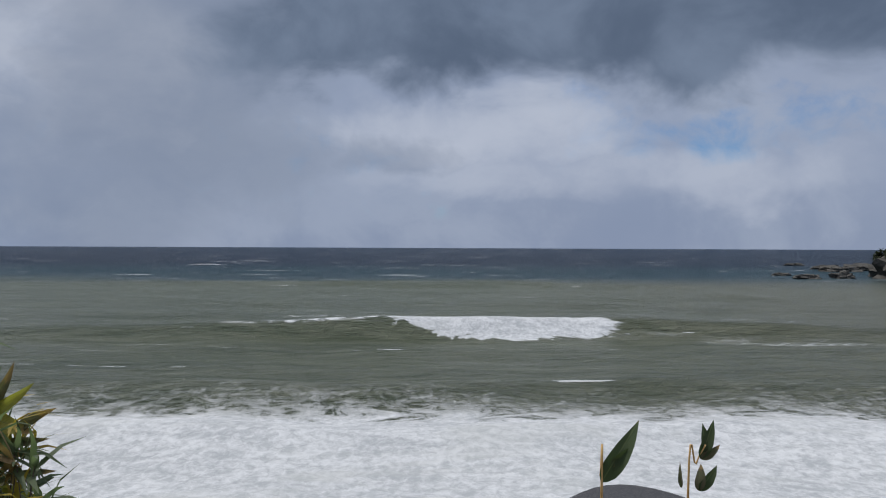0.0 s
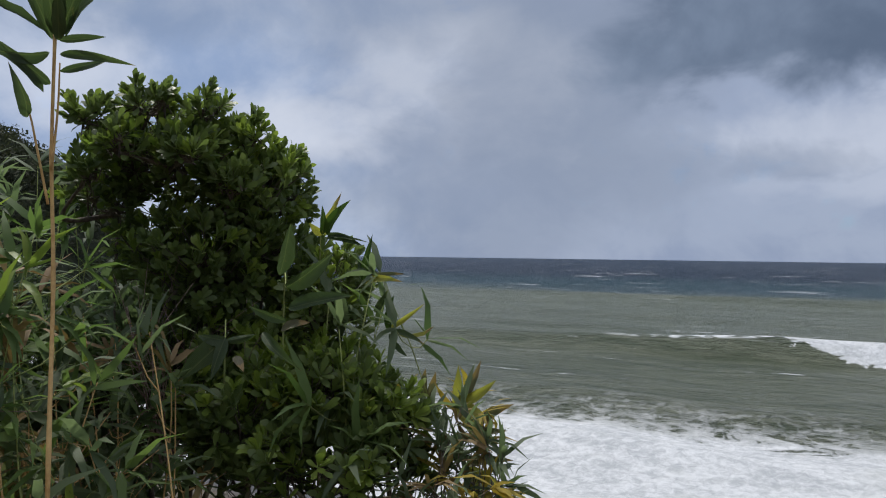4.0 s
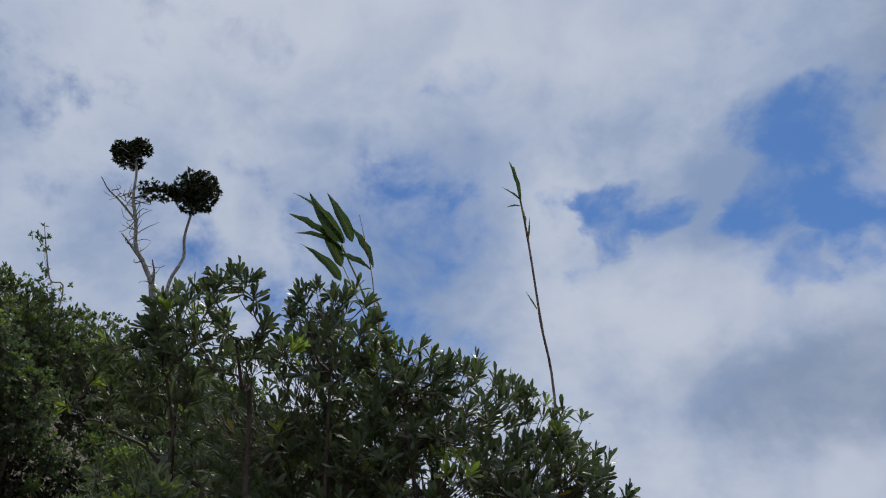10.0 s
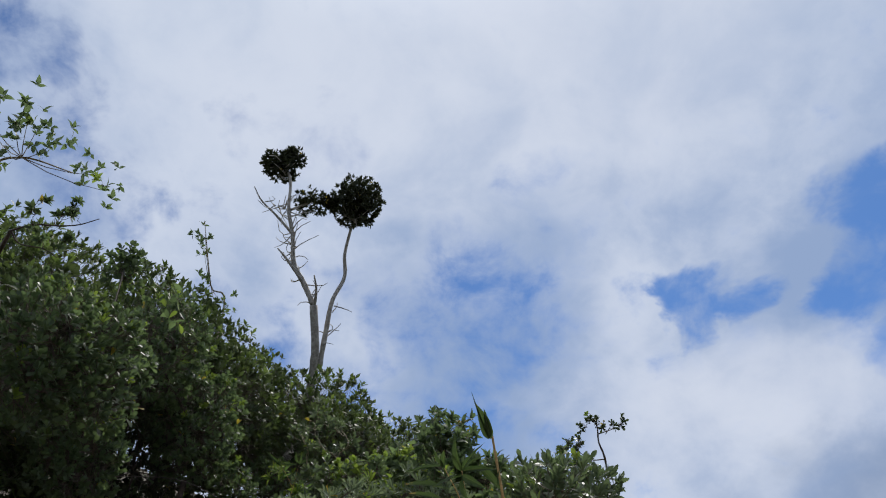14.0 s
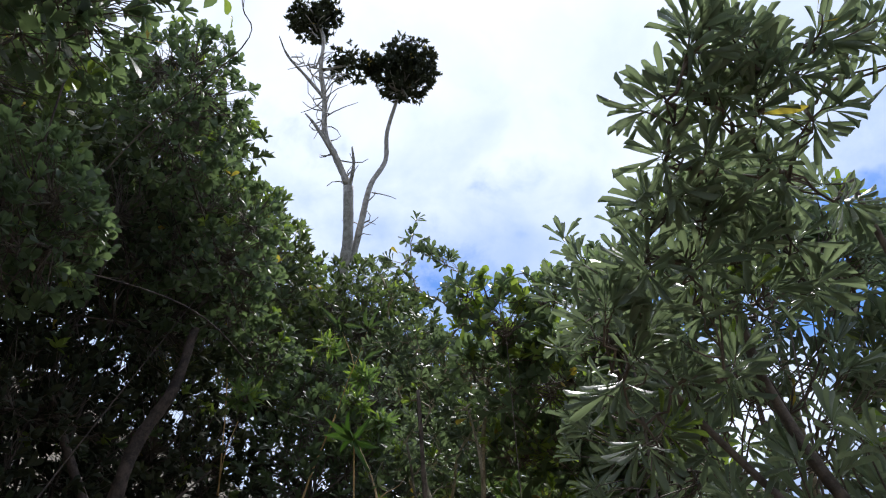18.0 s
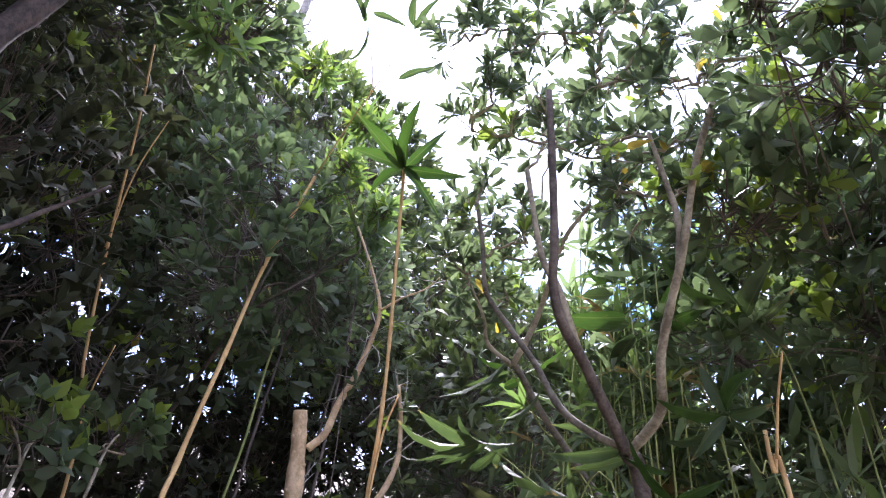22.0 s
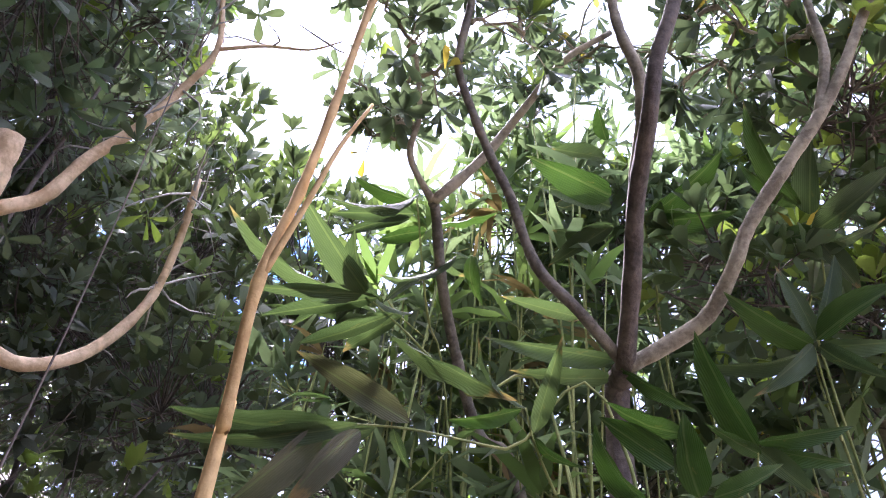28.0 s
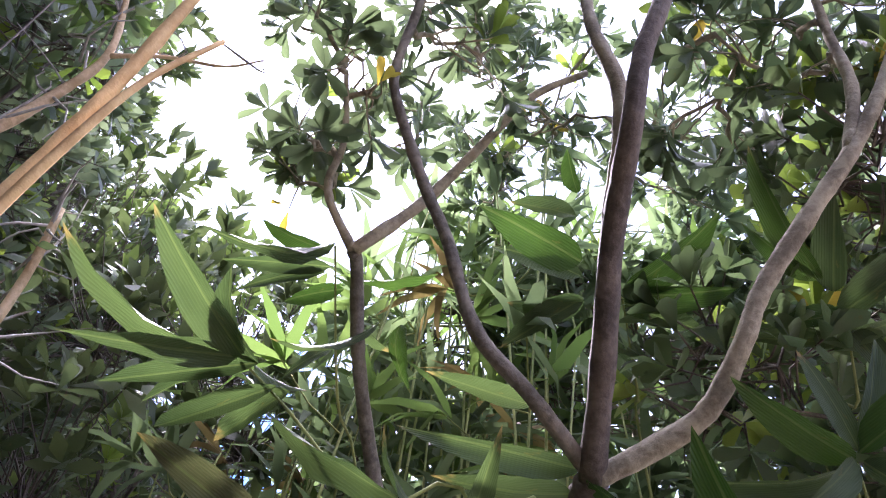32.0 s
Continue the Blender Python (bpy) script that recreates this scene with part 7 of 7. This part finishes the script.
for spot, spread, top, cnt in (((-12.35, -3.25, 4.14), (0.14, 0.12), 4.1, 9), ((-11.99, -3.11, 4.23), (0.16, 0.12), 4.2, 10), ((-11.63, -2.92, 3.96), (0.16, 0.12), 3.9, 10), ((-11.29, -2.93, 3.85), (0.14, 0.12), 3.8, 9), ((-12.73, -3.31, 4.39), (0.12, 0.12), 4.2, 7), ((-12.27, -3.28, 4.40), (0.14, 0.12), 4.75, 9), ((-12.02, -3.20, 4.62), (0.14, 0.12), 5.0, 8)):
    thicket("bamboo_clump", "leafy bamboo crowding beneath the forked tree", culm_spots(spot, spread, top, cnt), 6, (0.21, 0.017), 6, mixing=(0.72, 0.24), cane=M_GREENCANE)
shrub("broadleaf_shrub", "leafy evergreen shrub closing the view behind the limbs", "shrub", on_ground(-11.9, -2.2),
      [((-11.85, -2.64, 4.54), (0.6, 0.5, 0.5)), ((-11.22, -2.57, 4.41), (0.55, 0.5, 0.55)), ((-12.65, -2.73, 4.33), (0.5, 0.45, 0.4)), ((-12.00, -2.50, 3.84), (0.7, 0.5, 0.4)), ((-11.38, -2.54, 3.74), (0.5, 0.45, 0.4)), ((-12.90, -2.80, 3.91), (0.5, 0.4, 0.4)), ((-12.12, -2.44, 3.61), (0.55, 0.5, 0.45)), ((-12.53, -2.67, 3.57), (0.5, 0.45, 0.4)), ((-10.79, -2.75, 3.84), (0.4, 0.4, 0.4))], 65, (0.085, 0.02), 8, OVATE, (M_OVAL, M_YOUNG), young=0.14, stem=0.03, inner=0.2)
shrub("bamboo_stand", "dense stand of dark green bamboo leaves behind the fork", "bamboo", on_ground(-11.7, -2.9),
      [((-12.30, -3.04, 4.64), (0.34, 0.34, 0.34)), ((-11.93, -2.94, 4.76), (0.34, 0.34, 0.34)), ((-11.60, -2.67, 4.74), (0.34, 0.34, 0.34)), ((-12.00, -2.83, 4.38), (0.32, 0.32, 0.32)), ((-11.62, -2.67, 4.33), (0.28, 0.28, 0.28)), ((-12.51, -3.01, 4.38), (0.28, 0.28, 0.28)), ((-12.13, -3.04, 4.99), (0.20, 0.20, 0.20)), ((-11.50, -2.70, 5.07), (0.24, 0.24, 0.24)), ((-12.60, -3.16, 4.70), (0.20, 0.20, 0.20)), ((-11.29, -2.48, 4.62), (0.25, 0.25, 0.25)), ((-12.28, -2.95, 4.19), (0.25, 0.25, 0.25))], 62, (0.17, 0.014), 6, LANCE, (M_BAMBOO, M_SASA), young=0.25, stem=0.005, lean=0.9, bark=M_GREENCANE, spread=(25, 100), droop=-1.2, chain=True)
shrub("young_shrub", "small yellow-green shrub at the foot of the dark trees", "shrub", on_ground(-11.9, -5.9), [((-12.03, -5.44, 3.40), (0.2, 0.2, 0.22)), ((-12.41, -5.27, 3.61), (0.25, 0.25, 0.22))], 60, (0.08, 0.024), 6, OVATE, (M_OVAL, M_YOUNG), young=0.45, stem=0.012)
# leaves darkened with woods_leaf to paint the hollow's deep shade
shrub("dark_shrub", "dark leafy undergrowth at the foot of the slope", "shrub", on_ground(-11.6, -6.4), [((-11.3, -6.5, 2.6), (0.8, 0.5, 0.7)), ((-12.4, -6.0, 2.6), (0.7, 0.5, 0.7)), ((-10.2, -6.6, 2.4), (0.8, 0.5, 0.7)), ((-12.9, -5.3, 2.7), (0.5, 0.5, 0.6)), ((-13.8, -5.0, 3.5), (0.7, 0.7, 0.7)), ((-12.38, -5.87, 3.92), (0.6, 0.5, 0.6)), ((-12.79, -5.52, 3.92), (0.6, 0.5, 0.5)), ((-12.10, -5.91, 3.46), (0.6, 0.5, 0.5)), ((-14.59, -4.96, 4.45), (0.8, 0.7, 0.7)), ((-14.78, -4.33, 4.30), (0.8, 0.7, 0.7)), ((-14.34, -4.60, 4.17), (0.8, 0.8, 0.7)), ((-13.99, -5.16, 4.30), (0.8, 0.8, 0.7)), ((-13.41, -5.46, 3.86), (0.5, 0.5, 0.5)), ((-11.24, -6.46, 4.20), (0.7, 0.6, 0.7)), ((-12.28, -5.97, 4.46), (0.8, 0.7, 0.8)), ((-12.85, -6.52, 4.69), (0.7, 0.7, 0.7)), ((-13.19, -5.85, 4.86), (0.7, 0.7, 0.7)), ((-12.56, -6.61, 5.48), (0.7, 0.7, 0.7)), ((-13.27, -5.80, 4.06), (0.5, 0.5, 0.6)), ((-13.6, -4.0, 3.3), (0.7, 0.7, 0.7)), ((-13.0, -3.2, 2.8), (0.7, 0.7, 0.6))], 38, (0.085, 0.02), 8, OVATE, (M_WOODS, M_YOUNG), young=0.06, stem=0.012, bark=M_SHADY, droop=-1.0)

# ---- rocks and the far point ----


def rock(name, label, at, size, seed, mat, group="shore rocks"):
    """A craggy boulder: a noise-broken ball."""
    bm = bmesh.new()
    bmesh.ops.create_icosphere(bm, subdivisions=4, radius=1.0)
    for v in bm.verts:
        p = v.co.normalized()
        k = 0.75 + 0.45 * noise.noise(p * 1.3 + Vector((seed, 0, 0))) + 0.25 * noise.noise(p * 3.5 + Vector((0, seed, 0))) + 0.10 * noise.noise(p * 9)
        v.co = Vector((p.x * k * size[0], p.y * k * size[1], p.z * k * size[2]))
    me = bpy.data.meshes.new(name)
    bm.to_mesh(me)
    bm.free()
    me.materials.append(mat)
    ob = new(name, me)
    ob.location = at
    return tagged(ob, label, "rock", group)


M_ROCK = bark_material("dark_sea_rock", (0.03, 0.028, 0.025), (0.11, 0.10, 0.085), 0.5)
for k, (x, y, sx, sy, sz) in enumerate([(74, 150, 3.5, 2.5, 1.1), (82, 152, 3.0, 2.0, 1.9), (76, 166, 2.5, 2, 0.7), (104, 195, 7, 4, 2.0), (112, 215, 6, 3, 1.6), (118, 230, 4, 2, 1.2), (116, 205, 8, 4, 2.0), (124, 262, 4, 2, 1.2)]):
    rock("rock", "dark wet rock awash in the surf", (x, y, SEA), (sx, sy, sz), k * 3.1, M_ROCK)
rock("sea_stack", "dark rocky point with scrub on its top", (98, 152, SEA - 1), (14, 10, 9), 5.5, M_ROCK)
p, ax = crown_tips(((99, 152, SEA + 3.0), (10.0, 8.0, 4.2)), 500, 0.0, 0.25)
v, f = rosettes(OVATE, p, ax, 7, 0.9, 0.28)
tagged(new("scrub", np_mesh("scrub", [(v, f, 0)], [M_WOODS])), "dark scrub growing over the rocky point", "scrub", kind="stuff")
